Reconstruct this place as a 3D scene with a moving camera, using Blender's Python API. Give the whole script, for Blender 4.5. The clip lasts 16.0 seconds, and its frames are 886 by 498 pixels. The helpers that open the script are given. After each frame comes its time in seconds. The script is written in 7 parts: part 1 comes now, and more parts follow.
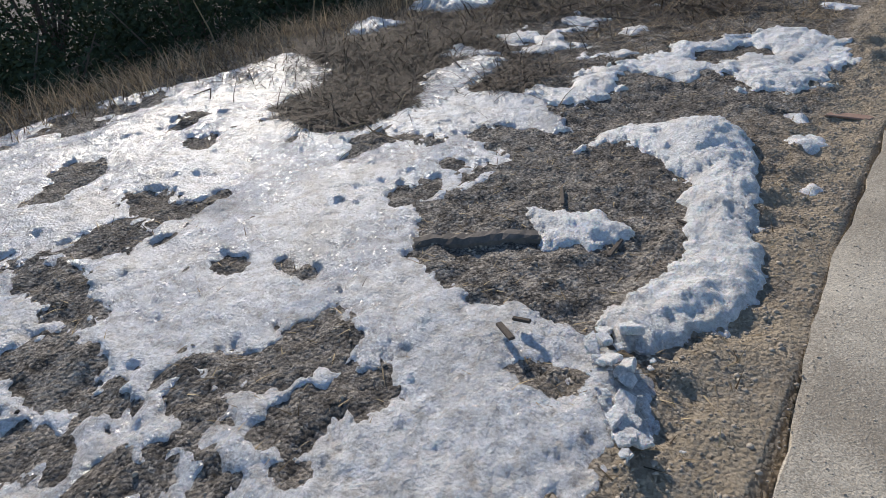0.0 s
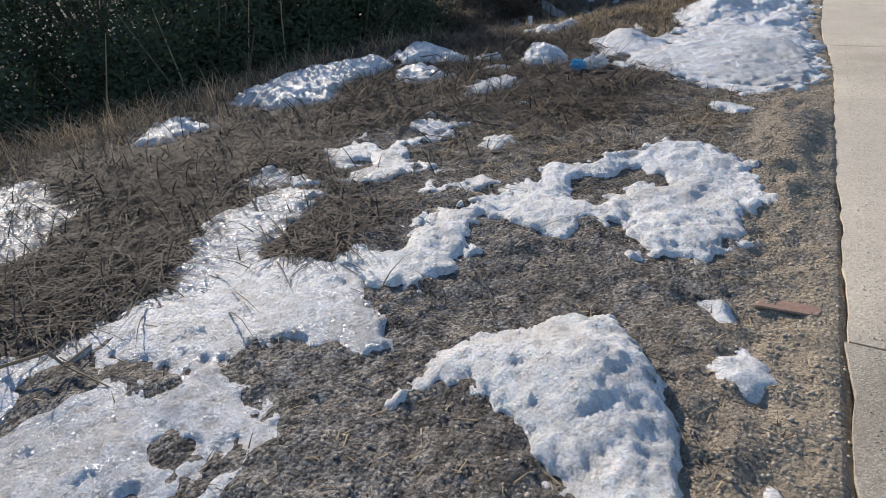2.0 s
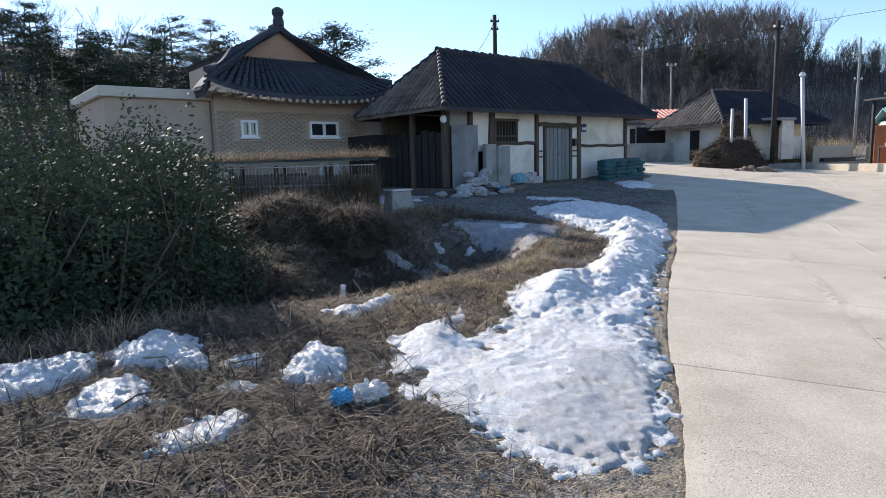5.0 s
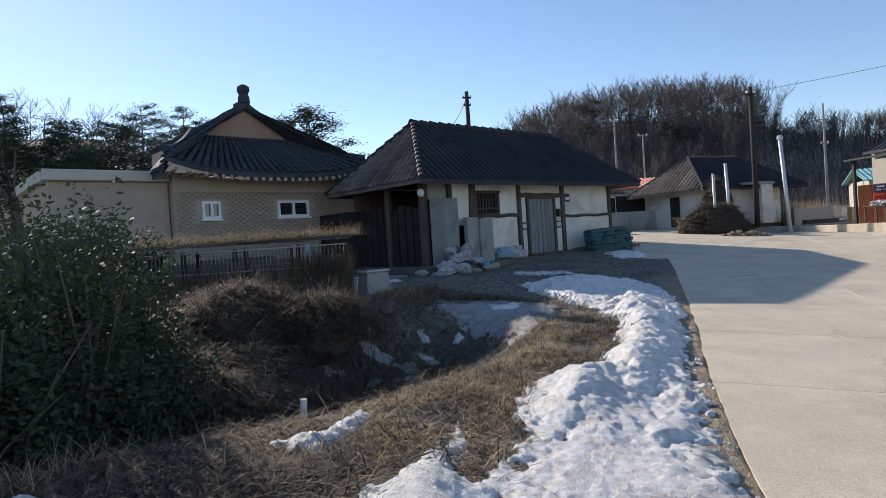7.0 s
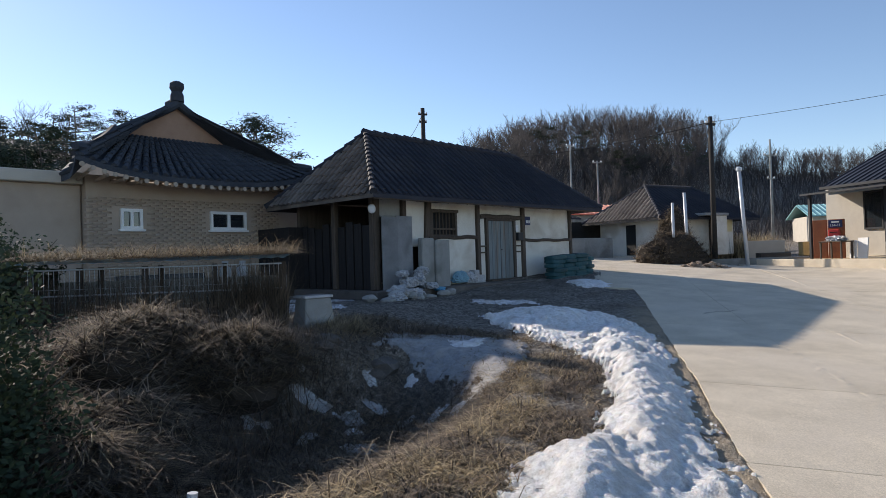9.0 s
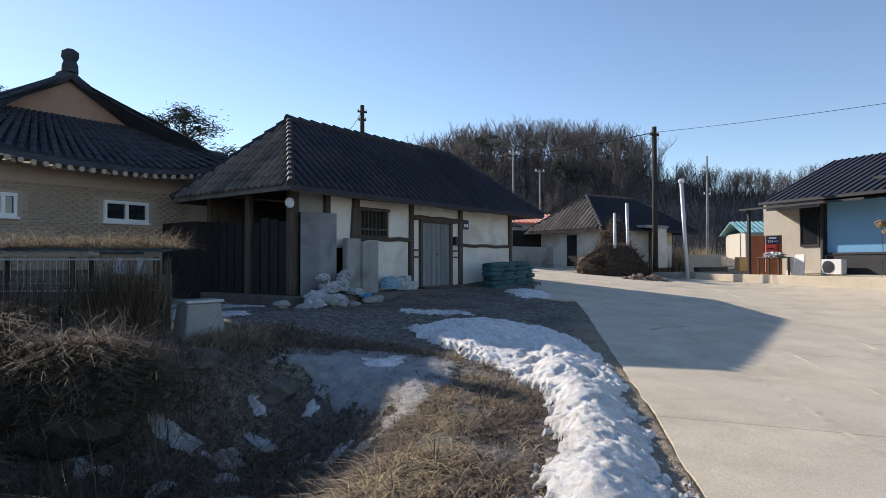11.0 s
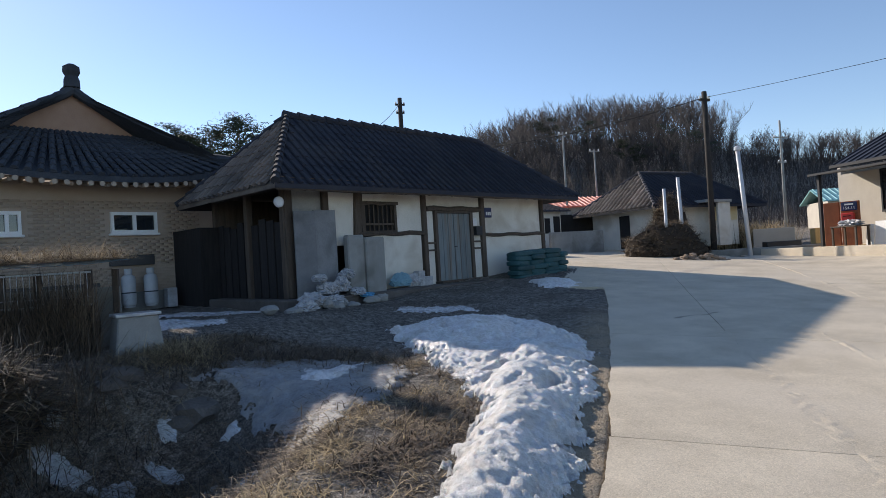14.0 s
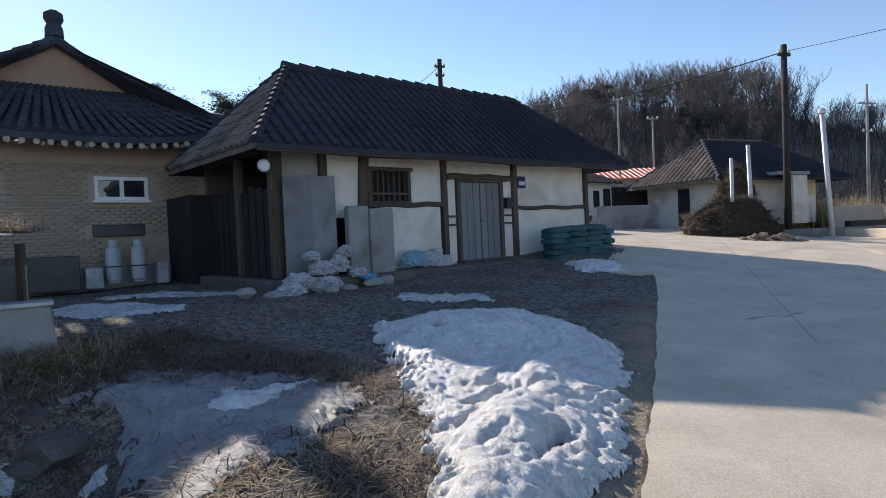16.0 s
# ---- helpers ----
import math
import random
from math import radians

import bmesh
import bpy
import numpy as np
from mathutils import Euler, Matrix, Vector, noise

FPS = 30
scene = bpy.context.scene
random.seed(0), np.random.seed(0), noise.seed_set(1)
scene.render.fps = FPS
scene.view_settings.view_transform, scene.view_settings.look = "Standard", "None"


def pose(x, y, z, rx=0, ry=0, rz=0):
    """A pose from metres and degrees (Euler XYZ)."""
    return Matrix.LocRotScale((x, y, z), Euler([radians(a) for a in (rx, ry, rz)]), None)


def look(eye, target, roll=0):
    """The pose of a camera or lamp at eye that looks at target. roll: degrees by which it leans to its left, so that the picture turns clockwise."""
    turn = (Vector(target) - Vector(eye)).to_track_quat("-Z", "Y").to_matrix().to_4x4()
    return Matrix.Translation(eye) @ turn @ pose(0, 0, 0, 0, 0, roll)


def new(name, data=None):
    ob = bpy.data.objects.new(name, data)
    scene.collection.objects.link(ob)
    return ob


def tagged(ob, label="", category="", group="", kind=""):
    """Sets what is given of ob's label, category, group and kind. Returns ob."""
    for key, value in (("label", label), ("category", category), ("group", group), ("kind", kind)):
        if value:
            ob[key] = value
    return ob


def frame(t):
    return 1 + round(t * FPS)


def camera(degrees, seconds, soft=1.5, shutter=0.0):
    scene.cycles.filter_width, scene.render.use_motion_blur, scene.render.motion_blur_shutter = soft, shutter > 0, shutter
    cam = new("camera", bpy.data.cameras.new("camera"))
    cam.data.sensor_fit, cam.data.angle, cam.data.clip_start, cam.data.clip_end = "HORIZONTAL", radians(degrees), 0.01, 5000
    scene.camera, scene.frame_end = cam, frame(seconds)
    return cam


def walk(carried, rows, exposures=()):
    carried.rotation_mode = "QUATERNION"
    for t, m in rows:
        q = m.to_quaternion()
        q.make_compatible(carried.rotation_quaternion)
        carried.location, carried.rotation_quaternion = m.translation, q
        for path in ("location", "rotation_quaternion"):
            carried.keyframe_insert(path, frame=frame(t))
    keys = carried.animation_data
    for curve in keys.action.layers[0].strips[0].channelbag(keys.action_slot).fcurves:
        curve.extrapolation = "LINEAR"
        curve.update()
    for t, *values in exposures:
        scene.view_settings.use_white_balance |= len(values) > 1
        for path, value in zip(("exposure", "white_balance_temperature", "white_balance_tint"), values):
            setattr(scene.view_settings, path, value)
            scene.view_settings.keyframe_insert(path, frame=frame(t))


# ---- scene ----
cam = camera(71.9, 16.0, 0.7)
PATH = [
    (0, (0.445, 0.34, 1.837), (0.209, 2.06, 0.844), -8.0),
    (0.5, (0.442, 0.673, 1.832), (0.174, 2.346, 0.77), -8.9),
    (1, (0.529, 1.104, 1.871), (0.35, 2.811, 0.843), -10.5),
    (1.3, (0.686, 1.402, 1.895), (0.539, 3.122, 0.886), -10.3),
    (1.5, (0.789, 1.571, 1.888), (0.712, 3.321, 0.922), -8.6),
    (1.6, (0.826, 1.653, 1.874), (0.798, 3.414, 0.927), -8.6),
    (2, (1.007, 2.047, 1.887), (1.087, 3.837, 0.998), -6.4),
    (2.5, (1.266, 2.503, 1.933), (1.484, 4.294, 1.07), -7.4),
    (3, (1.581, 2.893, 1.975), (1.797, 4.736, 1.229), -6.2),
    (3.5, (1.848, 3.185, 2.024), (2.08, 5.04, 1.313), -6.5),
    (4, (2.201, 3.51, 2.048), (2.648, 5.357, 1.425), -6.5),
    (4.5, (2.49, 3.754, 2.159), (2.979, 5.633, 1.682), -1.0),
    (5, (2.591, 4.081, 2.258), (3.055, 6.007, 1.979), -1.7),
    (5.2, (2.631, 4.22, 2.316), (3.065, 6.159, 2.094), -2.0),
    (7.5, (2.997, 5.997, 2.239), (3.603, 7.902, 2.215), -3.4),
    (8, (3.134, 6.392, 2.277), (3.796, 8.279, 2.268), -2.4),
    (10.3, (3.697, 8.255, 2.308), (4.574, 10.052, 2.358), -1.2),
    (10.5, (3.843, 8.393, 2.275), (4.772, 10.164, 2.309), -0.5),
    (11, (4.16, 8.578, 2.224), (5.045, 10.371, 2.267), -0.1),
    (11.5, (4.312, 8.625, 2.2), (5.35, 10.335, 2.183), 0.1),
    (12, (4.524, 8.501, 2.123), (5.647, 10.155, 2.076), 1.3),
    (12.5, (4.872, 8.369, 2.136), (5.938, 10.057, 2.014), -0.3),
    (13, (5.231, 8.468, 2.183), (6.201, 10.217, 2.171), 0.6),
    (13.5, (5.664, 8.676, 2.168), (6.5, 10.492, 2.202), -2.8),
    (14, (6.102, 8.954, 2.191), (6.762, 10.842, 2.215), -3.5),
    (14.5, (6.475, 9.359, 2.171), (7.032, 11.28, 2.161), -3.2),
    (15, (6.932, 9.833, 2.196), (7.446, 11.763, 2.087), -3.1),
    (15.5, (7.195, 10.328, 2.203), (7.674, 12.268, 2.121), -2.6),
    (16, (7.517, 10.862, 2.233), (8.009, 12.799, 2.175), -2.5),
]
EXPOSURES = [(0.0, 0.06, 6780, 11), (1.0, 0.15, 6780, 11), (2.5, 0.27, 6750, 12), (4.0, 0.5, 6650, 12), (5.0, 0.62, 6450, 12), (7.5, 0.18, 6850, 13), (10.5, 0.27, 6850, 13), (12.5, 0.3, 6850, 13), (13.5, 0.28, 6850, 13), (14.5, 0.14, 6750, 13), (15.5, 0.42, 6750, 13), (16.0, 0.36, 6750, 13)]
walk(cam, [(t, look(eye, target, roll)) for t, eye, target, roll in PATH], EXPOSURES)

# ---- world, sun, exposure ----
SUN_AZ, SUN_EL = radians(-23.0), radians(26.6)          # azimuth from +y towards +x
world = bpy.data.worlds.new("world")
scene.world = world
world.use_nodes = True
wt = world.node_tree
sky = wt.nodes.new("ShaderNodeTexSky")
sky.sky_type = "NISHITA"
sky.sun_disc = False
sky.sun_elevation = SUN_EL
sky.sun_rotation = SUN_AZ
sky.altitude = 900
sky.air_density, sky.dust_density, sky.ozone_density = 1.0, 0.12, 2.8
wt.nodes["Background"].inputs["Strength"].default_value = 0.15
wt.links.new(sky.outputs["Color"], wt.nodes["Background"].inputs["Color"])
sun = new("sun", bpy.data.lights.new("sun", "SUN"))
sun.data.energy, sun.data.angle, sun.data.color = 5.0, radians(0.55), (1.0, 0.93, 0.83)
SUN_DIR = Vector((math.sin(SUN_AZ) * math.cos(SUN_EL), math.cos(SUN_AZ) * math.cos(SUN_EL), math.sin(SUN_EL)))
sun.matrix_world = look(SUN_DIR * 60, (0, 0, 0))

# ---- materials ----
def material(name, dark, light, rough=0.8, scale=6.0, fine=60.0, bump=0.3, metal=0.0, stain=None, stain_scale=1.5, stain_amount=0.5, distance=0.01, spec=0.4, per_piece=0.0, stretch=(1, 1, 1), translucent=0.0, coat=0.0, lo=0.36, hi=0.64, island=False):
    """A base colour that varies between two tones at two scales, with optional stains, fine relief and a tone of its own for each piece."""
    m = bpy.data.materials.new(name)
    m.use_nodes = True
    t = m.node_tree
    b = t.nodes["Principled BSDF"]
    co = t.nodes.new("ShaderNodeTexCoord")
    mp = t.nodes.new("ShaderNodeMapping")
    mp.inputs["Scale"].default_value = stretch
    t.links.new(co.outputs["Object"], mp.inputs["Vector"])
    n1, n2 = t.nodes.new("ShaderNodeTexNoise"), t.nodes.new("ShaderNodeTexNoise")
    n1.inputs["Scale"].default_value, n2.inputs["Scale"].default_value = scale, fine
    n1.inputs["Detail"].default_value, n2.inputs["Detail"].default_value = 8, 7
    n1.inputs["Roughness"].default_value, n2.inputs["Roughness"].default_value = 0.62, 0.72
    for k in (n1, n2):
        t.links.new(mp.outputs["Vector"], k.inputs["Vector"])
    add = t.nodes.new("ShaderNodeMath")
    add.operation = "MULTIPLY_ADD"
    add.inputs[1].default_value = 0.55
    t.links.new(n2.outputs["Fac"], add.inputs[0])
    half = t.nodes.new("ShaderNodeMath")
    half.operation = "MULTIPLY"
    half.inputs[1].default_value = 0.45
    t.links.new(n1.outputs["Fac"], half.inputs[0])
    t.links.new(half.outputs[0], add.inputs[2])
    ramp = t.nodes.new("ShaderNodeValToRGB")
    ramp.color_ramp.elements[0].position, ramp.color_ramp.elements[1].position = lo, hi
    ramp.color_ramp.elements[0].color, ramp.color_ramp.elements[1].color = (*dark, 1), (*light, 1)
    t.links.new(add.outputs[0], ramp.inputs["Fac"])
    if island:
        geo = t.nodes.new("ShaderNodeNewGeometry")
        t.links.new(geo.outputs["Random Per Island"], ramp.inputs["Fac"])
        ramp.color_ramp.elements[0].position, ramp.color_ramp.elements[1].position = 0.1, 1.0
    colour = ramp.outputs["Color"]
    if stain:
        n3 = t.nodes.new("ShaderNodeTexNoise")
        n3.inputs["Scale"].default_value, n3.inputs["Detail"].default_value, n3.inputs["Distortion"].default_value = stain_scale, 7, 0.6
        t.links.new(mp.outputs["Vector"], n3.inputs["Vector"])
        r3 = t.nodes.new("ShaderNodeValToRGB")
        r3.color_ramp.elements[0].position, r3.color_ramp.elements[1].position = 0.48, 0.66
        r3.color_ramp.elements[1].color = (stain_amount,) * 3 + (1,)
        t.links.new(n3.outputs["Fac"], r3.inputs["Fac"])
        mix = t.nodes.new("ShaderNodeMixRGB")
        mix.inputs["Color2"].default_value = (*stain, 1)
        t.links.new(r3.outputs["Color"], mix.inputs["Fac"])
        t.links.new(colour, mix.inputs["Color1"])
        colour = mix.outputs["Color"]
    if per_piece:
        info = t.nodes.new("ShaderNodeObjectInfo")
        hs = t.nodes.new("ShaderNodeHueSaturation")
        mr = t.nodes.new("ShaderNodeMapRange")
        mr.inputs["To Min"].default_value, mr.inputs["To Max"].default_value = 1 - per_piece, 1 + per_piece
        t.links.new(info.outputs["Random"], mr.inputs["Value"])
        t.links.new(mr.outputs["Result"], hs.inputs["Value"])
        t.links.new(colour, hs.inputs["Color"])
        colour = hs.outputs["Color"]
    t.links.new(colour, b.inputs["Base Color"])
    b.inputs["Roughness"].default_value, b.inputs["Metallic"].default_value = rough, metal
    b.inputs["Specular IOR Level"].default_value = spec
    if coat:
        b.inputs["Coat Weight"].default_value = coat
    if bump:
        bp = t.nodes.new("ShaderNodeBump")
        bp.inputs["Strength"].default_value, bp.inputs["Distance"].default_value = bump, distance
        t.links.new(add.outputs[0], bp.inputs["Height"])
        t.links.new(bp.outputs["Normal"], b.inputs["Normal"])
    if translucent:
        tr, ms = t.nodes.new("ShaderNodeBsdfTranslucent"), t.nodes.new("ShaderNodeMixShader")
        ms.inputs["Fac"].default_value = translucent
        t.links.new(colour, tr.inputs["Color"])
        t.links.new(b.outputs["BSDF"], ms.inputs[1])
        t.links.new(tr.outputs["BSDF"], ms.inputs[2])
        t.links.new(ms.outputs["Shader"], t.nodes["Material Output"].inputs["Surface"])
    return m


def crumbs(t, b, scale, distance, amount):
    """Crumbs and grains: cells of their own tone and height, laid over a material's colour and relief."""
    co = t.nodes["Texture Coordinate"]
    wob, mixv = t.nodes.new("ShaderNodeTexNoise"), t.nodes.new("ShaderNodeMixRGB")
    wob.inputs["Scale"].default_value, wob.inputs["Detail"].default_value = scale * 0.7, 3
    mixv.blend_type = "ADD"
    mixv.inputs["Fac"].default_value = 0.02
    cells = t.nodes.new("ShaderNodeTexVoronoi")
    cells.inputs["Scale"].default_value = scale
    t.links.new(co.outputs["Object"], wob.inputs["Vector"])
    t.links.new(co.outputs["Object"], mixv.inputs["Color1"])
    t.links.new(wob.outputs["Color"], mixv.inputs["Color2"])
    t.links.new(mixv.outputs["Color"], cells.inputs["Vector"])
    tone, bw, hs = t.nodes.new("ShaderNodeMapRange"), t.nodes.new("ShaderNodeRGBToBW"), t.nodes.new("ShaderNodeHueSaturation")
    tone.inputs["To Min"].default_value, tone.inputs["To Max"].default_value = 1 - amount, 1 + amount
    t.links.new(cells.outputs["Color"], bw.inputs["Color"])
    t.links.new(bw.outputs["Val"], tone.inputs["Value"])
    t.links.new(tone.outputs["Result"], hs.inputs["Value"])
    t.links.new(b.inputs["Base Color"].links[0].from_socket, hs.inputs["Color"])
    t.links.new(hs.outputs["Color"], b.inputs["Base Color"])
    bp = t.nodes.new("ShaderNodeBump")
    bp.invert = True
    bp.inputs["Strength"].default_value, bp.inputs["Distance"].default_value = 1.0, distance
    t.links.new(cells.outputs["Distance"], bp.inputs["Height"])
    t.links.new(b.inputs["Normal"].links[0].from_socket, bp.inputs["Normal"])
    t.links.new(bp.outputs["Normal"], b.inputs["Normal"])


def soil_material():
    """Damp brown earth with sandier and straw-strewn parts, by the sheet's own vertex masks."""
    m = material("soil", (0.105, 0.095, 0.086), (0.50, 0.455, 0.40), 0.95, 11.0, 70, 1.0, distance=0.09, lo=0.43, hi=0.57, stain=(0.16, 0.138, 0.118), stain_scale=0.9, stain_amount=0.6, spec=0.2)
    t = m.node_tree
    b = t.nodes["Principled BSDF"]
    crumbs(t, b, 55.0, 0.03, 0.55)
    src = b.inputs["Base Color"].links[0].from_socket
    at = t.nodes.new("ShaderNodeAttribute")
    at.attribute_name = "sand"
    sand = t.nodes.new("ShaderNodeMixRGB")
    sand.inputs["Color2"].default_value = (0.56, 0.46, 0.34, 1)
    noise_n = t.nodes.new("ShaderNodeTexNoise")
    noise_n.inputs["Scale"].default_value, noise_n.inputs["Detail"].default_value = 2.2, 8
    co = t.nodes["Texture Coordinate"]
    t.links.new(co.outputs["Object"], noise_n.inputs["Vector"])
    mr = t.nodes.new("ShaderNodeMapRange")
    mr.inputs["From Min"].default_value, mr.inputs["From Max"].default_value = 0.22, 0.52
    t.links.new(noise_n.outputs["Fac"], mr.inputs["Value"])
    mul = t.nodes.new("ShaderNodeMath")
    mul.operation = "MULTIPLY"
    t.links.new(at.outputs["Fac"], mul.inputs[0])
    t.links.new(mr.outputs["Result"], mul.inputs[1])
    t.links.new(mul.outputs[0], sand.inputs["Fac"])
    t.links.new(src, sand.inputs["Color1"])
    t.links.new(sand.outputs["Color"], b.inputs["Base Color"])
    return m


def snow_material(name, base, rough, sparkle, dirt=(0.52, 0.68, 0.65)):
    """Old granular snow: bright, softly scattering, glinting where it has thawed and frozen again, dirty in spots."""
    m = material(name, tuple(c * 0.70 for c in base), tuple(min(0.9, c * 1.08) for c in base), rough, 14, 95, 1.0, distance=0.035, lo=0.42, hi=0.56, stain=(0.50, 0.46, 0.41), stain_scale=3.0, stain_amount=0.5, spec=0.5)
    t = m.node_tree
    b = t.nodes["Principled BSDF"]
    b.inputs["Subsurface Weight"].default_value = 0.35
    b.inputs["Subsurface Radius"].default_value = (0.03, 0.04, 0.05)
    b.inputs["Subsurface Scale"].default_value = 0.5
    speck, sr, sm = t.nodes.new("ShaderNodeTexNoise"), t.nodes.new("ShaderNodeValToRGB"), t.nodes.new("ShaderNodeMixRGB")
    speck.inputs["Scale"].default_value, speck.inputs["Detail"].default_value, speck.inputs["Roughness"].default_value = 16, 9, 0.75
    t.links.new(t.nodes["Texture Coordinate"].outputs["Object"], speck.inputs["Vector"])
    sr.color_ramp.elements[0].position, sr.color_ramp.elements[1].position = dirt[0], dirt[1]
    sr.color_ramp.elements[1].color = (dirt[2], dirt[2], dirt[2], 1)
    t.links.new(speck.outputs["Fac"], sr.inputs["Fac"])
    t.links.new(sr.outputs["Color"], sm.inputs["Fac"])
    t.links.new(b.inputs["Base Color"].links[0].from_socket, sm.inputs["Color1"])
    sm.inputs["Color2"].default_value = (0.30, 0.265, 0.22, 1)
    t.links.new(sm.outputs["Color"], b.inputs["Base Color"])
    n = t.nodes.new("ShaderNodeTexNoise")
    n.inputs["Scale"].default_value, n.inputs["Detail"].default_value = 1.7, 5
    t.links.new(t.nodes["Texture Coordinate"].outputs["Object"], n.inputs["Vector"])
    mr = t.nodes.new("ShaderNodeMapRange")
    mr.inputs["From Min"].default_value, mr.inputs["From Max"].default_value = 0.4, 0.62
    mr.inputs["To Min"].default_value, mr.inputs["To Max"].default_value = rough, sparkle
    t.links.new(n.outputs["Fac"], mr.inputs["Value"])
    t.links.new(mr.outputs["Result"], b.inputs["Roughness"])
    return m


SOIL = soil_material()
CONCRETE = material("road_concrete", (0.47, 0.405, 0.31), (0.66, 0.575, 0.45), 0.9, 1.1, 90, 1.0, lo=0.42, hi=0.58, stain=(0.60, 0.525, 0.42), stain_scale=0.5, stain_amount=0.75, distance=0.008, spec=0.25)
GRIT = material("old_concrete", (0.33, 0.285, 0.225), (0.63, 0.56, 0.455), 0.95, 1.2, 150, 0.9, distance=0.012, lo=0.44, hi=0.56, stain=(0.34, 0.29, 0.22), stain_scale=0.8, stain_amount=0.4, spec=0.2)
for m in (CONCRETE, GRIT):
    crumbs(m.node_tree, m.node_tree.nodes["Principled BSDF"], 85.0, 0.0013, 0.16)
SNOW = snow_material("snow", (0.84, 0.84, 0.85), 0.65, 0.32, (0.56, 0.72, 0.5))
DIRTY_SNOW = snow_material("dirty_snow", (0.88, 0.865, 0.835), 0.6, 0.3, (0.55, 0.70, 0.6))
ICE = snow_material("ice_crust", (0.76, 0.765, 0.785), 0.40, 0.16, (0.49, 0.66, 0.75))
for m in (SNOW, DIRTY_SNOW, ICE):
    crumbs(m.node_tree, m.node_tree.nodes["Principled BSDF"], 60.0, 0.006, 0.05)
GREY_ICE = snow_material("frozen_runoff", (0.30, 0.31, 0.325), 0.5, 0.3)
WET_ICE = snow_material("wet_ice", (0.55, 0.56, 0.57), 0.34, 0.12, (0.50, 0.68, 0.5))
STRAW = material("straw", (0.07, 0.05, 0.033), (0.52, 0.41, 0.27), 0.85, 4, 30, 0.0, per_piece=0.1, translucent=0.3, island=True)
DARK_STRAW = material("withered_stalks", (0.022, 0.017, 0.014), (0.27, 0.20, 0.14), 0.9, 6, 40, 0.0, island=True)
PALE_STRAW = material("pale_grass", (0.09, 0.062, 0.035), (0.72, 0.57, 0.35), 0.8, 4, 30, 0.0, translucent=0.35, island=True)
DARK_STALK = material("rotted_stalks", (0.010, 0.008, 0.007), (0.13, 0.095, 0.07), 0.85, 6, 40, 0.0, island=True)
TWIG = material("twig_bark", (0.07, 0.055, 0.045), (0.17, 0.135, 0.105), 0.9, 8, 60, 0.2)
LEAF = material("evergreen_leaf", (0.025, 0.04, 0.022), (0.065, 0.088, 0.045), 0.62, 2, 20, 0.0, spec=0.22, translucent=0.15)
NEEDLE = material("pine_needles", (0.018, 0.03, 0.016), (0.05, 0.068, 0.035), 0.7, 1, 6, 0.0)
BARK = material("tree_bark", (0.07, 0.058, 0.05), (0.18, 0.15, 0.125), 0.95, 2, 20, 0.3)
WOODS = material("bare_twigs", (0.045, 0.041, 0.041), (0.115, 0.102, 0.098), 0.95, 0.2, 4, 0.0)
PLASTER = material("white_plaster", (0.62, 0.59, 0.52), (0.80, 0.77, 0.70), 0.9, 1.2, 40, 0.25, stain=(0.42, 0.35, 0.26), stain_scale=0.9, stain_amount=0.5)
CEMENT = material("grey_cement", (0.22, 0.22, 0.21), (0.36, 0.36, 0.345), 0.95, 1.5, 50, 0.4, stain=(0.14, 0.135, 0.12), stain_scale=1.2, stain_amount=0.6)
OLD_WOOD = material("weathered_wood", (0.045, 0.035, 0.028), (0.13, 0.10, 0.078), 0.85, 2, 40, 0.6, stretch=(6, 6, 0.6), per_piece=0.15)
DOOR_WOOD = material("blue_grey_door_paint", (0.13, 0.155, 0.165), (0.25, 0.28, 0.285), 0.8, 3, 40, 0.5, stretch=(8, 8, 0.5), stain=(0.20, 0.15, 0.11), stain_scale=1.2, stain_amount=0.7, per_piece=0.12)
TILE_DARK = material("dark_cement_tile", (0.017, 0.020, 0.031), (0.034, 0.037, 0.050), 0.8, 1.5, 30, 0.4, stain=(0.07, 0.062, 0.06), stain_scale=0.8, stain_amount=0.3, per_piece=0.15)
# lighter brown copy for the farmhouse's left slope, sunlight put into the colour
TILE_BROWN_LIT = material("sunlit_brown_tile", (0.10, 0.082, 0.07), (0.22, 0.18, 0.15), 0.75, 1.5, 30, 0.4, stain=(0.05, 0.045, 0.042), stain_scale=0.9, stain_amount=0.6, per_piece=0.2)
GIWA = material("slate_blue_roof_tile", (0.035, 0.042, 0.055), (0.075, 0.085, 0.10), 0.85, 2, 30, 0.3, per_piece=0.15, spec=0.15)
BRICK = material("tan_brick", (0.36, 0.28, 0.215), (0.44, 0.35, 0.275), 0.9, 4, 50, 0.3, per_piece=0.07)
MORTAR = material("mortar", (0.34, 0.28, 0.22), (0.42, 0.35, 0.28), 0.95, 4, 60, 0.3)
STUCCO = material("tan_stucco", (0.36, 0.285, 0.225), (0.46, 0.375, 0.30), 0.95, 2, 60, 0.3)
GABLE = material("gable_red_brown", (0.33, 0.20, 0.14), (0.42, 0.28, 0.2), 0.9, 3, 40, 0.2)
WHITE_PAINT = material("white_frame", (0.70, 0.70, 0.69), (0.82, 0.82, 0.80), 0.4, 3, 30, 0.05)
DARK_METAL = material("charcoal_metal", (0.035, 0.038, 0.044), (0.065, 0.07, 0.078), 0.4, 2, 30, 0.05, metal=0.5)
ROOF_METAL = material("standing_seam_metal", (0.045, 0.046, 0.055), (0.08, 0.08, 0.092), 0.45, 0.8, 20, 0.05, metal=0.5)
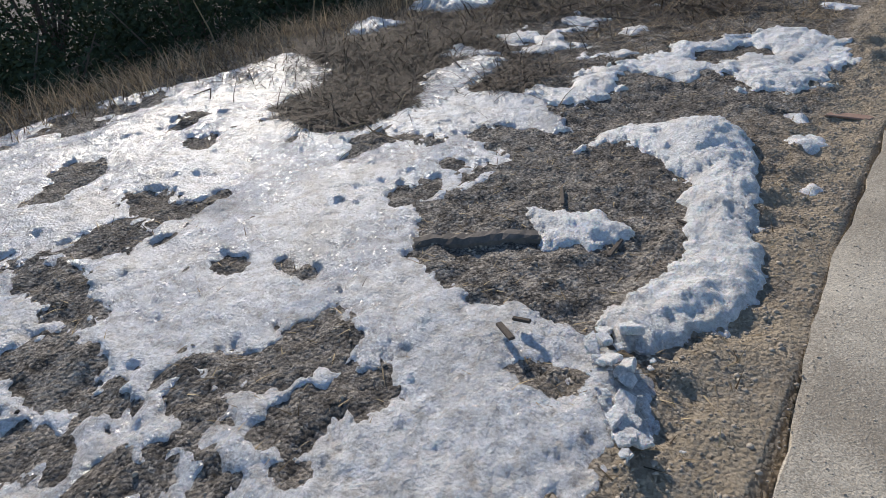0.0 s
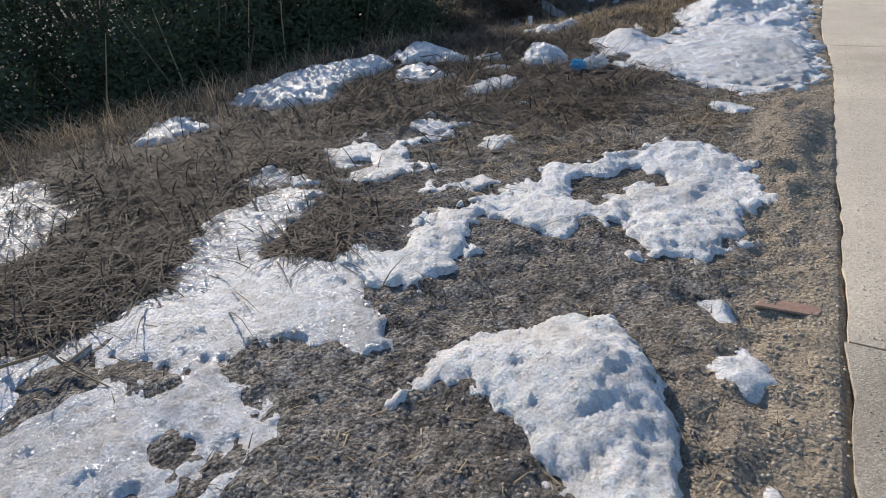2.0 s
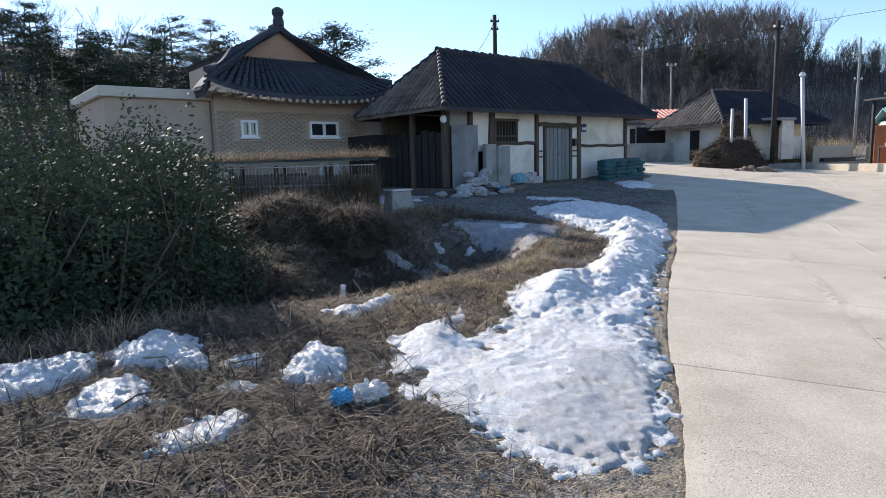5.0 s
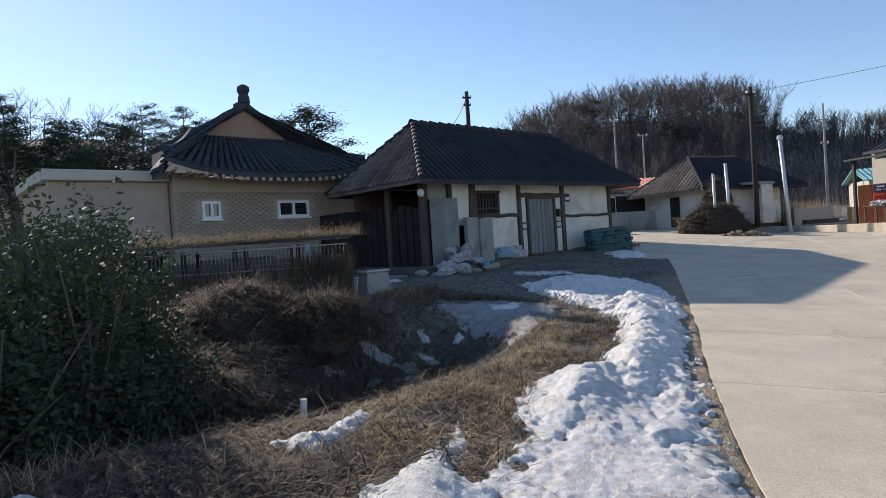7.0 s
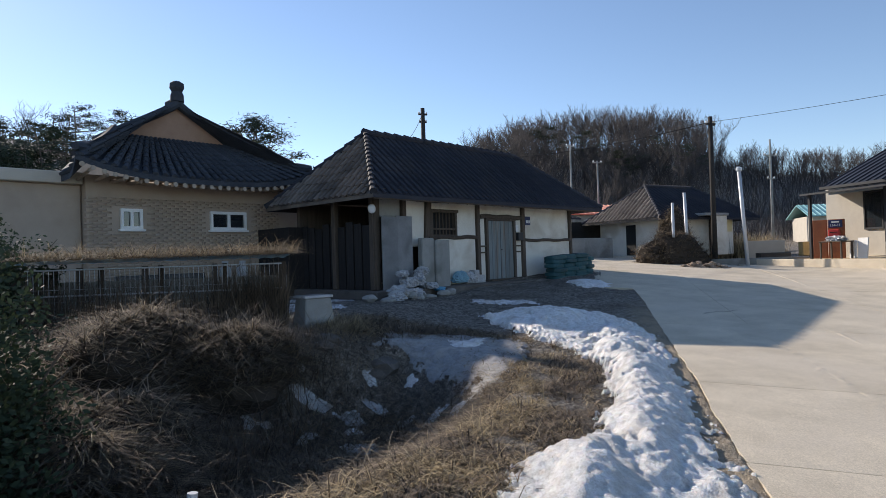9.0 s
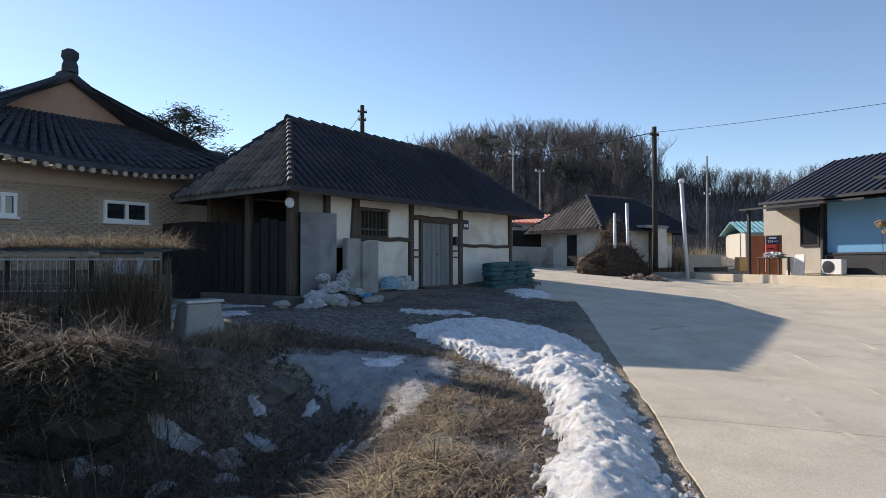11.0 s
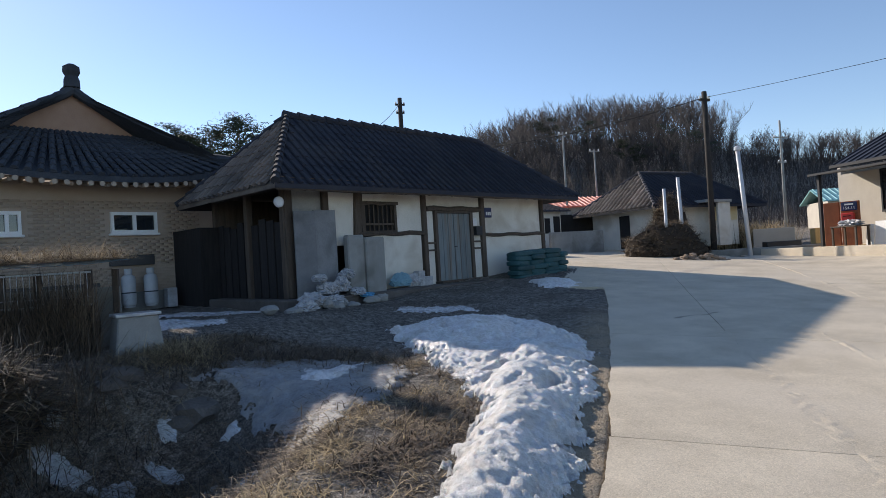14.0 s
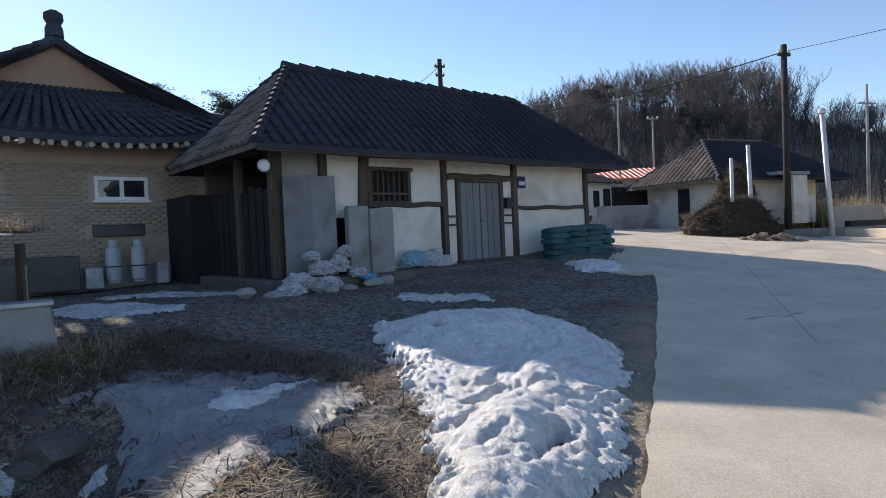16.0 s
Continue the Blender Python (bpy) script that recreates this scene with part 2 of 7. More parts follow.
BEIGE = material("beige_render", (0.46, 0.42, 0.36), (0.56, 0.52, 0.45), 0.9, 2, 50, 0.2)
FRESH_WOOD = material("yellow_door_wood", (0.55, 0.33, 0.12), (0.72, 0.47, 0.20), 0.55, 2, 30, 0.1, stretch=(8, 8, 0.5))
RUST = material("rusted_steel", (0.20, 0.065, 0.035), (0.36, 0.13, 0.06), 0.85, 3, 30, 0.3)
RED = material("red_paint", (0.45, 0.03, 0.03), (0.60, 0.06, 0.05), 0.4, 3, 30, 0.05)
RED_ROOF = material("red_roof", (0.52, 0.09, 0.05), (0.68, 0.15, 0.09), 0.5, 2, 20, 0.1)
TEAL_SACK = material("teal_woven_sack", (0.010, 0.055, 0.065), (0.03, 0.11, 0.125), 0.55, 6, 120, 0.5, per_piece=0.25)
WHITE_BAG = material("dirty_white_bag", (0.26, 0.265, 0.28), (0.55, 0.56, 0.58), 0.4, 5, 60, 0.5, stain=(0.25, 0.22, 0.18), stain_scale=4, stain_amount=0.5)
BLUE_FILM = material("blue_plastic", (0.06, 0.34, 0.58), (0.2, 0.54, 0.78), 0.3, 4, 30, 0.1, translucent=0.3)
CLEAR_FILM = material("clear_plastic", (0.55, 0.56, 0.57), (0.75, 0.76, 0.77), 0.25, 4, 30, 0.1, translucent=0.4)
POLE_CONCRETE = material("weathered_pole", (0.018, 0.016, 0.015), (0.05, 0.043, 0.038), 0.9, 3, 40, 0.3)
GALV = material("galvanised_pipe", (0.50, 0.51, 0.53), (0.64, 0.65, 0.67), 0.45, 3, 40, 0.1, metal=0.3)
STONE = material("field_stone", (0.20, 0.15, 0.11), (0.40, 0.30, 0.22), 0.95, 4, 40, 0.6, per_piece=0.3)
BLUE_SHEET = material("blue_corrugated_sheet", (0.12, 0.27, 0.36), (0.22, 0.40, 0.48), 0.5, 2, 30, 0.1)
TEAL_ROOF = material("turquoise_roof", (0.16, 0.38, 0.40), (0.28, 0.52, 0.53), 0.5, 2, 20, 0.1)
CYLINDER_GREY = material("grey_gas_paint", (0.38, 0.40, 0.42), (0.52, 0.54, 0.56), 0.45, 4, 40, 0.1)
BLACK = material("dark_interior", (0.012, 0.012, 0.013), (0.028, 0.027, 0.026), 0.9, 2, 30, 0.1)
WIRE = material("black_cable", (0.015, 0.015, 0.016), (0.03, 0.03, 0.03), 0.6, 2, 30, 0.0)
BUSH_DRY = material("russet_shrub", (0.07, 0.035, 0.022), (0.16, 0.085, 0.05), 0.9, 4, 40, 0.0)
YELLOW_GROUND = material("straw_lawn", (0.40, 0.29, 0.15), (0.55, 0.42, 0.24), 0.95, 3, 60, 0.5)
glass = bpy.data.materials.new("window_glass")
glass.use_nodes = True
gb = glass.node_tree.nodes["Principled BSDF"]
gb.inputs["Base Color"].default_value = (0.02, 0.025, 0.03, 1)
gb.inputs["Roughness"].default_value = 0.03
gb.inputs["Specular IOR Level"].default_value = 0.9
GLASS = glass
# picture-window glass: the blue sky reflection is painted as its base colour
mir = bpy.data.materials.new("sky_blue_glass")
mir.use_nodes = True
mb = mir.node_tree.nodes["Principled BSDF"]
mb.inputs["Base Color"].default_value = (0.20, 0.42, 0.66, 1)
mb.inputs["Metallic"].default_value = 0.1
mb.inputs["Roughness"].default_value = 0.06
SKY_GLASS = mir

# ---- mesh helpers ----
def as_mesh(name, bm, mat_):
    me = bpy.data.meshes.new(name)
    bm.to_mesh(me)
    bm.free()
    me.materials.append(mat_)
    return me


def part(name, bm, mat_, parent=None, label="", smooth=False):
    me = as_mesh(name, bm, mat_)
    if smooth:
        for p in me.polygons:
            p.use_smooth = True
    ob = new(name, me)
    ob.parent = parent
    if label:
        ob["label"] = label
    return ob


def thing(name, m, label, category, group="", kind=""):
    ob = new(name)
    ob.matrix_world = m
    return tagged(ob, label, category, group, kind)


def box(bm, x0, x1, y0, y1, z0, z1, bevel=0.0, m=None):
    vs = [bm.verts.new((x, y, z)) for z in (z0, z1) for y in (y0, y1) for x in (x0, x1)]
    fs = [bm.faces.new([vs[i] for i in q]) for q in ((0, 2, 3, 1), (4, 5, 7, 6), (0, 1, 5, 4), (2, 6, 7, 3), (0, 4, 6, 2), (1, 3, 7, 5))]
    if bevel:
        out = bmesh.ops.bevel(bm, geom=list({e for f in fs for e in f.edges}), offset=bevel, segments=1, affect="EDGES")
    if m is not None:
        bmesh.ops.transform(bm, matrix=m, verts=[v for v in vs if v.is_valid] if not bevel else list({v for f in out["faces"] for v in f.verts}))
    return bm


def cube(x0, x1, y0, y1, z0, z1, bevel=0.0):
    return box(bmesh.new(), x0, x1, y0, y1, z0, z1, bevel)


def tube(bm, points, radii, sides=8, caps=True):
    """A round bar through points, with a radius at each."""
    rings = []
    pts = [Vector(p) for p in points]
    if not hasattr(radii, "__len__"):
        radii = [radii] * len(pts)
    for i, p in enumerate(pts):
        d = (pts[min(i + 1, len(pts) - 1)] - pts[max(i - 1, 0)]).normalized()
        a = d.orthogonal().normalized() if i == 0 else (a - d * a.dot(d)).normalized()
        b = d.cross(a)
        rings.append([bm.verts.new(p + (a * math.cos(k * math.tau / sides) + b * math.sin(k * math.tau / sides)) * radii[i]) for k in range(sides)])
    for r, q in zip(rings, rings[1:]):
        for k in range(sides):
            bm.faces.new((r[k], r[(k + 1) % sides], q[(k + 1) % sides], q[k]))
    if caps:
        bm.faces.new(rings[0][::-1])
        bm.faces.new(rings[-1])
    return bm


def lathe(bm, profile, sides=20, at=(0, 0, 0)):
    """A turned solid from (radius, height) pairs."""
    rings = [[bm.verts.new((at[0] + r * math.cos(k * math.tau / sides), at[1] + r * math.sin(k * math.tau / sides), at[2] + z)) for k in range(sides)] for r, z in profile]
    for r, q in zip(rings, rings[1:]):
        for k in range(sides):
            bm.faces.new((r[k], r[(k + 1) % sides], q[(k + 1) % sides], q[k]))
    bm.faces.new(rings[0][::-1])
    bm.faces.new(rings[-1])
    return bm


def lump(bm, centre, size, seed=0, rough=0.25, sub=2, m=None):
    """An uneven rounded lump."""
    out = bmesh.ops.create_icosphere(bm, subdivisions=sub, radius=1.0)
    off = Vector((seed * 3.7, seed * 1.9, seed * 5.1))
    for v in out["verts"]:
        v.co *= 1 + rough * noise.noise(v.co * 1.6 + off) + rough * 0.5 * noise.noise(v.co * 4 + off)
        v.co = Vector((v.co.x * size[0], v.co.y * size[1], v.co.z * size[2]))
        if m is not None:
            v.co = m @ v.co
        v.co += Vector(centre)
    return bm


def raw_mesh(name, verts, faces, mat_, smooth=False):
    """A mesh from arrays: verts (n, 3), faces (m, 3 or 4)."""
    me = bpy.data.meshes.new(name)
    verts, faces = np.asarray(verts, np.float32), np.asarray(faces, np.int32)
    k = faces.shape[1]
    me.vertices.add(len(verts))
    me.vertices.foreach_set("co", verts.ravel())
    me.loops.add(faces.size)
    me.loops.foreach_set("vertex_index", faces.ravel())
    me.polygons.add(len(faces))
    me.polygons.foreach_set("loop_start", np.arange(0, faces.size, k, dtype=np.int32))
    if smooth:
        me.polygons.foreach_set("use_smooth", np.ones(len(faces), bool))
    me.update(calc_edges=True)
    me.materials.append(mat_)
    return me


# ---- the plan: s runs along the road's left edge, v to its left; u, w along and into the old house ----
RD, RN = np.array((0.565, 0.825)), np.array((-0.825, 0.565))
HU, HW, H0 = np.array((0.899, 0.438)), np.array((-0.438, 0.899)), np.array((11.58, 25.01))


def ease(a):
    a = np.clip(a, 0, 1)
    return a * a * (3 - 2 * a)


def lattice(ix, iy, seed):
    h = (ix * 374761393 + iy * 668265263 + seed * 974711) & 0x7FFFFFFF
    h = (h ^ (h >> 13)) * 1274126177 & 0x7FFFFFFF
    return ((h ^ (h >> 16)) & 0xFFFF) / 65535.0


def vnoise(x, y, seed=0):
    """Smooth noise on arrays, 0 to 1."""
    ix, iy = np.floor(x).astype(np.int64), np.floor(y).astype(np.int64)
    fx, fy = ease(x - ix), ease(y - iy)
    a, b = lattice(ix, iy, seed), lattice(ix + 1, iy, seed)
    c, d = lattice(ix, iy + 1, seed), lattice(ix + 1, iy + 1, seed)
    return (a * (1 - fx) + b * fx) * (1 - fy) + (c * (1 - fx) + d * fx) * fy


def fbm(x, y, seed=0, octaves=4):
    total, amp, norm = 0, 1.0, 0
    for k in range(octaves):
        c, s = math.cos(0.6 + 1.1 * k), math.sin(0.6 + 1.1 * k)
        total = total + amp * vnoise((x * c - y * s) * 2.07 ** k + 17.3 * k, (x * s + y * c) * 2.07 ** k + 31.7 * k, seed + k)
        norm += amp
        amp *= 0.55
    return total / norm


# how far the slab's broken edge stands out from the road's straight line
EDGE_S, EDGE_V = [0, 2, 3.2, 6, 9, 11, 14, 16, 19, 24, 28], [-0.12, -0.08, 0.0, 0.03, 0.04, 0.17, 0.18, 0.10, 0.06, 0.08, 0.22]


def road_z(s):
    return np.interp(s, [-30, 0, 6, 9, 14.5, 20, 25, 30, 35, 40, 50, 80], [0.3, 0.36, 0.41, 0.49, 0.56, 0.73, 1.05, 1.40, 1.70, 1.86, 2.1, 2.6])


def hill(x, y):
    az, r = np.degrees(np.arctan2(x - 5, y - 9)), np.hypot(x - 5, y - 9)
    top = np.interp(az, [-120, -60, -42, -33, -15, 0, 7, 17, 21, 25, 30, 41, 46, 51, 60, 75, 110], [1, 1, 4, 18, 19, 12, 4, 5, 11, 14.5, 17, 16.5, 12.3, 10.3, 9.5, 9, 3])
    return top * ease((r - 52) / 60) * (1 + 0.15 * (fbm(x * 0.05, y * 0.05, 3) - 0.5))


def base_z(s, v):
    """The lie of the land without the ditch."""
    return road_z(s) + 0.06 * np.clip(v, -6, 4.5) + 0.28 * ease((v - 4.2) / 1.6) * ease((s - 14.2) / 1.5) * ease((24 - s) / 5) + 0.42 * ease((-v - 7) / 5) * ease((s - 24) / 11)


def ditch(s, v):
    near = np.interp(s, [-8, 4, 8, 10, 11.5, 13, 15, 16.5], [6.3, 6.1, 5.5, 4.4, 3.2, 2.5, 2.1, 2.4])
    far = np.interp(v, [2, 3, 4.2, 5, 6, 7, 9], [16.8, 17.3, 17.5, 16.7, 15.7, 15.2, 14.8])
    m = ease((v - near) / 1.5) * ease((far - s) / 1.9)
    m = m * (1 - 0.85 * ease((v - 7.6) / 2.5))
    return m * (0.85 + 0.55 * ease((13 - s) / 6))


def ground_z(x, y, fine=True, grain=1.0):
    x, y = np.asarray(x, float), np.asarray(y, float)
    s, v = x * RD[0] + y * RD[1], x * RN[0] + y * RN[1]
    z = base_z(s, v) - ditch(s, v) + hill(x, y)
    if fine:
        e = v - np.interp(s, EDGE_S, EDGE_V)
        off = ease((e - 0.05) / 0.4)
        near = ease((60 - np.hypot(x - 5, y - 9)) / 20)
        z = z + near * off * (0.10 * (fbm(s * 1.1, v * 1.1, 11) - 0.5) + grain * 0.05 * (fbm(s * 5, v * 5, 12) - 0.5) + grain * 0.045 * (fbm(s * 15, v * 15, 13, 4) - 0.5))
        z = z + 0.35 * ditch(s, v) * (fbm(s * 1.3, v * 1.3, 14) - 0.5)
        z = z - near * (0.010 + 0.09 * (1 - ease((e + 0.05) / 0.1)))
        # the earth lies lower under the yard slabs
        z = z - 0.07 * ease((s - 26.3) / 0.5) * ease((np.interp(s, [26, 31.4, 31.6, 37, 37.1, 50], [1.1, 1.1, 3.0, 3.0, 5.3, 7.8]) - v) / 0.2) * near
        # sandy mounds beside the slab
        z = z + 0.09 * np.exp(-((s - 6.9) / 0.9) ** 2 - ((v - 0.35) / 0.2) ** 2)
        # clods and wheel ruts in the strip along the slab
        strip = np.exp(-((v - 0.35) / 0.3) ** 2) * near
        z = z + grain * strip * 0.07 * (fbm(s * 9, v * 9, 15, 3) - 0.5)
    return z


def at_sv(s, v, dz=0.0):
    x, y = s * RD[0] + v * RN[0], s * RD[1] + v * RN[1]
    return Vector((x, y, float(ground_z(x, y)) + dz))


def at_house(u, w, z):
    p = H0 + u * HU + w * HW
    return Vector((p[0], p[1], z))


HOUSE_TURN = math.degrees(math.atan2(HU[1], HU[0]))
ROAD_TURN = math.degrees(math.atan2(RD[1], RD[0]))


def spaced(parts):
    """A run of grid lines from (start, end, step) pieces."""
    out = []
    for a, b, st in parts:
        out.extend(np.arange(a, b, st))
    return np.array(out)


# ---- ground: one sheet to the horizon, in road axes ----
def build_ground():
    ss = spaced([(-400, -60, 40), (-60, -6, 6), (-6, -1, 0.5), (-1, 10, 0.032), (10, 22, 0.055), (22, 32, 0.3), (32, 80, 1.5), (80, 200, 5), (200, 801, 60)])
    vs = spaced([(-500, -100, 40), (-100, -20, 5), (-20, -1, 1.0), (-1, 0, 0.1), (0, 5.0, 0.032), (5.0, 7.2, 0.055), (7.2, 14, 0.25), (14, 60, 1.5), (60, 150, 5), (150, 601, 50)])
    S, V = np.meshgrid(ss, vs, indexing="ij")
    X, Y = S * RD[0] + V * RN[0], S * RD[1] + V * RN[1]
    Z = ground_z(X, Y)
    nv = len(vs)
    i, j = np.meshgrid(np.arange(len(ss) - 1), np.arange(nv - 1), indexing="ij")
    a = (i * nv + j).ravel()
    faces = np.stack([a, a + nv, a + nv + 1, a + 1], 1)
    me = raw_mesh("ground", np.stack([X, Y, Z], -1).reshape(-1, 3), faces, SOIL, True)
    sand = (np.exp(-((V - np.interp(S, EDGE_S, EDGE_V) - 0.15) / 0.4) ** 2) * ease((S + 3) / 3) * ease((25 - S) / 4)).ravel()
    att = me.attributes.new("sand", "FLOAT", "POINT")
    att.data.foreach_set("value", sand.astype(np.float32))
    ob = new("ground", me)
    return tagged(ob, "damp brown earth verge with sand and straw beside the road", "ground", kind="structure")


build_ground()


# ---- the concrete road and forecourt: slabs with joints ----
def slab(s0, s1, v0, v1, seed, mat_, parent, thick=0.0, gap=0.024, step=0.5, wavy=0.0):
    s0, s1, v0, v1 = s0 + gap / 2, s1 - gap / 2, v0 + gap / 2, v1 - gap / 2
    ns, nv = max(2, int((s1 - s0) / step) + 1), max(2, int((v1 - v0) / step) + 1)
    bm = bmesh.new()
    grid = []
    for i in range(ns + 1):
        row = []
        for j in range(nv + 1):
            s, v = s0 + (s1 - s0) * i / ns, v0 + (v1 - v0) * j / nv
            if wavy and j == nv:
                v += float(np.interp(s, EDGE_S, EDGE_V)) + wavy * (vnoise(np.array(s * 2.3), np.array(seed * 1.0), 5) - 0.7) + wavy * 0.6 * (vnoise(np.array(s * 11), np.array(seed * 1.0), 6) - 0.5)
            x, y = s * RD[0] + v * RN[0], s * RD[1] + v * RN[1]
            z = float(base_z(s, v)) + thick
            edge = min(i, ns - i, j, nv - j) == 0
            row.append(bm.verts.new((x, y, z - (0.004 if edge else 0))))
        grid.append(row)
    for i in range(ns):
        for j in range(nv):
            bm.faces.new((grid[i][j], grid[i + 1][j], grid[i + 1][j + 1], grid[i][j + 1]))
    ring = [grid[i][0] for i in range(ns + 1)] + [grid[ns][j] for j in range(1, nv + 1)] + [grid[i][nv] for i in range(ns - 1, -1, -1)] + [grid[0][j] for j in range(nv - 1, 0, -1)]
    low = [bm.verts.new(v.co - Vector((0, 0, 0.14))) for v in ring]
    for k in range(len(ring)):
        bm.faces.new((ring[k], low[k], low[(k + 1) % len(ring)], ring[(k + 1) % len(ring)]))
    return part("slab", bm, mat_, parent)


def build_road():
    road = tagged(new("road"), "pale concrete village road in jointed slabs", "road", kind="structure")
    cuts = [-12, -6, -0.9, 4.6, 10.2, 13.2, 16.1, 21.0, 26.2, 31.5, 37]
    for k, (a, b) in enumerate(zip(cuts, cuts[1:])):
        slab(a, b, -1.7, 0.04, k, GRIT if b < 5 else CONCRETE, road, 0.0, gap=0.012, wavy=0.035, step=0.10)
        slab(a, b, -5.15, -1.7, k + 80, GRIT if b < 5 else CONCRETE, road, -0.002, gap=0.012)
        slab(a + 1.7, b + 1.7, -10.5, -5.15, k + 20, CONCRETE, road, 0.0, gap=0.03)
        slab(a + 0.6, b + 0.6, -17.0, -10.5, k + 40, CONCRETE, road, 0.0)
    for k, (a, b, v0, v1) in enumerate([(26.6, 31.5, 0.0, 1.3), (31.5, 37, 0.0, 3.2), (37, 43, -4.6, 5.5), (43, 50, -3, 8)]):
        slab(a, b, v0, v1, 60 + k, CONCRETE, road, 0.004)
    # wandering cracks
    rr = random.Random(31)
    for s0, v0, n, ds, dv in ((14.2, -2.6, 14, 0.1, -0.02), (24.5, -7.0, 30, 0.1, -0.2), (12.5, -5.6, 22, 0.22, -0.12), (19.5, -6.5, 26, 0.2, -0.1), (22.5, -1.1, 16, 0.05, -0.09)):
        pts, s, v = [], s0, v0
        for k in range(n):
            pts.append((s * RD[0] + v * RN[0], s * RD[1] + v * RN[1], float(base_z(s, v)) + 0.001))
            s, v = s + ds * rr.uniform(0.3, 1.5) + rr.gauss(0, 0.03), v + dv * rr.uniform(-0.3, 2.0) + rr.gauss(0, 0.05)
        part("crack", tube(bmesh.new(), pts, [0.002 + 0.004 * rr.random() for _ in pts], 4), SOIL, road)
    # crumbled scars along the old pour lines: ribbons of broken, uneven surface that break through in places
    for v0, s0, s1, wide in ((-1.7, 11.8, 21.5, 0.16), (-3.15, 14.0, 24.0, 0.07), (-5.15, 14.0, 30.0, 0.09)):
        ss, vs = np.arange(s0, s1, 0.022), np.linspace(-wide, wide, 13)
        S, W = np.meshgrid(ss, vs, indexing="ij")
        V = v0 + W + 0.10 * (fbm(S * 0.8, S * 0 + v0, 61, 3) - 0.5)
        rough = fbm(S * 14, V * 14, 62, 4) - 0.5 + 0.55 * (fbm(S * 1.7, V * 1.7, 63, 2) - 0.5)
        Z = base_z(S, V) - 0.002 + 0.030 * rough * (1 - (W / wide) ** 2) - 0.004 * (W / wide) ** 2
        n = len(vs)
        i, j = np.meshgrid(np.arange(len(ss) - 1), np.arange(n - 1), indexing="ij")
        k = (i * n + j).ravel()
        me = raw_mesh("scar", np.stack([S * RD[0] + V * RN[0], S * RD[1] + V * RN[1], Z], -1).reshape(-1, 3), np.stack([k, k + n, k + n + 1, k + 1], 1), CONCRETE)
        ob = new("scar", me)
        ob.parent = road


build_road()


# ---- snow patches: crusts of their own thickness over the ground ----
def inside_distance(px, py, poly):
    """Signed distance to a closed outline, positive inside."""
    best = np.full(px.shape, 1e9)
    ins = np.zeros(px.shape, bool)
    n = len(poly)
    for i in range(n):
        (x0, y0), (x1, y1) = poly[i], poly[(i + 1) % n]
        dx, dy = x1 - x0, y1 - y0
        t = np.clip(((px - x0) * dx + (py - y0) * dy) / (dx * dx + dy * dy + 1e-12), 0, 1)
        best = np.minimum(best, np.hypot(px - x0 - t * dx, py - y0 - t * dy))
        if y0 != y1:
            cross = ((y0 > py) != (y1 > py)) & (px < dx * (py - y0) / dy + x0)
            ins ^= cross
    return np.where(ins, best, -best)


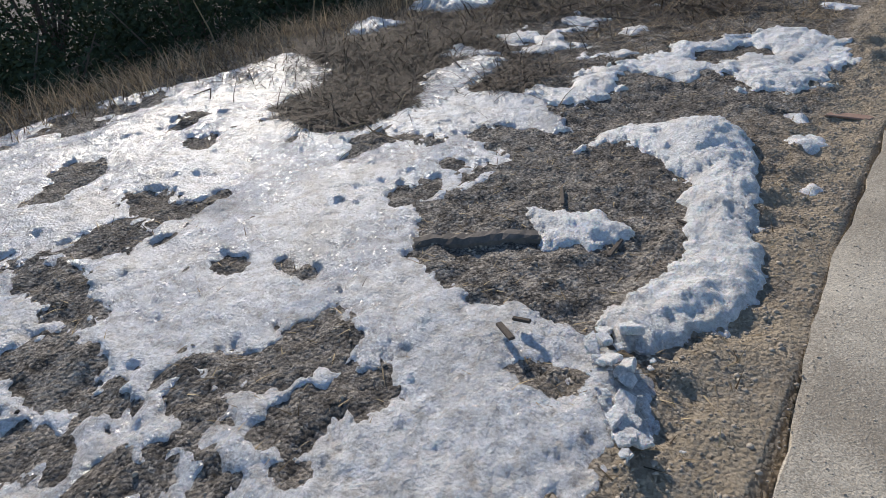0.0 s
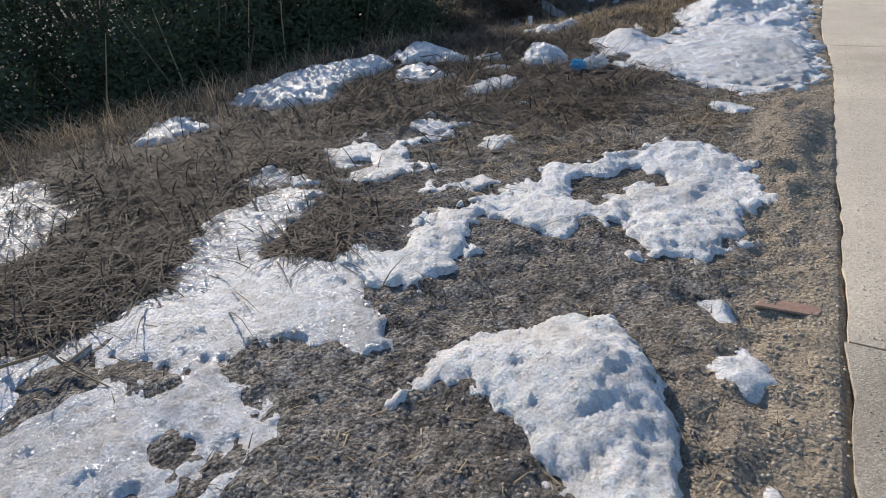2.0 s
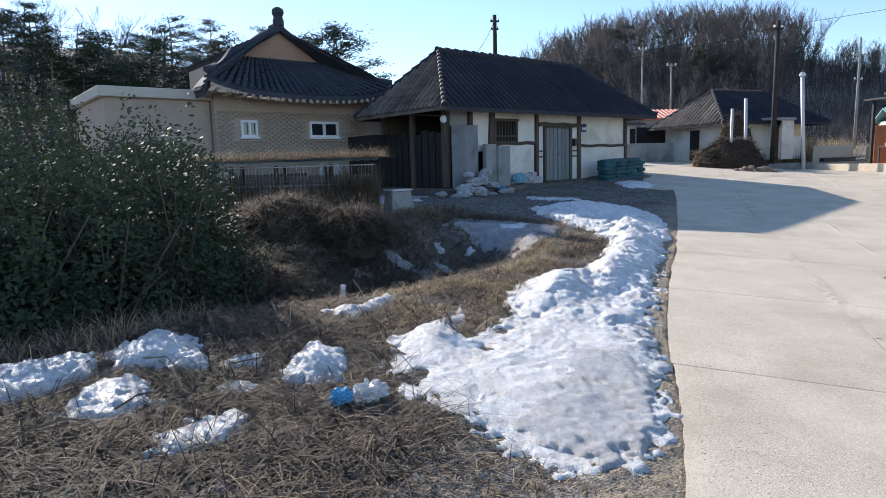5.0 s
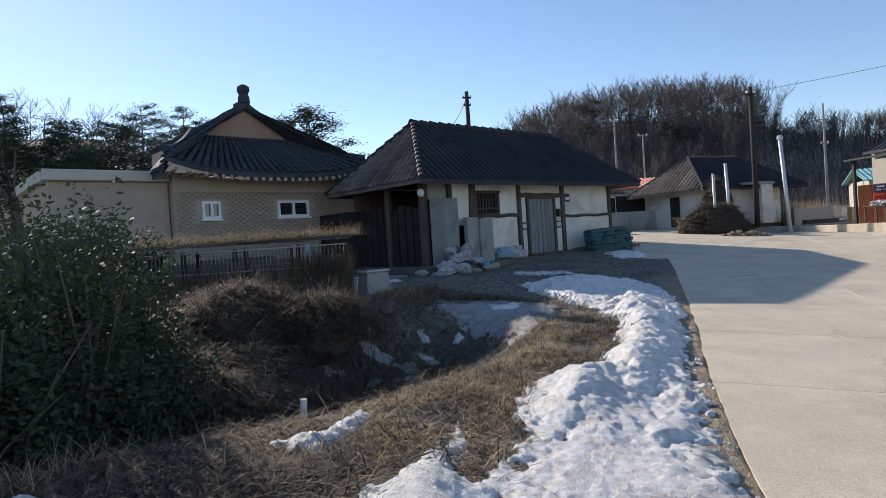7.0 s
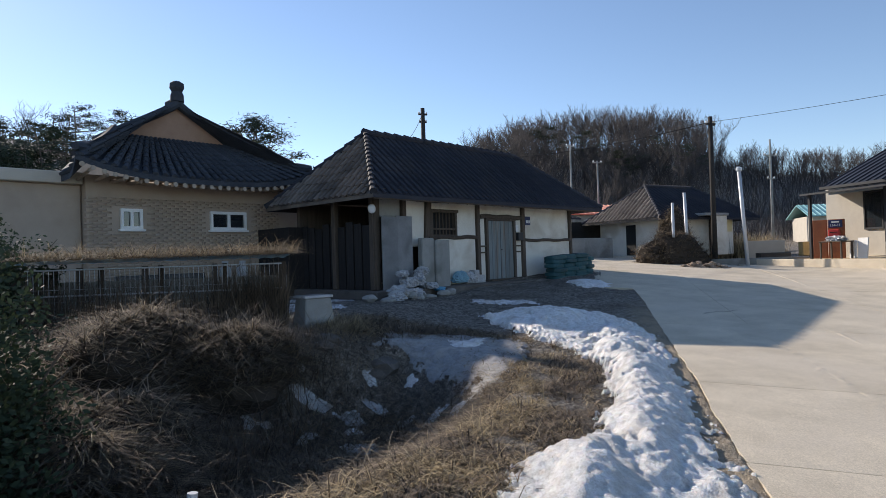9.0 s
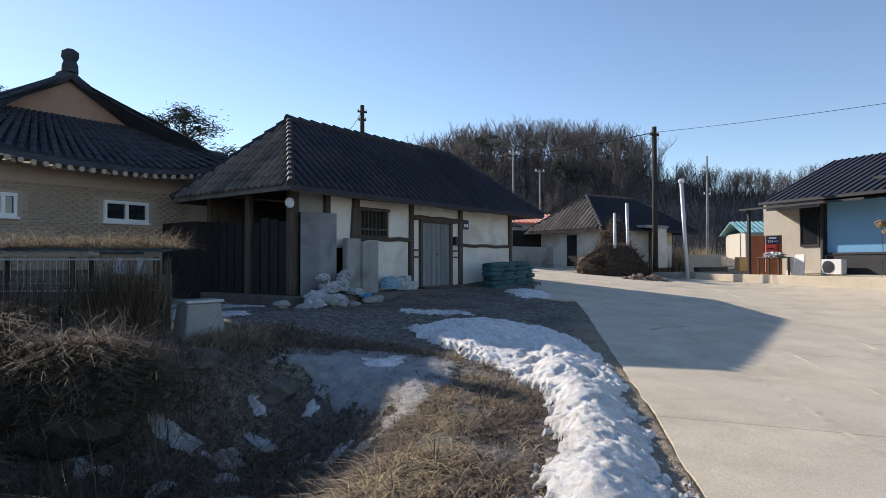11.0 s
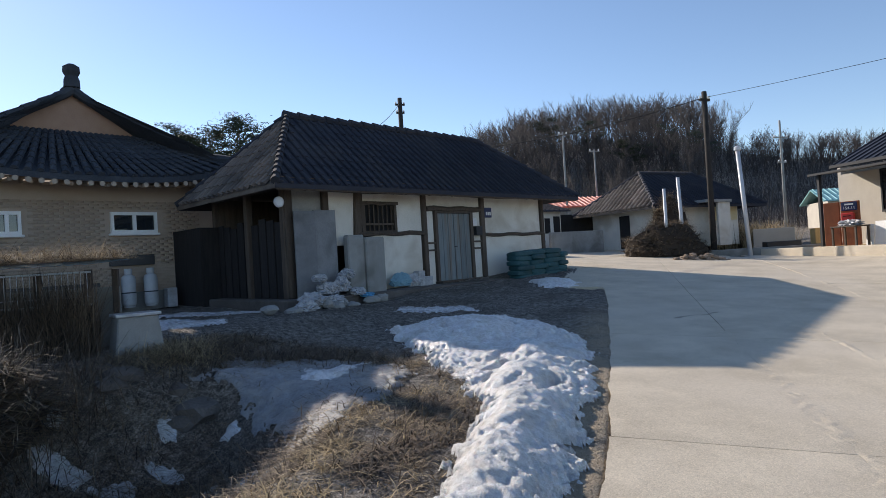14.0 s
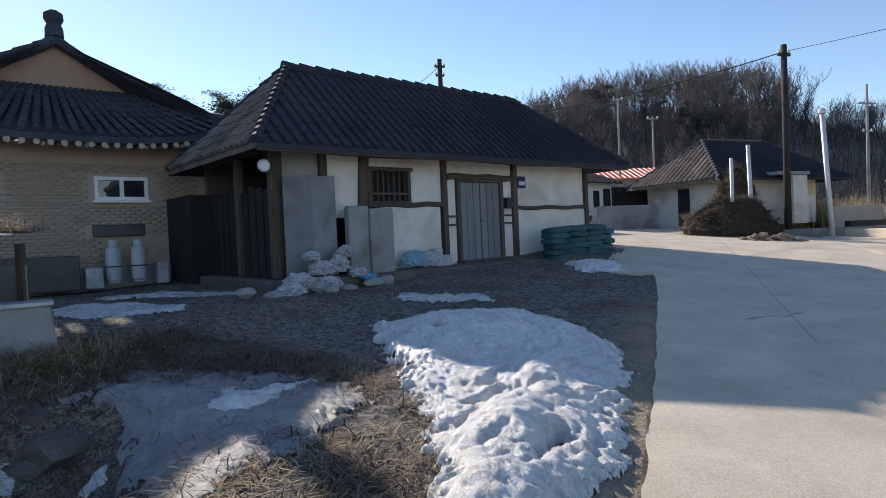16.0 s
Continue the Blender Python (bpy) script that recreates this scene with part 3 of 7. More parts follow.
def snow_patch(outline, thick, mat_, label, seed, ragged=0.10, holes=(), step=0.026, lumps=0.04, rim=0.12, pits=0.0, mounds=(), thin_to=None, sit=0.032, name="snow_patch"):
    P = np.array(outline)
    lo, hi = P.min(0) - 0.25, P.max(0) + 0.25
    ss, vs = np.arange(lo[0], hi[0], step), np.arange(lo[1], hi[1], step)
    S, V = np.meshgrid(ss, vs, indexing="ij")
    d = inside_distance(S, V, outline)
    for hs, hv, ra, rb in holes:
        q = np.hypot((S - hs) / (0.78 * ra), (V - hv) / (0.78 * rb))
        warp = 0.55 * (fbm(S * 7, V * 7, seed + 31, 3) - 0.5) * 2 + 0.5 * (fbm(S * 22, V * 22, seed + 32, 3) - 0.5) * 2
        d = np.minimum(d, (q - 1 + warp) * min(ra, rb))
    d = d + ragged * 2.2 * (fbm(S * 3.2, V * 3.2, seed) - 0.5) + ragged * 2.4 * (fbm(S * 13, V * 13, seed + 5, 4) - 0.5)
    if pits:
        f = fbm(S * 1.9, V * 2.6, seed + 9)
        d = np.minimum(d, (f - pits) * 0.8)
    X, Y = S * RD[0] + V * RN[0], S * RD[1] + V * RN[1]
    prof = ease((d + 0.45 * rim) / rim)
    inner = 0.3 + 0.7 * ease(d / 0.28)
    wx, wy = 0.5 * fbm(S * 1.3, V * 1.3, seed + 14, 2), 0.5 * fbm(S * 1.3, V * 1.3, seed + 15, 2)
    wx, wy = wx + 0.16 * fbm(S * 6.3, V * 6.3, seed + 16, 3), wy + 0.16 * fbm(S * 6.3, V * 6.3, seed + 17, 3)
    crest = 0.3 + 1.6 * (fbm((S + wx) * 3.4, (V + wy) * 3.4, seed + 3, 6) - 0.5)
    body = thick * (0.55 + 0.9 * fbm(S * 1.7, V * 1.7, seed + 2)) * inner + lumps * inner * (0.75 * crest + 0.7 * (fbm((S + wx) * 10, (V + wy) * 10, seed + 6, 5) - 0.45)) + (0.3 * lumps + 0.009) * (fbm(S * 24, V * 24, seed + 4, 4) - 0.5)
    body = body + inner * (0.35 * lumps + 0.002) * (0.6 - 2.6 * np.abs(fbm((S + wx) * 12, (V + wy) * 12, seed + 18, 4) - 0.5)) + 0.010 * (fbm(S * 52, V * 52, seed + 19, 2) - 0.5)
    if thin_to is not None:
        body = body * np.interp(S, [thin_to - 4, thin_to], [0.18, 1.0])
    for ms, mv, rs, rv, h in mounds:
        body = body + h * np.exp(-((S - ms) / rs) ** 2 - ((V - mv) / rv) ** 2)
    Z = ground_z(X, Y, True, 0.55) - 0.024 + prof * (sit + np.maximum(body, 0.008))
    keep = d > -0.5 * rim
    cell = keep[:-1, :-1] & keep[1:, :-1] & keep[1:, 1:] & keep[:-1, 1:]
    nv = len(vs)
    i, j = np.nonzero(cell)
    a = i * nv + j
    faces = np.stack([a, a + nv, a + nv + 1, a + 1], 1)
    used, inv = np.unique(faces, return_inverse=True)
    verts = np.stack([X, Y, Z], -1).reshape(-1, 3)[used]
    me = raw_mesh(name, verts, inv.reshape(-1, 4), mat_, True)
    return tagged(new(name, me), label, "snow", "snow patches on the verge")


SHEET = [(-0.6, 2.4), (0.1, 3.4), (0.9, 5.6), (1.84, 5.55), (2.6, 5.7), (3.35, 5.4), (4.4, 5.0), (4.2, 4.1), (3.74, 3.9), (3.22, 3.8), (3.07, 3.2), (3.25, 2.9), (3.76, 2.86),
         (4.47, 3.3), (4.9, 3.1), (5.0, 2.8), (4.25, 2.7), (4.35, 2.15), (3.85, 1.6), (3.7, 2.0), (3.5, 2.15), (3.3, 1.68), (2.86, 1.66), (2.57, 1.79), (2.25, 1.52), (2.05, 1.19), (2.17, 0.87),
         (2.13, 0.72), (2.17, 0.54), (2.1, 0.39), (1.87, 0.27), (1.68, 0.35), (1.4, 0.27), (0.2, 0.5), (-0.6, 1.2)]
HOLES = [(1.83, 3.14, 0.14, 0.32), (1.55, 2.97, 0.09, 0.16), (2.54, 3.65, 0.14, 0.2), (1.14, 2.75, 0.12, 0.42), (0.88, 2.2, 0.16, 0.28), (1.52, 1.47, 0.2, 0.17), (1.48, 1.12, 0.11, 0.12), (1.3, 1.6, 0.1, 0.13),
         (1.25, 1.2, 0.15, 0.15), (1.12, 1.58, 0.08, 0.13), (0.92, 1.85, 0.12, 0.16), (0.68, 1.9, 0.1, 0.2), (0.87, 1.42, 0.09, 0.1), (0.95, 1.25, 0.08, 0.09), (1.12, 1.06, 0.07, 0.07),
         (3.29, 2.41, 0.05, 0.13), (3.08, 1.94, 0.05, 0.11), (1.86, 1.82, 0.06, 0.13), (1.68, 2.2, 0.06, 0.07), (1.87, 0.67, 0.07, 0.12)]
snow_patch(SHEET, 0.016, ICE, "wide thawing sheet of glazed ice and snow on the verge", 21, 0.07, HOLES, 0.0145, 0.012, 0.15, pits=0.315, sit=0.029)
RING = [(3.49, 1.46), (3.93, 1.47), (4.19, 1.24), (4.42, 0.87), (3.85, 0.49), (3.2, 0.33), (2.8, 0.2), (2.42, 0.28), (2.13, 0.38), (2.15, 0.56), (2.31, 0.65), (2.48, 0.59), (2.65, 0.51), (3.04, 0.63), (3.43, 0.74), (3.64, 0.92), (3.78, 1.25)]
snow_patch(RING, 0.05, DIRTY_SNOW, "curved ridge of crusted snow around bare earth", 33, 0.06, (), 0.0145, 0.026, 0.08, mounds=[(4.0, 0.8, 0.25, 0.25, 0.06)])
snow_patch([(2.83, 1.33), (2.91, 1.14), (3.01, 0.96), (2.87, 0.81), (2.63, 0.89), (2.58, 1.08)], 0.03, SNOW, "small ragged patch of old snow on bare earth", 35, 0.07, (), 0.0145, 0.025, 0.12)
MIDDLE = [(4.63, 2.25), (4.95, 2.15), (5.16, 1.95), (5.67, 1.8), (5.95, 1.66), (6.22, 1.28), (6.6, 1.11), (6.59, 0.79), (6.17, 0.45), (5.86, 0.35), (5.48, 0.43), (5.24, 0.42), (4.95, 0.55), (4.91, 0.92), (5.15, 1.02), (5.15, 1.2), (5.02, 1.31),
          (5.0, 1.74), (4.66, 1.62), (4.4, 1.7), (4.2, 1.67), (4.15, 1.95), (4.3, 2.25)]
snow_patch(MIDDLE, 0.028, DIRTY_SNOW, "broad patch of crusted snow crossing the verge", 41, 0.10, [(5.5, 1.3, 0.12, 0.13)], 0.016, 0.018, 0.11, pits=0.36, mounds=[(6.3, 0.85, 0.2, 0.3, 0.035)])
SMALL = [
        ([(5.53, 3.27), (6.12, 3.35), (6.54, 3.03), (6.52, 2.57), (6.16, 2.7), (5.59, 2.69), (5.79, 2.27), (5.63, 2.23), (5.39, 2.55), (5.19, 2.73), (5.25, 3.03)], 0.03, 0.13),
        ([(4.9, 3.49), (5.2, 3.49), (5.05, 2.94), (4.83, 3.02), (4.8, 3.33)], 0.03, 0.12),
        ([(5.12, 2.71), (5.42, 2.41), (5.59, 2.13), (5.57, 1.9), (5.18, 2.26), (5.01, 2.51)], 0.03, 0.1),
        ([(6.36, 2.42), (6.45, 2.15), (6.1, 2.14), (6.15, 2.35)], 0.04, 0.05),
        ([(7.61, 3.12), (8.05, 2.97), (7.84, 2.69), (7.42, 2.9)], 0.06, 0.08),
        ([(6.4, 5.2), (7.17, 5.45), (7.89, 5.3), (8.5, 4.75), (8.07, 4.3), (7.3, 4.4), (6.67, 4.15), (6.28, 4.47)], 0.10, 0.09),
        ([(5.1, 4.95), (5.7, 5.4), (5.98, 5.28), (5.76, 4.8), (5.33, 4.65)], 0.07, 0.1),
        ([(8.42, 4.6), (9.02, 4.65), (9.1, 4.24), (8.74, 3.75), (8.5, 3.62), (8.3, 4.33)], 0.12, 0.08),
        ([(7.5, 3.95), (8.07, 4.2), (8.2, 3.94), (7.9, 3.4), (7.75, 3.55), (7.48, 3.65)], 0.10, 0.08),
        ([(8.55, 3.6), (8.85, 3.68), (9.05, 3.44), (8.72, 3.28)], 0.06, 0.05),
        ([(8.2, 3.4), (8.52, 3.3), (8.48, 3.02), (8.22, 3.1)], 0.05, 0.05),
        ([(8.62, 3.06), (9.3, 3.2), (9.3, 2.82), (8.75, 2.5), (8.6, 2.68)], 0.14, 0.06),
        ([(7.35, 3.05), (7.86, 3.15), (7.78, 2.8), (7.5, 2.85)], 0.08, 0.08),
        ([(7.18, 2.5), (7.4, 2.38), (7.25, 2.2)], 0.04, 0.05),
        ([(7.6, 0.97), (7.9, 0.92), (7.57, 0.6), (7.45, 0.74)], 0.03, 0.06),
        ([(10.3, 3.7), (10.6, 3.42), (11.2, 3.3), (11.0, 3.12), (10.2, 3.2)], 0.10, 0.05),
        ([(10.25, 2.45), (11.2, 2.4), (10.8, 2.12), (10.25, 2.2)], 0.09, 0.07),
        ([(4.25, 0.48), (4.42, 0.38), (4.25, 0.22), (4.08, 0.33)], 0.03, 0.03),
        ([(3.62, 0.29), (3.78, 0.24), (3.7, 0.17), (3.6, 0.21)], 0.03, 0.02),
        ([(4.7, 0.58), (4.78, 0.48), (4.5, 0.36), (4.55, 0.48)], 0.03, 0.03)]
STRIPS = tuple(p[0] for p in SMALL)
for k, (outline, thick, ragged) in enumerate(SMALL):
    snow_patch(outline, 0.62 * thick, SNOW, "small thawing snow patch among dead grass" if thick < 0.09 else "thick white remnant of snow on dead grass", 50 + 7 * k, ragged * 1.2, (), 0.02, thick * 0.5, 0.10 + thick * 0.3, pits=0.43 if k < 3 else 0.0)
TONGUE = [(8.75, 0.12), (8.35, 0.3), (8.2, 0.45), (8.12, 0.85), (8.3, 1.2), (8.6, 1.5), (8.75, 2.05), (9.7, 2.55), (10.3, 2.35), (10.15, 1.95), (10.9, 1.75), (11.7, 1.98), (12.7, 1.95), (13.4, 1.4), (15.1, 1.15), (16.6, 1.28),
          (18.0, 2.0), (19.3, 2.75), (20.5, 3.7), (21.3, 3.1), (22.2, 2.2), (21.4, 1.2), (20.3, 0.45), (19.3, 0.36), (18.0, 0.32), (15.3, 0.38), (13.7, 0.38), (12.0, 0.32), (10.9, 0.30), (9.8, 0.2)]
snow_patch(TONGUE, 0.075, DIRTY_SNOW, "long bank of lumpy ploughed snow along the road edge", 91, 0.15, (), 0.0215, 0.040, 0.12, pits=0.26, thin_to=12.5,
           mounds=[(12.3, 1.45, 0.8, 0.28, 0.2), (13.5, 1.0, 0.9, 0.25, 0.14), (15.0, 0.85, 1.0, 0.3, 0.14), (16.6, 0.9, 1.0, 0.35, 0.15), (18.3, 1.1, 1.0, 0.4, 0.16), (20.4, 2.2, 1.0, 0.8, 0.22), (9.9, 2.2, 0.3, 0.25, 0.1)])
snow_patch([(8.32, 0.42), (8.22, 0.8), (8.6, 1.15), (9.4, 1.0), (10.4, 0.85), (11.3, 0.6), (11.0, 0.36), (10.0, 0.27), (9.0, 0.2), (8.6, 0.25)], 0.03, WET_ICE, "smooth grey refrozen ice at the foot of the snow bank", 351, 0.10, (), 0.022, 0.014, 0.14, sit=0.05, name="ice_sheet")
for k, (s, v, long, wide) in enumerate([(15.94, 4.42, 0.2, 0.09), (15.88, 4.02, 0.2, 0.07), (15.57, 4.6, 0.2, 0.10), (15.85, 3.52, 0.2, 0.09), (15.71, 3.13, 0.14, 0.08), (15.41, 5.14, 0.26, 0.09), (14.81, 4.23, 0.26, 0.16), (16.25, 4.58, 0.1, 0.12),
                                        (15.27, 4.47, 0.15, 0.12), (16.56, 4.05, 0.12, 0.09), (14.9, 4.9, 0.14, 0.08), (15.6, 5.5, 0.22, 0.09), (14.8, 5.6, 0.2, 0.1), (12.85, 5.3, 0.16, 0.1), (16.2, 5.3, 0.18, 0.08)]):
    ring = []
    for a in np.linspace(0, 5.6, 10):
        p, q = long * math.cos(a) * (1 + 0.25 * math.sin(3 * a + k)), wide * math.sin(a) * (1 + 0.3 * math.cos(2 * a + k))
        ring.append((s - 0.45 * p + 0.89 * q, v + 0.89 * p + 0.45 * q))
    snow_patch(ring, 0.03, SNOW, "small remnant of snow in the shaded ditch", 200 + 5 * k, 0.05, (), 0.022, 0.03, 0.06)
snow_patch([(21.6, 9.9), (22.3, 10.6), (22.9, 9.5), (23.2, 8.0), (22.7, 7.4), (22.2, 8.2)], 0.03, ICE, "thin strip of snow on the yard", 301, 0.12, (), 0.05, 0.03, 0.1)
snow_patch([(20.7, 8.9), (20.9, 8.2), (20.6, 6.8), (20.2, 6.6), (19.6, 7.0), (19.5, 8.0), (19.9, 9.0)], 0.035, ICE, "thin strip of snow on the yard", 303, 0.12, (), 0.04, 0.03, 0.1)
snow_patch([(17.86, 3.97), (17.76, 3.5), (18.38, 3.12), (17.6, 3.08), (17.0, 3.24), (17.22, 3.62)], 0.09, SNOW, "white remnant of snow on the frozen bank", 305, 0.05, (), 0.025, 0.02, 0.08)
snow_patch([(26.4, 1.6), (27.5, 2.2), (28.3, 1.6), (27.6, 0.6), (26.7, 0.6)], 0.06, SNOW, "low heap of grey snow by the stacked sacks", 311, 0.1, (), 0.04, 0.05, 0.12)
snow_patch([(22.4, 4.2), (23.0, 4.3), (23.4, 3.0), (23.0, 2.6), (22.6, 3.2)], 0.015, ICE, "thin icy film on the shaded yard", 321, 0.2, (), 0.04, 0.02, 0.1)
snow_patch([(17.88, 4.95), (18.15, 4.15), (18.5, 3.2), (18.0, 2.4), (17.5, 2.4), (16.6, 2.5), (15.3, 2.45), (16.0, 3.05), (16.65, 3.8), (16.95, 4.1), (17.0, 4.65)], 0.03, GREY_ICE, "sheet of dull grey ice frozen down the ditch bank", 331, 0.2, (), 0.035, 0.03, 0.09, name="ice_slope")


# ---- roofs ----
def rib(bm, a, b, r, courses, lift=0.0):
    """A rounded tile row from a up to b, stepped at each course."""
    a, b = Vector(a), Vector(b)
    d = (b - a).normalized()
    side = d.cross(Vector((0, 0, 1))).normalized()
    up = side.cross(d)
    n = max(1, courses)
    rings = []
    for k in range(n):
        p, q = a.lerp(b, k / n), a.lerp(b, (k + 1) / n)
        for pt, f in ((p, 1.12), (q, 0.92)):
            rings.append([bm.verts.new(pt + side * math.cos(t) * r * f + up * (math.sin(t) * r * f + lift + (0.012 if f > 1 else 0))) for t in (math.pi, math.pi * 0.75, math.pi * 0.5, math.pi * 0.25, 0)])
    for lower, upper in zip(rings, rings[1:]):
        for i in range(4):
            bm.faces.new((lower[i], upper[i], upper[i + 1], lower[i + 1]))
    bm.faces.new(rings[0])
    return bm


def sheet_between(bm, pts, thick):
    """A flat slope with thickness below it."""
    top = [bm.verts.new(p) for p in pts]
    low = [bm.verts.new(Vector(p) - Vector((0, 0, thick))) for p in pts]
    bm.faces.new(top)
    bm.faces.new(low[::-1])
    n = len(pts)
    for i in range(n):
        bm.faces.new((top[i], low[i], low[(i + 1) % n], top[(i + 1) % n]))
    return bm


def hip_roof(parent, u0, u1, w0, w1, ze, ra, rb, wr, zr, mats, spacing=0.24, r=0.07, courses=9, sag=0.0, cap=True):
    """Four slopes over an eave rectangle, with a ridge from ra to rb; mats: front, left, right, back."""
    roof = part("roof", sheet_between(bmesh.new(), [Vector((u0, w0, ze)), Vector((u1, w0, ze)), Vector((rb, wr, zr)), Vector((ra, wr, zr))], 0.10), mats[0], parent)
    part("left_slope", sheet_between(bmesh.new(), [Vector((u0, w1, ze)), Vector((u0, w0, ze)), Vector((ra, wr, zr))], 0.10), mats[1], roof)
    part("right_slope", sheet_between(bmesh.new(), [Vector((u1, w0, ze)), Vector((u1, w1, ze)), Vector((rb, wr, zr))], 0.10), mats[2], roof)
    part("back_slope", sheet_between(bmesh.new(), [Vector((u1, w1, ze)), Vector((u0, w1, ze)), Vector((ra, wr, zr)), Vector((rb, wr, zr))], 0.10), mats[3], roof)

    def rows(a, b, inward, depth, lo, hi, mat_, r):
        # rows climb from the eave a-b; lo and hi are the plan places where the ridge edge starts and ends along it
        a, b = Vector(a), Vector(b)
        length = (b - a).length
        e = (b - a).normalized()
        n = int(length / spacing)
        for k in range(n):
            t = (k + 0.5) * length / n
            f = 1.0
            if t < lo:
                f = t / lo
            if t > hi:
                f = min(f, (length - t) / (length - hi))
            if f < 0.06:
                continue
            foot = a + e * t
            top = foot + Vector(inward) * depth * f + Vector((0, 0, (zr - ze) * f))
            ob = part("roof_roll", rib(bmesh.new(), foot - Vector(inward) * 0.05, top, r, max(2, int(courses * f))), mat_, roof)
    rows((u0, w0, ze), (u1, w0, ze), (0, 1, 0), wr - w0, ra - u0, rb - u0, mats[0], r * 0.6)
    rows((u0, w1, ze), (u0, w0, ze), (1, 0, 0), ra - u0, w1 - wr, w1 - wr, mats[1], r)
    rows((u1, w0, ze), (u1, w1, ze), (-1, 0, 0), u1 - rb, wr - w0, wr - w0, mats[2], r * 0.6)
    if cap:
        def cap_row(a, b, n, rr):
            a, b = Vector(a), Vector(b)
            for k in range(n):
                p, q = a.lerp(b, k / n), a.lerp(b, (k + 1.08) / n)
                part("ridge_tile", tube(bmesh.new(), [p + Vector((0, 0, 0.05)), q + Vector((0, 0, 0.02))], [rr * 1.12, rr * 0.9], 8), mats[0], roof)
        cap_row((ra - 0.1, wr, zr), (rb + 0.1, wr, zr), 18, 0.105)
        cap_row((u0, w0, ze), (ra, wr, zr), 14, 0.085)
        cap_row((u1, w0, ze), (rb, wr, zr), 14, 0.085)
        cap_row((u0, w1, ze), (ra, wr, zr), 10, 0.085)
    return roof


# wood darkened to carry the shade of the farmhouse's open side
SHADE_WOOD = material("shade_dark_wood", (0.012, 0.011, 0.012), (0.036, 0.032, 0.031), 0.9, 2, 40, 0.5, stretch=(6, 6, 0.6), per_piece=0.2)
DARK_STONE = material("stained_shaded_stone", (0.07, 0.062, 0.055), (0.17, 0.15, 0.135), 0.95, 2, 40, 0.6)


# ---- the old plastered farmhouse ----
def build_old_house():
    h = thing("old_farmhouse", Matrix.Translation((H0[0], H0[1], 0)) @ pose(0, 0, 0, 0, 0, HOUSE_TURN), "old white-plastered timber farmhouse with a dark tiled hip roof", "house")
    z0, ze = 1.45, 3.92
    part("plinth", cube(-5.1, 5.35, -0.45, 3.8, 0.5, z0, 0.03), DARK_STONE, h, "low dark stained stone plinth")
    part("front_step", cube(-3.9, 1.9, -0.85, -0.45, 0.6, z0 - 0.01, 0.03), DARK_STONE, h, "worn dark stone front step")
    part("back_wall", cube(-4.7, 5.0, 3.3, 3.45, z0, 4.0), OLD_WOOD, h)
    part("right_wall", cube(4.85, 5.0, 0.15, 3.3, z0, 4.0), PLASTER, h)
    # front wall in bays between the posts
    part("lower_wall", cube(-2.35, -0.62, 0.0, 0.16, z0, 2.82, 0.01), PLASTER, h, "white plaster dado with grime at its foot")
    part("lower_wall", cube(1.98, 5.0, 0.0, 0.16, z0, 2.72, 0.01), PLASTER, h)
    part("upper_wall", cube(-1.5, -0.56, 0.03, 0.15, 2.9, 3.95), PLASTER, h)
    part("upper_wall", cube(-2.62, -1.5, 0.03, 0.15, 3.62, 3.95), PLASTER, h)
    part("upper_wall", cube(-3.6, -2.6, 0.03, 0.15, 2.6, 3.95), PLASTER, h)
    part("upper_wall", cube(-4.7, -3.75, 0.05, 0.15, 3.42, 3.95), CEMENT, h)
    part("over_door", cube(-0.42, 1.85, 0.03, 0.15, 3.58, 3.95), PLASTER, h)
    part("upper_wall", cube(1.98, 4.92, 0.03, 0.15, 2.80, 3.95), PLASTER, h)
    part("door_side", cube(-0.42, -0.12, 0.03, 0.15, z0, 3.46), PLASTER, h)
    part("door_side", cube(1.46, 1.84, 0.03, 0.15, z0, 3.46), PLASTER, h)
    for u, lean, wd in ((-2.85, 0.16, 0.22), (-0.49, 0.0, 0.15), (1.91, 0.0, 0.17), (4.95, -0.02, 0.15), (-3.68, 0.0, 0.16), (-4.68, 0.0, 0.2)):
        bm = cube(-wd / 2, wd / 2, -0.06, 0.12, z0, 3.98, 0.015)
        for v in bm.verts:
            v.co.x += u + lean * (v.co.z - z0) / 2.5
        part("post", bm, OLD_WOOD, h)
    for a, b, zz, hh in ((-2.75, -0.5, 2.86, 0.1), (1.98, 4.95, 2.76, 0.09), (-0.42, 1.84, 3.52, 0.13), (-4.9, 5.1, 3.96, 0.14), (-2.62, -1.5, 3.62, 0.06)):
        bm = bmesh.new()
        n = 8
        pts = [Vector((a + (b - a) * k / n, -0.03, zz + 0.018 * math.sin(k * 1.7 + a))) for k in range(n + 1)]
        tube(bm, pts, hh / 1.7, 6)
        part("beam", bm, OLD_WOOD, h)
    # double door
    frame_ob = part("door_frame", box(box(box(bmesh.new(), -0.1, 0.0, -0.05, 0.14, z0, 3.47, 0.008), 1.34, 1.46, -0.05, 0.14, z0, 3.47, 0.008), -0.1, 1.46, -0.052, 0.142, 3.40, 3.50, 0.008), OLD_WOOD, h)
    for u0, u1 in ((0.0, 0.66), (0.68, 1.34)):
        leaf = part("door_leaf", cube(u0 + 0.004, u1 - 0.004, 0.03, 0.06, z0 + 0.02, 3.40), DOOR_WOOD, h, "faded blue-grey plank door leaf")
        for k in range(3):
            a = u0 + (u1 - u0) * k / 3
            part("plank", cube(a + 0.006, a + (u1 - u0) / 3 - 0.006, 0.0, 0.03, z0 + 0.03 + 0.02 * (k % 2), 3.39, 0.004), DOOR_WOOD, leaf)
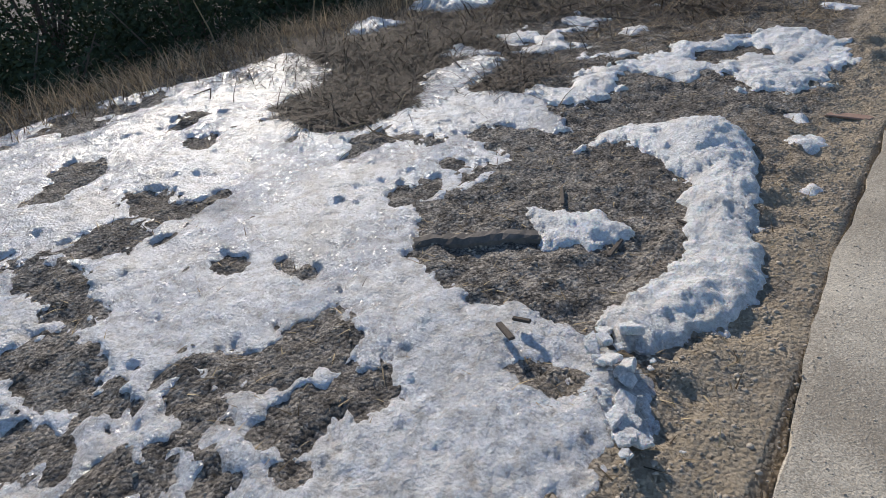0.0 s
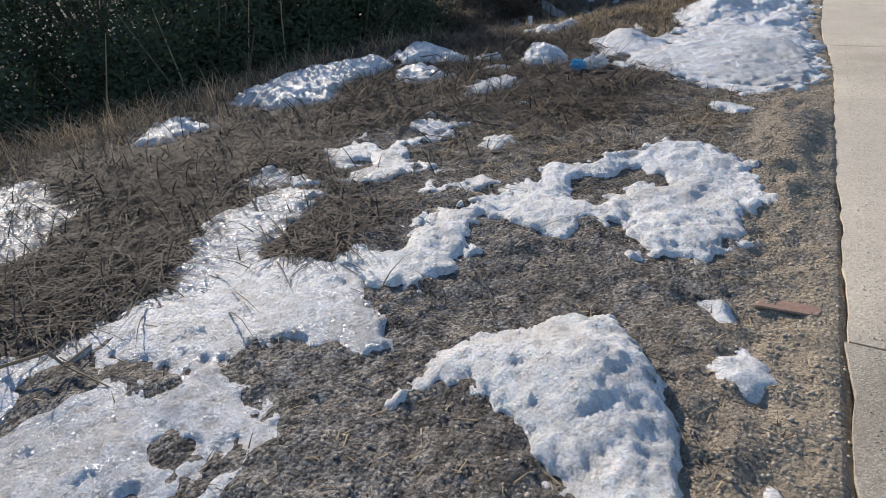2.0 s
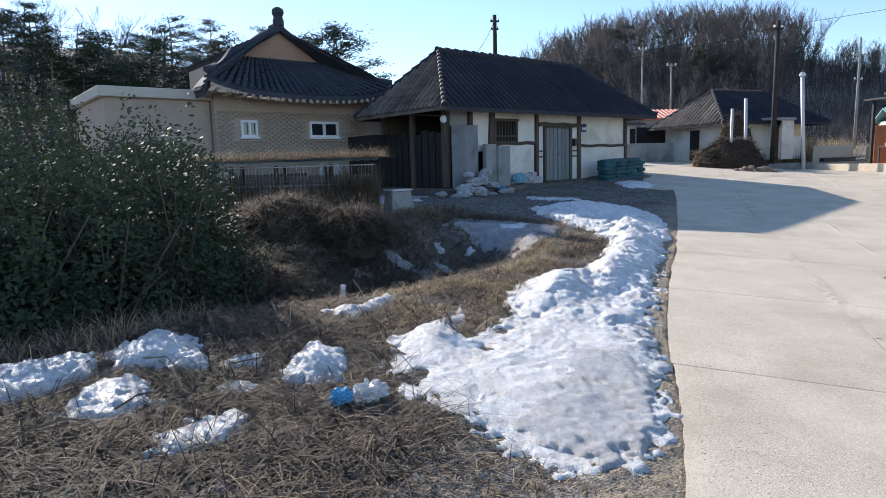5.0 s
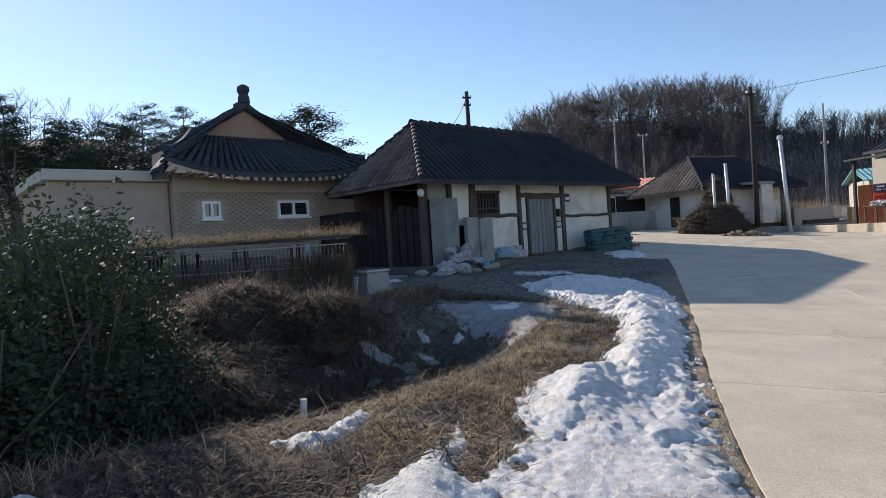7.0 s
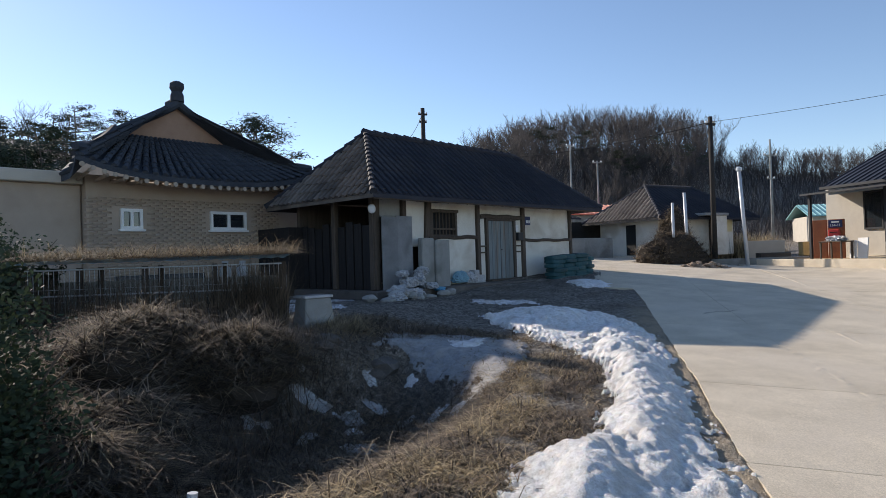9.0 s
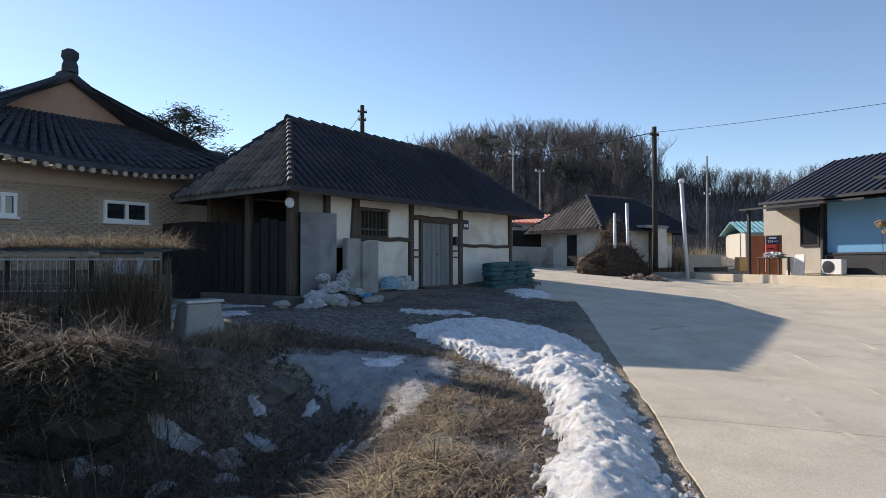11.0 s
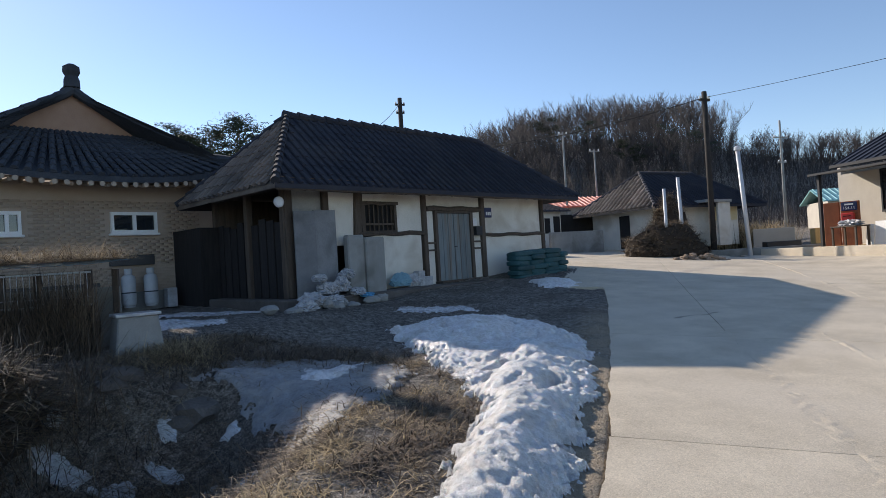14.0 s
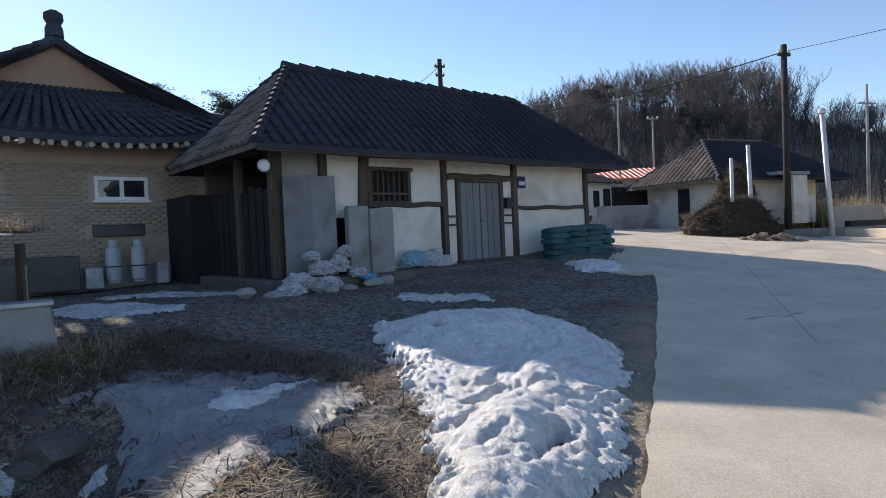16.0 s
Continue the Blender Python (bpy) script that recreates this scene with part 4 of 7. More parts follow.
    part("door_latch", tube(bmesh.new(), [(0.64, -0.02, 2.45), (0.64, -0.05, 2.45), (0.72, -0.05, 2.45), (0.72, -0.02, 2.45)], 0.012, 6), DARK_METAL, h)
    part("threshold", cube(-0.15, 1.5, -0.25, 0.05, z0, z0 + 0.06, 0.01), OLD_WOOD, h)
    for u0, u1 in ((-0.42, -0.1), (1.46, 1.84)):
        for zz in (2.35, 2.55):
            part("side_rail", cube(u0, u1, -0.02, 0.03, zz, zz + 0.05, 0.004), OLD_WOOD, h)
    # lattice window
    win = part("window", cube(-2.58, -1.52, 0.10, 0.14, 2.9, 3.6), BLACK, h, "small dark window with wooden bars")
    part("window_frame", box(box(box(box(bmesh.new(), -2.62, -2.54, -0.03, 0.14, 2.86, 3.66), -1.56, -1.48, -0.03, 0.14, 2.86, 3.66), -2.7, -1.42, -0.04, 0.14, 3.6, 3.68), -2.62, -1.5, -0.03, 0.14, 2.86, 2.94), OLD_WOOD, win)
    for k in range(7):
        a = -2.5 + k * 0.145
        part("bar", cube(a, a + 0.03, 0.02, 0.05, 2.94, 3.6), OLD_WOOD, win)
    part("crossbar", cube(-2.56, -1.54, 0.0, 0.03, 3.08, 3.13), OLD_WOOD, win)
    # mailbox and number plate beside the door
    box_ob = part("meter_box", cube(1.52, 1.78, -0.12, 0.03, 2.75, 3.02, 0.01), DARK_METAL, h, "dark meter box")
    part("notice", cube(1.5, 1.66, -0.01, 0.028, 3.04, 3.28), WHITE_PAINT, h)
    plate = part("number_plate", cube(2.02, 2.34, -0.035, -0.012, 3.28, 3.58, 0.01), material("navy_enamel", (0.02, 0.03, 0.09), (0.03, 0.045, 0.12), 0.35, 3, 30, 0.0), h, "small navy house number plate")
    for k in range(3):
        part("mark", cube(2.07 + 0.08 * k, 2.13 + 0.08 * k, -0.041, -0.036, 3.35, 3.45), WHITE_PAINT, plate)
    # eave underside and rafters
    for k in range(26):
        u = -5.0 + k * 0.42
        bm = tube(bmesh.new(), [(u, 0.1, 4.02), (u, -0.62, 3.83)], 0.045, 6)
        part("rafter", bm, OLD_WOOD, h)
    part("eave_board", cube(-5.35, 6.0, -0.74, -0.70, ze - 0.13, ze - 0.03), OLD_WOOD, h)
    part("ceiling_panel", cube(-5.2, 5.8, -0.6, 3.9, 4.06, 4.09), OLD_WOOD, h)
    # dark lean-to closing the gap behind, deep shade put into its board colour
    part("lean_to_wall", cube(-5.25, -4.75, 3.3, 3.42, 1.0, 3.3), SHADE_WOOD, h, "dark board wall of a lean-to")
    part("lean_to_side", cube(-5.25, -5.15, 3.42, 5.0, 1.0, 3.3), SHADE_WOOD, h)
    # dark open side with rough boards, coloured near black for the shade inside
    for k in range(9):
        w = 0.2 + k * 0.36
        part("side_board", cube(-4.74, -4.69, w, w + 0.3, z0, 3.2 + 0.06 * (k % 3), 0.006), SHADE_WOOD, h)
    for w in (0.05, 1.7, 3.4):
        part("post", cube(-4.82, -4.66, w - 0.08, w + 0.08, z0, 4.0, 0.012), OLD_WOOD, h)
    bm = tube(bmesh.new(), [(-4.75, -0.2, 4.0), (-4.75, 3.5, 4.0)], 0.09, 8)
    part("side_beam", bm, OLD_WOOD, h)
    part("lamp_dial", lathe(bmesh.new(), [(0.10, 0), (0.12, 0.02), (0.12, 0.06), (0.09, 0.08)], 16), GALV, h, "round pale meter dial").matrix_local = pose(-5.05, -0.25, 3.58, 90, 0, 0)
    hip_roof(h, -5.4, 6.05, -0.78, 4.25, ze, -3.48, 3.82, 1.73, 6.03, (TILE_DARK, TILE_BROWN_LIT, TILE_DARK, TILE_DARK))
    return h


build_old_house()


# ---- the brick house with the hip-and-gable roof ----
def build_brick_house():
    h = thing("brick_house", Matrix.Translation((H0[0], H0[1], 0)) @ pose(0, 0, 0, 0, 0, HOUSE_TURN), "tan brick house with an upswept slate-blue tiled gable roof", "house")
    c = -7.27                                               # the gable's middle
    wall_l, wall_r = -10.1, -4.5
    part("front_wall", cube(wall_l, wall_r, 5.0, 5.2, 0.6, 4.7), STUCCO, h)
    part("front_wall", cube(wall_r, -2.2, 5.0, 5.2, 0.6, 4.3), STUCCO, h)
    part("side_wall", cube(wall_r - 0.2, wall_r, 5.2, 14, 0.6, 4.7), STUCCO, h)
    part("side_wall", cube(wall_l, wall_l + 0.2, 5.2, 6.4, 0.6, 4.7), STUCCO, h)
    part("side_wall", cube(c - 0.6, c - 0.4, 6.4, 14, 0.6, 6.6), STUCCO, h)
    part("annex", cube(-13.2, -10.12, 5.3, 9.5, 0.6, 4.45, 0.03), STUCCO, h, "flat-roofed tan annex")
    part("annex_fascia", cube(-13.35, -10.12, 5.1, 9.6, 4.45, 4.75, 0.02), BEIGE, h, "pale fascia of the annex roof")
    part("back_wall", cube(c - 0.6, wall_r, 14, 14.2, 0.6, 4.7), STUCCO, h)
    part("base_band", cube(wall_l - 0.03, wall_r + 0.03, 4.94, 5.0, 0.6, 1.75, 0.01), CEMENT, h, "grey cement base course")
    for a, b in ((-6.82, -5.68), (-9.3, -8.74)):
        win = part("window", cube(a + 0.05, b - 0.05, 4.97, 4.99, 3.35, 3.78), GLASS, h, "small white-framed sliding window")
        fr = bmesh.new()
        for x0, x1, z0, z1 in ((a, b, 3.76, 3.84), (a, b, 3.29, 3.37), (a, a + 0.07, 3.37, 3.76), (b - 0.07, b, 3.37, 3.76), ((a + b) / 2 - 0.04, (a + b) / 2 + 0.04, 3.37, 3.76)):
            box(fr, x0, x1, 4.90, 4.995, z0, z1)
        part("window_frame", fr, WHITE_PAINT, win)
        part("window_sill", cube(a - 0.05, b + 0.05, 4.86, 5.0, 3.23, 3.29, 0.01), WHITE_PAINT, win)
    half, ez = 3.35, 4.62

    def lift(p):
        return 0.42 * abs(p / half) ** 3

    # front skirt: curved from the eave to the foot of the gable
    def skirt(name, fn, mat_, nu=24, nv=6, thick=0.14):
        bm = bmesh.new()
        g = [[bm.verts.new(fn(i / nu, j / nv)) for j in range(nv + 1)] for i in range(nu + 1)]
        lo = [[bm.verts.new(Vector(fn(i / nu, j / nv)) - Vector((0, 0, thick))) for j in range(nv + 1)] for i in range(nu + 1)]
        for i in range(nu):
            for j in range(nv):
                bm.faces.new((g[i][j], g[i + 1][j], g[i + 1][j + 1], g[i][j + 1]))
                bm.faces.new((lo[i][j], lo[i][j + 1], lo[i + 1][j + 1], lo[i + 1][j]))
            bm.faces.new((g[i][0], lo[i][0], lo[i + 1][0], g[i + 1][0]))
        return part(name, bm, mat_, h)

    def front(i, j):
        p = (2 * i - 1) * (half + (1.75 - half) * j)
        return Vector((c + p, 3.95 + 2.05 * j, ez + 1.4 * (0.75 * j + 0.25 * j * j) + lift((2 * i - 1) * half) * (1 - j) ** 2))

    def side(sign):
        def fn(i, j):
            w = 3.95 + 2.05 * j + i * (10.5 if sign > 0 else 2.0)
            p = half + (0.0 - half) * j
            near = max(0, 1 - i * 4) ** 2
            return Vector((c + sign * p, w, ez + 2.55 * j ** 0.82 + 0.42 * near * (1 - j) ** 2))
        return fn
    roof = skirt("roof", front, GIWA)
    skirt("side_slope", side(1), GIWA)
    skirt("side_slope", side(-1), GIWA)
    for k in range(27):
        i = (k + 0.5) / 27
        part("roof_roll", rib(bmesh.new(), front(i, 0), front(i, 1), 0.075, 8), GIWA, roof)
        a = front(i, 0)
        part("eave_tile", lathe(bmesh.new(), [(0.05, 0), (0.062, 0.02), (0.062, 0.05)], 10), MORTAR, roof, "pale round eave end").matrix_local = Matrix.Translation(a + Vector((0, -0.02, -0.2))) @ pose(0, 0, 0, 90, 0, 0)
    for sign in (1, -1):
        fn = side(sign)
        for k in range(18):
            i = 0.02 + k * 0.05
            part("roof_roll", rib(bmesh.new(), fn(i, 0), fn(i, 1), 0.075, 8), GIWA, roof)
    # gable triangle, verges, ridge and finial
    bm = bmesh.new()
    tri = [(c - 1.75, 6.05, 5.95), (c + 1.75, 6.05, 5.95), (c, 6.05, 7.12)]
    f, bk = [bm.verts.new(p) for p in tri], [bm.verts.new((p[0], p[1] + 0.15, p[2])) for p in tri]
    bm.faces.new(f)
    bm.faces.new(bk[::-1])
    part("gable", bm, GABLE, h, "plain red-brown gable triangle")
    for sign in (1, -1):
        pts = [Vector((c + sign * (2.3 * (1 - t) ** 1.15), 5.9, 5.75 + 1.4 * t ** 0.9)) for t in np.linspace(0, 1, 9)]
        part("verge", tube(bmesh.new(), pts, 0.12, 8), GIWA, roof)
        pts = [Vector((c + sign * (half + (1.75 - half) * t), 3.95 + 2.05 * t, ez + 0.14 + 1.4 * (0.75 * t + 0.25 * t * t) + 0.46 * (1 - t) ** 2)) for t in np.linspace(0.0, 1, 9)]
        part("hip_ridge", tube(bmesh.new(), pts, [0.10] + [0.15] * 8, 8), GIWA, roof)
    part("main_ridge", cube(c - 0.16, c + 0.16, 5.85, 6.5, 7.1, 7.3, 0.04), GIWA, roof)
    bm = bmesh.new()
    lathe(bm, [(0.20, 0), (0.19, 0.2), (0.15, 0.3), (0.21, 0.42), (0.2, 0.55), (0.1, 0.62)], 12)
    part("finial", bm, GIWA, roof, "rounded dark ridge-end tile").matrix_local = Matrix.Translation((c, 5.95, 7.2))
    # rafters under the eave
    for k in range(16):
        u = c - 3.0 + k * 0.4
        part("rafter", tube(bmesh.new(), [(u, 5.0, 4.55), (u, 4.1, 4.42 + lift(u - c) * 0.9)], 0.05, 6), STUCCO, h)
    return h


BRICK_HOUSE = build_brick_house()


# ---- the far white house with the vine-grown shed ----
# paler tile for the cottage's left slope: grazing sun painted into the tone
TILE_PALE_LIT = material("sunlit_pale_tile", (0.15, 0.115, 0.09), (0.36, 0.29, 0.235), 0.8, 1.5, 30, 0.4, stain=(0.07, 0.058, 0.05), stain_scale=0.9, stain_amount=0.6, per_piece=0.25)


def build_far_house():
    h = thing("white_cottage", Matrix.Translation((25.8, 33.8, 1.9)) @ pose(0, 0, 0, 0, 0, 8), "small whitewashed cottage with a brown tiled hip roof", "house")
    part("wall", cube(0.0, 6.2, 0.0, 0.2, 0, 2.2), PLASTER, h)
    part("wall", cube(0.0, 0.2, 0.2, 4.2, 0, 2.2), PLASTER, h)
    part("wall", cube(6.0, 6.2, 0.2, 4.2, 0, 2.2), PLASTER, h)
    part("wall", cube(0.0, 6.2, 4.2, 4.4, 0, 2.2), PLASTER, h)
    part("wall_panel", cube(4.3, 6.1, -0.04, 0.0, 1.3, 2.1), material("cream_panel", (0.6, 0.52, 0.3), (0.72, 0.64, 0.4), 0.8), h, "cream upper wall panel")
    part("door", cube(-0.04, 0.0, 1.6, 2.3, 0.1, 1.8), BLACK, h)
    part("dark_post", cube(4.1, 4.28, -0.08, 0.0, 0, 2.2), OLD_WOOD, h)
    hip_roof(h, -0.7, 7.6, -0.8, 5.2, 2.05, 1.5, 5.4, 2.2, 4.05, (TILE_DARK, TILE_PALE_LIT, TILE_DARK, TILE_DARK), 0.3, 0.08, 6)
    part("canopy", cube(2.3, 4.25, -1.2, 0.0, 2.15, 2.3, 0.02), CEMENT, h, "flat concrete porch canopy under dead vines")
    part("porch_wall", cube(3.3, 4.2, -1.1, -0.98, 0.0, 2.15, 0.01), PLASTER, h)


build_far_house()


CHARCOAL = material("charcoal_cladding", (0.012, 0.014, 0.018), (0.026, 0.028, 0.034), 0.6, 2, 40, 0.1)
DECK = material("brown_deck", (0.12, 0.055, 0.035), (0.22, 0.11, 0.07), 0.8, 3, 40, 0.3, stretch=(1, 6, 6))


# ---- the modern house ----
def build_modern_house():
    a = Vector((-0.09, -0.996, 0)).normalized()
    turn = math.degrees(math.atan2(a.y, a.x))
    h = thing("modern_house", Matrix.Translation((29.2, 24.07, 0)) @ pose(0, 0, 0, 0, 0, turn) @ Matrix.Diagonal((0.73, 1, 1, 1)), "low modern house with charcoal standing-seam roof and big windows", "house")
    # x runs along the facade, y is into the house
    part("left_wall", cube(-4.5, 0.0, 0.6, 0.8, 1.5, 4.55), BEIGE, h, "recessed beige rendered wall")
    part("end_wall", cube(-4.7, -4.5, 0.6, 7.0, 1.5, 4.9), BEIGE, h)
    part("end_wall", cube(-0.2, 0.0, 0.0, 0.6, 1.5, 4.7), BEIGE, h)
    part("back_wall", cube(-4.7, 14, 7.0, 7.2, 1.5, 4.9), BEIGE, h)
    part("side_wall", cube(14, 14.2, 0, 7.2, 1.5, 6.0), BEIGE, h)
    part("sill_wall", cube(0.0, 5.62, 0.0, 0.2, 1.5, 2.46), CHARCOAL, h)
    part("lintel", cube(0.0, 5.62, 0.0, 0.2, 4.68, 5.0), CHARCOAL, h)
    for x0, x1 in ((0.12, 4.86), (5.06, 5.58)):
        win = part("window", cube(x0, x1, 0.06, 0.09, 2.58, 4.66), SKY_GLASS, h, "large picture window with the blue of reflected sky in its colour")
        fr = bmesh.new()
        for p, q, r, t in ((x0 - 0.07, x1 + 0.07, 2.50, 2.58), (x0 - 0.07, x1 + 0.07, 4.64, 4.74), (x0 - 0.07, x0, 2.58, 4.64), (x1, x1 + 0.07, 2.58, 4.64)):
            box(fr, p, q, -0.03, 0.15, r, t)
        part("window_frame", fr, CHARCOAL, win)
    wall_win = part("wall_window", cube(-2.0, -0.95, 0.56, 0.598, 2.95, 4.45), GLASS, h, "dark side window")
    fr = bmesh.new()
    for p, q, r, t in ((-2.08, -0.87, 2.87, 2.95), (-2.08, -0.87, 4.45, 4.53), (-2.08, -2.0, 2.95, 4.45), (-0.95, -0.87, 2.95, 4.45)):
        box(fr, p, q, 0.52, 0.598, r, t)
    part("window_frame", fr, CHARCOAL, wall_win)
    part("door_wall", cube(5.62, 14, 0.3, 0.5, 1.5, 5.1), CHARCOAL, h)
    part("upper_wall", cube(6.9, 14, 0.3, 0.5, 5.1, 6.4), CHARCOAL, h)
    for n, (x0, x1) in ((6, (5.75, 6.9)), (3, (7.02, 7.6))):
        door = part("door", cube(x0, x1, 0.22, 0.30, 2.5, 4.95, 0.01), FRESH_WOOD, h, "yellow wooden entrance door")
        for k in range(n):
            a0 = x0 + (x1 - x0) * k / n
            part("plank", cube(a0 + 0.008, a0 + (x1 - x0) / n - 0.008, 0.20, 0.222, 2.52, 4.93, 0.003), FRESH_WOOD, door)
    part("door_handle", cube(7.08, 7.14, 0.12, 0.2, 3.4, 3.75, 0.01), CHARCOAL, h)
    for x, y, z1 in ((4.96, -0.12, 5.2), (5.67, -0.12, 5.2), (6.96, -0.12, 5.2), (-3.6, -1.2, 4.5), (0.02, -0.12, 4.7)):
        part("post", cube(x - 0.08, x + 0.08, y - 0.06, y + 0.06, 1.5, z1, 0.01), CHARCOAL, h)
    # roofs
    roof = part("roof", sheet_between(bmesh.new(), [Vector((-2.6, -1.3, 4.75)), Vector((7.2, -1.3, 4.75)), Vector((7.2, 3.3, 6.85)), Vector((-2.6, 3.3, 6.85))], 0.12), ROOF_METAL, h, "charcoal standing-seam metal roof")
    part("back_slope", sheet_between(bmesh.new(), [Vector((7.2, 8.0, 4.8)), Vector((-4.7, 8.0, 4.8)), Vector((-2.6, 3.3, 6.85)), Vector((7.2, 3.3, 6.85))], 0.12), ROOF_METAL, roof)
    for k in range(21):
        x = -2.55 + k * 0.46
        part("seam", cube(x - 0.018, x + 0.018, 0, 5.05, 0.0, 0.045), ROOF_METAL, roof).matrix_local = Matrix.Translation((0, -1.3, 4.75)) @ pose(0, 0, 0, math.degrees(math.atan2(2.1, 4.6)), 0, 0)
    part("gutter", cube(-2.65, 7.2, -1.42, -1.30, 4.62, 4.76, 0.02), CHARCOAL, roof)
    part("canopy", sheet_between(bmesh.new(), [Vector((-4.0, -1.45, 4.55)), Vector((3.6, -1.45, 4.55)), Vector((3.6, 0.1, 4.72)), Vector((-4.0, 0.9, 4.75))], 0.08), CHARCOAL, roof)
    high = part("upper_roof", sheet_between(bmesh.new(), [Vector((6.6, -1.5, 6.1)), Vector((15, -1.5, 6.1)), Vector((15, 3.6, 7.9)), Vector((6.6, 3.6, 7.9))], 0.14), ROOF_METAL, h)
    for k in range(19):
        x = 6.66 + k * 0.46
        part("seam", cube(x - 0.018, x + 0.018, 0, 5.4, 0.0, 0.045), ROOF_METAL, high).matrix_local = Matrix.Translation((0, -1.5, 6.1)) @ pose(0, 0, 0, math.degrees(math.atan2(1.8, 5.1)), 0, 0)
    part("gutter", cube(6.55, 15, -1.62, -1.5, 5.96, 6.11, 0.02), CHARCOAL, high)
    part("porch_roof", sheet_between(bmesh.new(), [Vector((4.0, -1.4, 5.25)), Vector((9.4, -1.4, 5.25)), Vector((9.4, 0.4, 5.5)), Vector((4.0, 0.4, 5.5))], 0.09), CHARCOAL, h)
    part("clerestory", cube(6.95, 7.9, 0.26, 0.29, 5.6, 6.0), WHITE_PAINT, h)
    # deck and steps
    part("deck", cube(5.62, 14, -1.1, 0.3, 1.6, 2.46, 0.01), DECK, h, "red-brown timber deck")
    for k in range(3):
        part("step", cube(5.7, 7.4, -1.1 - 0.3 * (k + 1), -1.1 - 0.3 * k, 1.6, 2.28 - 0.17 * k, 0.01), DECK, h)
    return h


MODERN = build_modern_house()


# ---- poles and cables ----
def ray_ground(x, y):
    return float(ground_z(x, y))


def build_pole(x, y, top, r0, r1, mat_, label, name="utility_pole", lean=(0, 0), arms=()):
    z = ray_ground(x, y) - 0.3
    h = thing(name, Matrix.Translation((x, y, z)), label, "pole")
    part("shaft", tube(bmesh.new(), [(0, 0, 0), (lean[0] * 0.5, lean[1] * 0.5, (top - z) * 0.5), (lean[0], lean[1], top - z)], [r0, (r0 + r1) / 2, r1], 12), mat_, h, smooth=True)
    for dz, length in arms:
        part("crossarm", cube(lean[0] - length / 2, lean[0] + length / 2, lean[1] - 0.05, lean[1] + 0.05, top - z - dz - 0.05, top - z - dz + 0.05), mat_, h)
        for sx in (-1, 1):
            part("insulator", lathe(bmesh.new(), [(0.04, 0), (0.06, 0.05), (0.03, 0.12)], 8, (lean[0] + sx * length * 0.42, lean[1], top - z - dz + 0.05)), WHITE_PAINT, h)
    return h


build_pole(25.0, 29.1, 8.35, 0.125, 0.10, POLE_CONCRETE, "dark weathered wooden utility pole beside the road", arms=[(0.35, 0.5)])
build_pole(16.3, 44.4, 11.9, 0.2, 0.13, POLE_CONCRETE, "dark utility pole behind the old farmhouse", arms=[(0.4, 0.6), (0.9, 0.5)])
post = build_pole(25.6, 27.8, 5.7, 0.085, 0.08, GALV, "pale galvanised pipe post leaning beside the road", "pipe_post", lean=(-0.25, 0.1))
part("cap", lathe(bmesh.new(), [(0.1, 0), (0.13, 0.03), (0.13, 0.14), (0.06, 0.2)], 12, (-0.25, 0.1, 5.66 - ray_ground(25.6, 27.8) + 0.3)), GALV, post, "round metal cap")
build_pole(24.1, 29.8, 4.9, 0.08, 0.07, GALV, "short pale pipe post by the vine-grown shed", "pipe_post", lean=(-0.12, 0))
build_pole(23.0, 29.5, 4.4, 0.07, 0.06, GALV, "short pale pipe post by the vine-grown shed", "pipe_post")
build_pole(28.4, 46.1, 10.3, 0.085, 0.06, CEMENT, "slim grey street-light pole before the woods", arms=[(0.15, 0.7)])
build_pole(33.0, 49.3, 9.7, 0.085, 0.06, CEMENT, "slim grey street-light pole before the woods", arms=[(0.15, 0.9)])
build_pole(46.3, 44.3, 11.0, 0.12, 0.07, CEMENT, "grey utility pole with a transformer before the woods", arms=[(1.3, 1.5), (3.2, 0.8)])


def cable(p, q, sag, r, label):
    p, q = Vector(p), Vector(q)
    pts = [p.lerp(q, t) - Vector((0, 0, sag * 4 * t * (1 - t))) for t in np.linspace(0, 1, 17)]
    ob = part("overhead_cable", tube(bmesh.new(), pts, r, 5), WIRE)
    return tagged(ob, label, "cable", "overhead cables")


cable((25.0, 29.1, 8.1), (31, 6.5, 7.9), 0.35, 0.009, "thin black overhead cable from the utility pole")
cable((25.0, 29.1, 8.1), (16.3, 44.4, 8.6), 0.6, 0.02, "thin black overhead cable between utility poles")
cable((16.3, 44.4, 11.6), (9.5, 29.0, 6.2), 0.5, 0.015, "thin black service cable to the old roof")


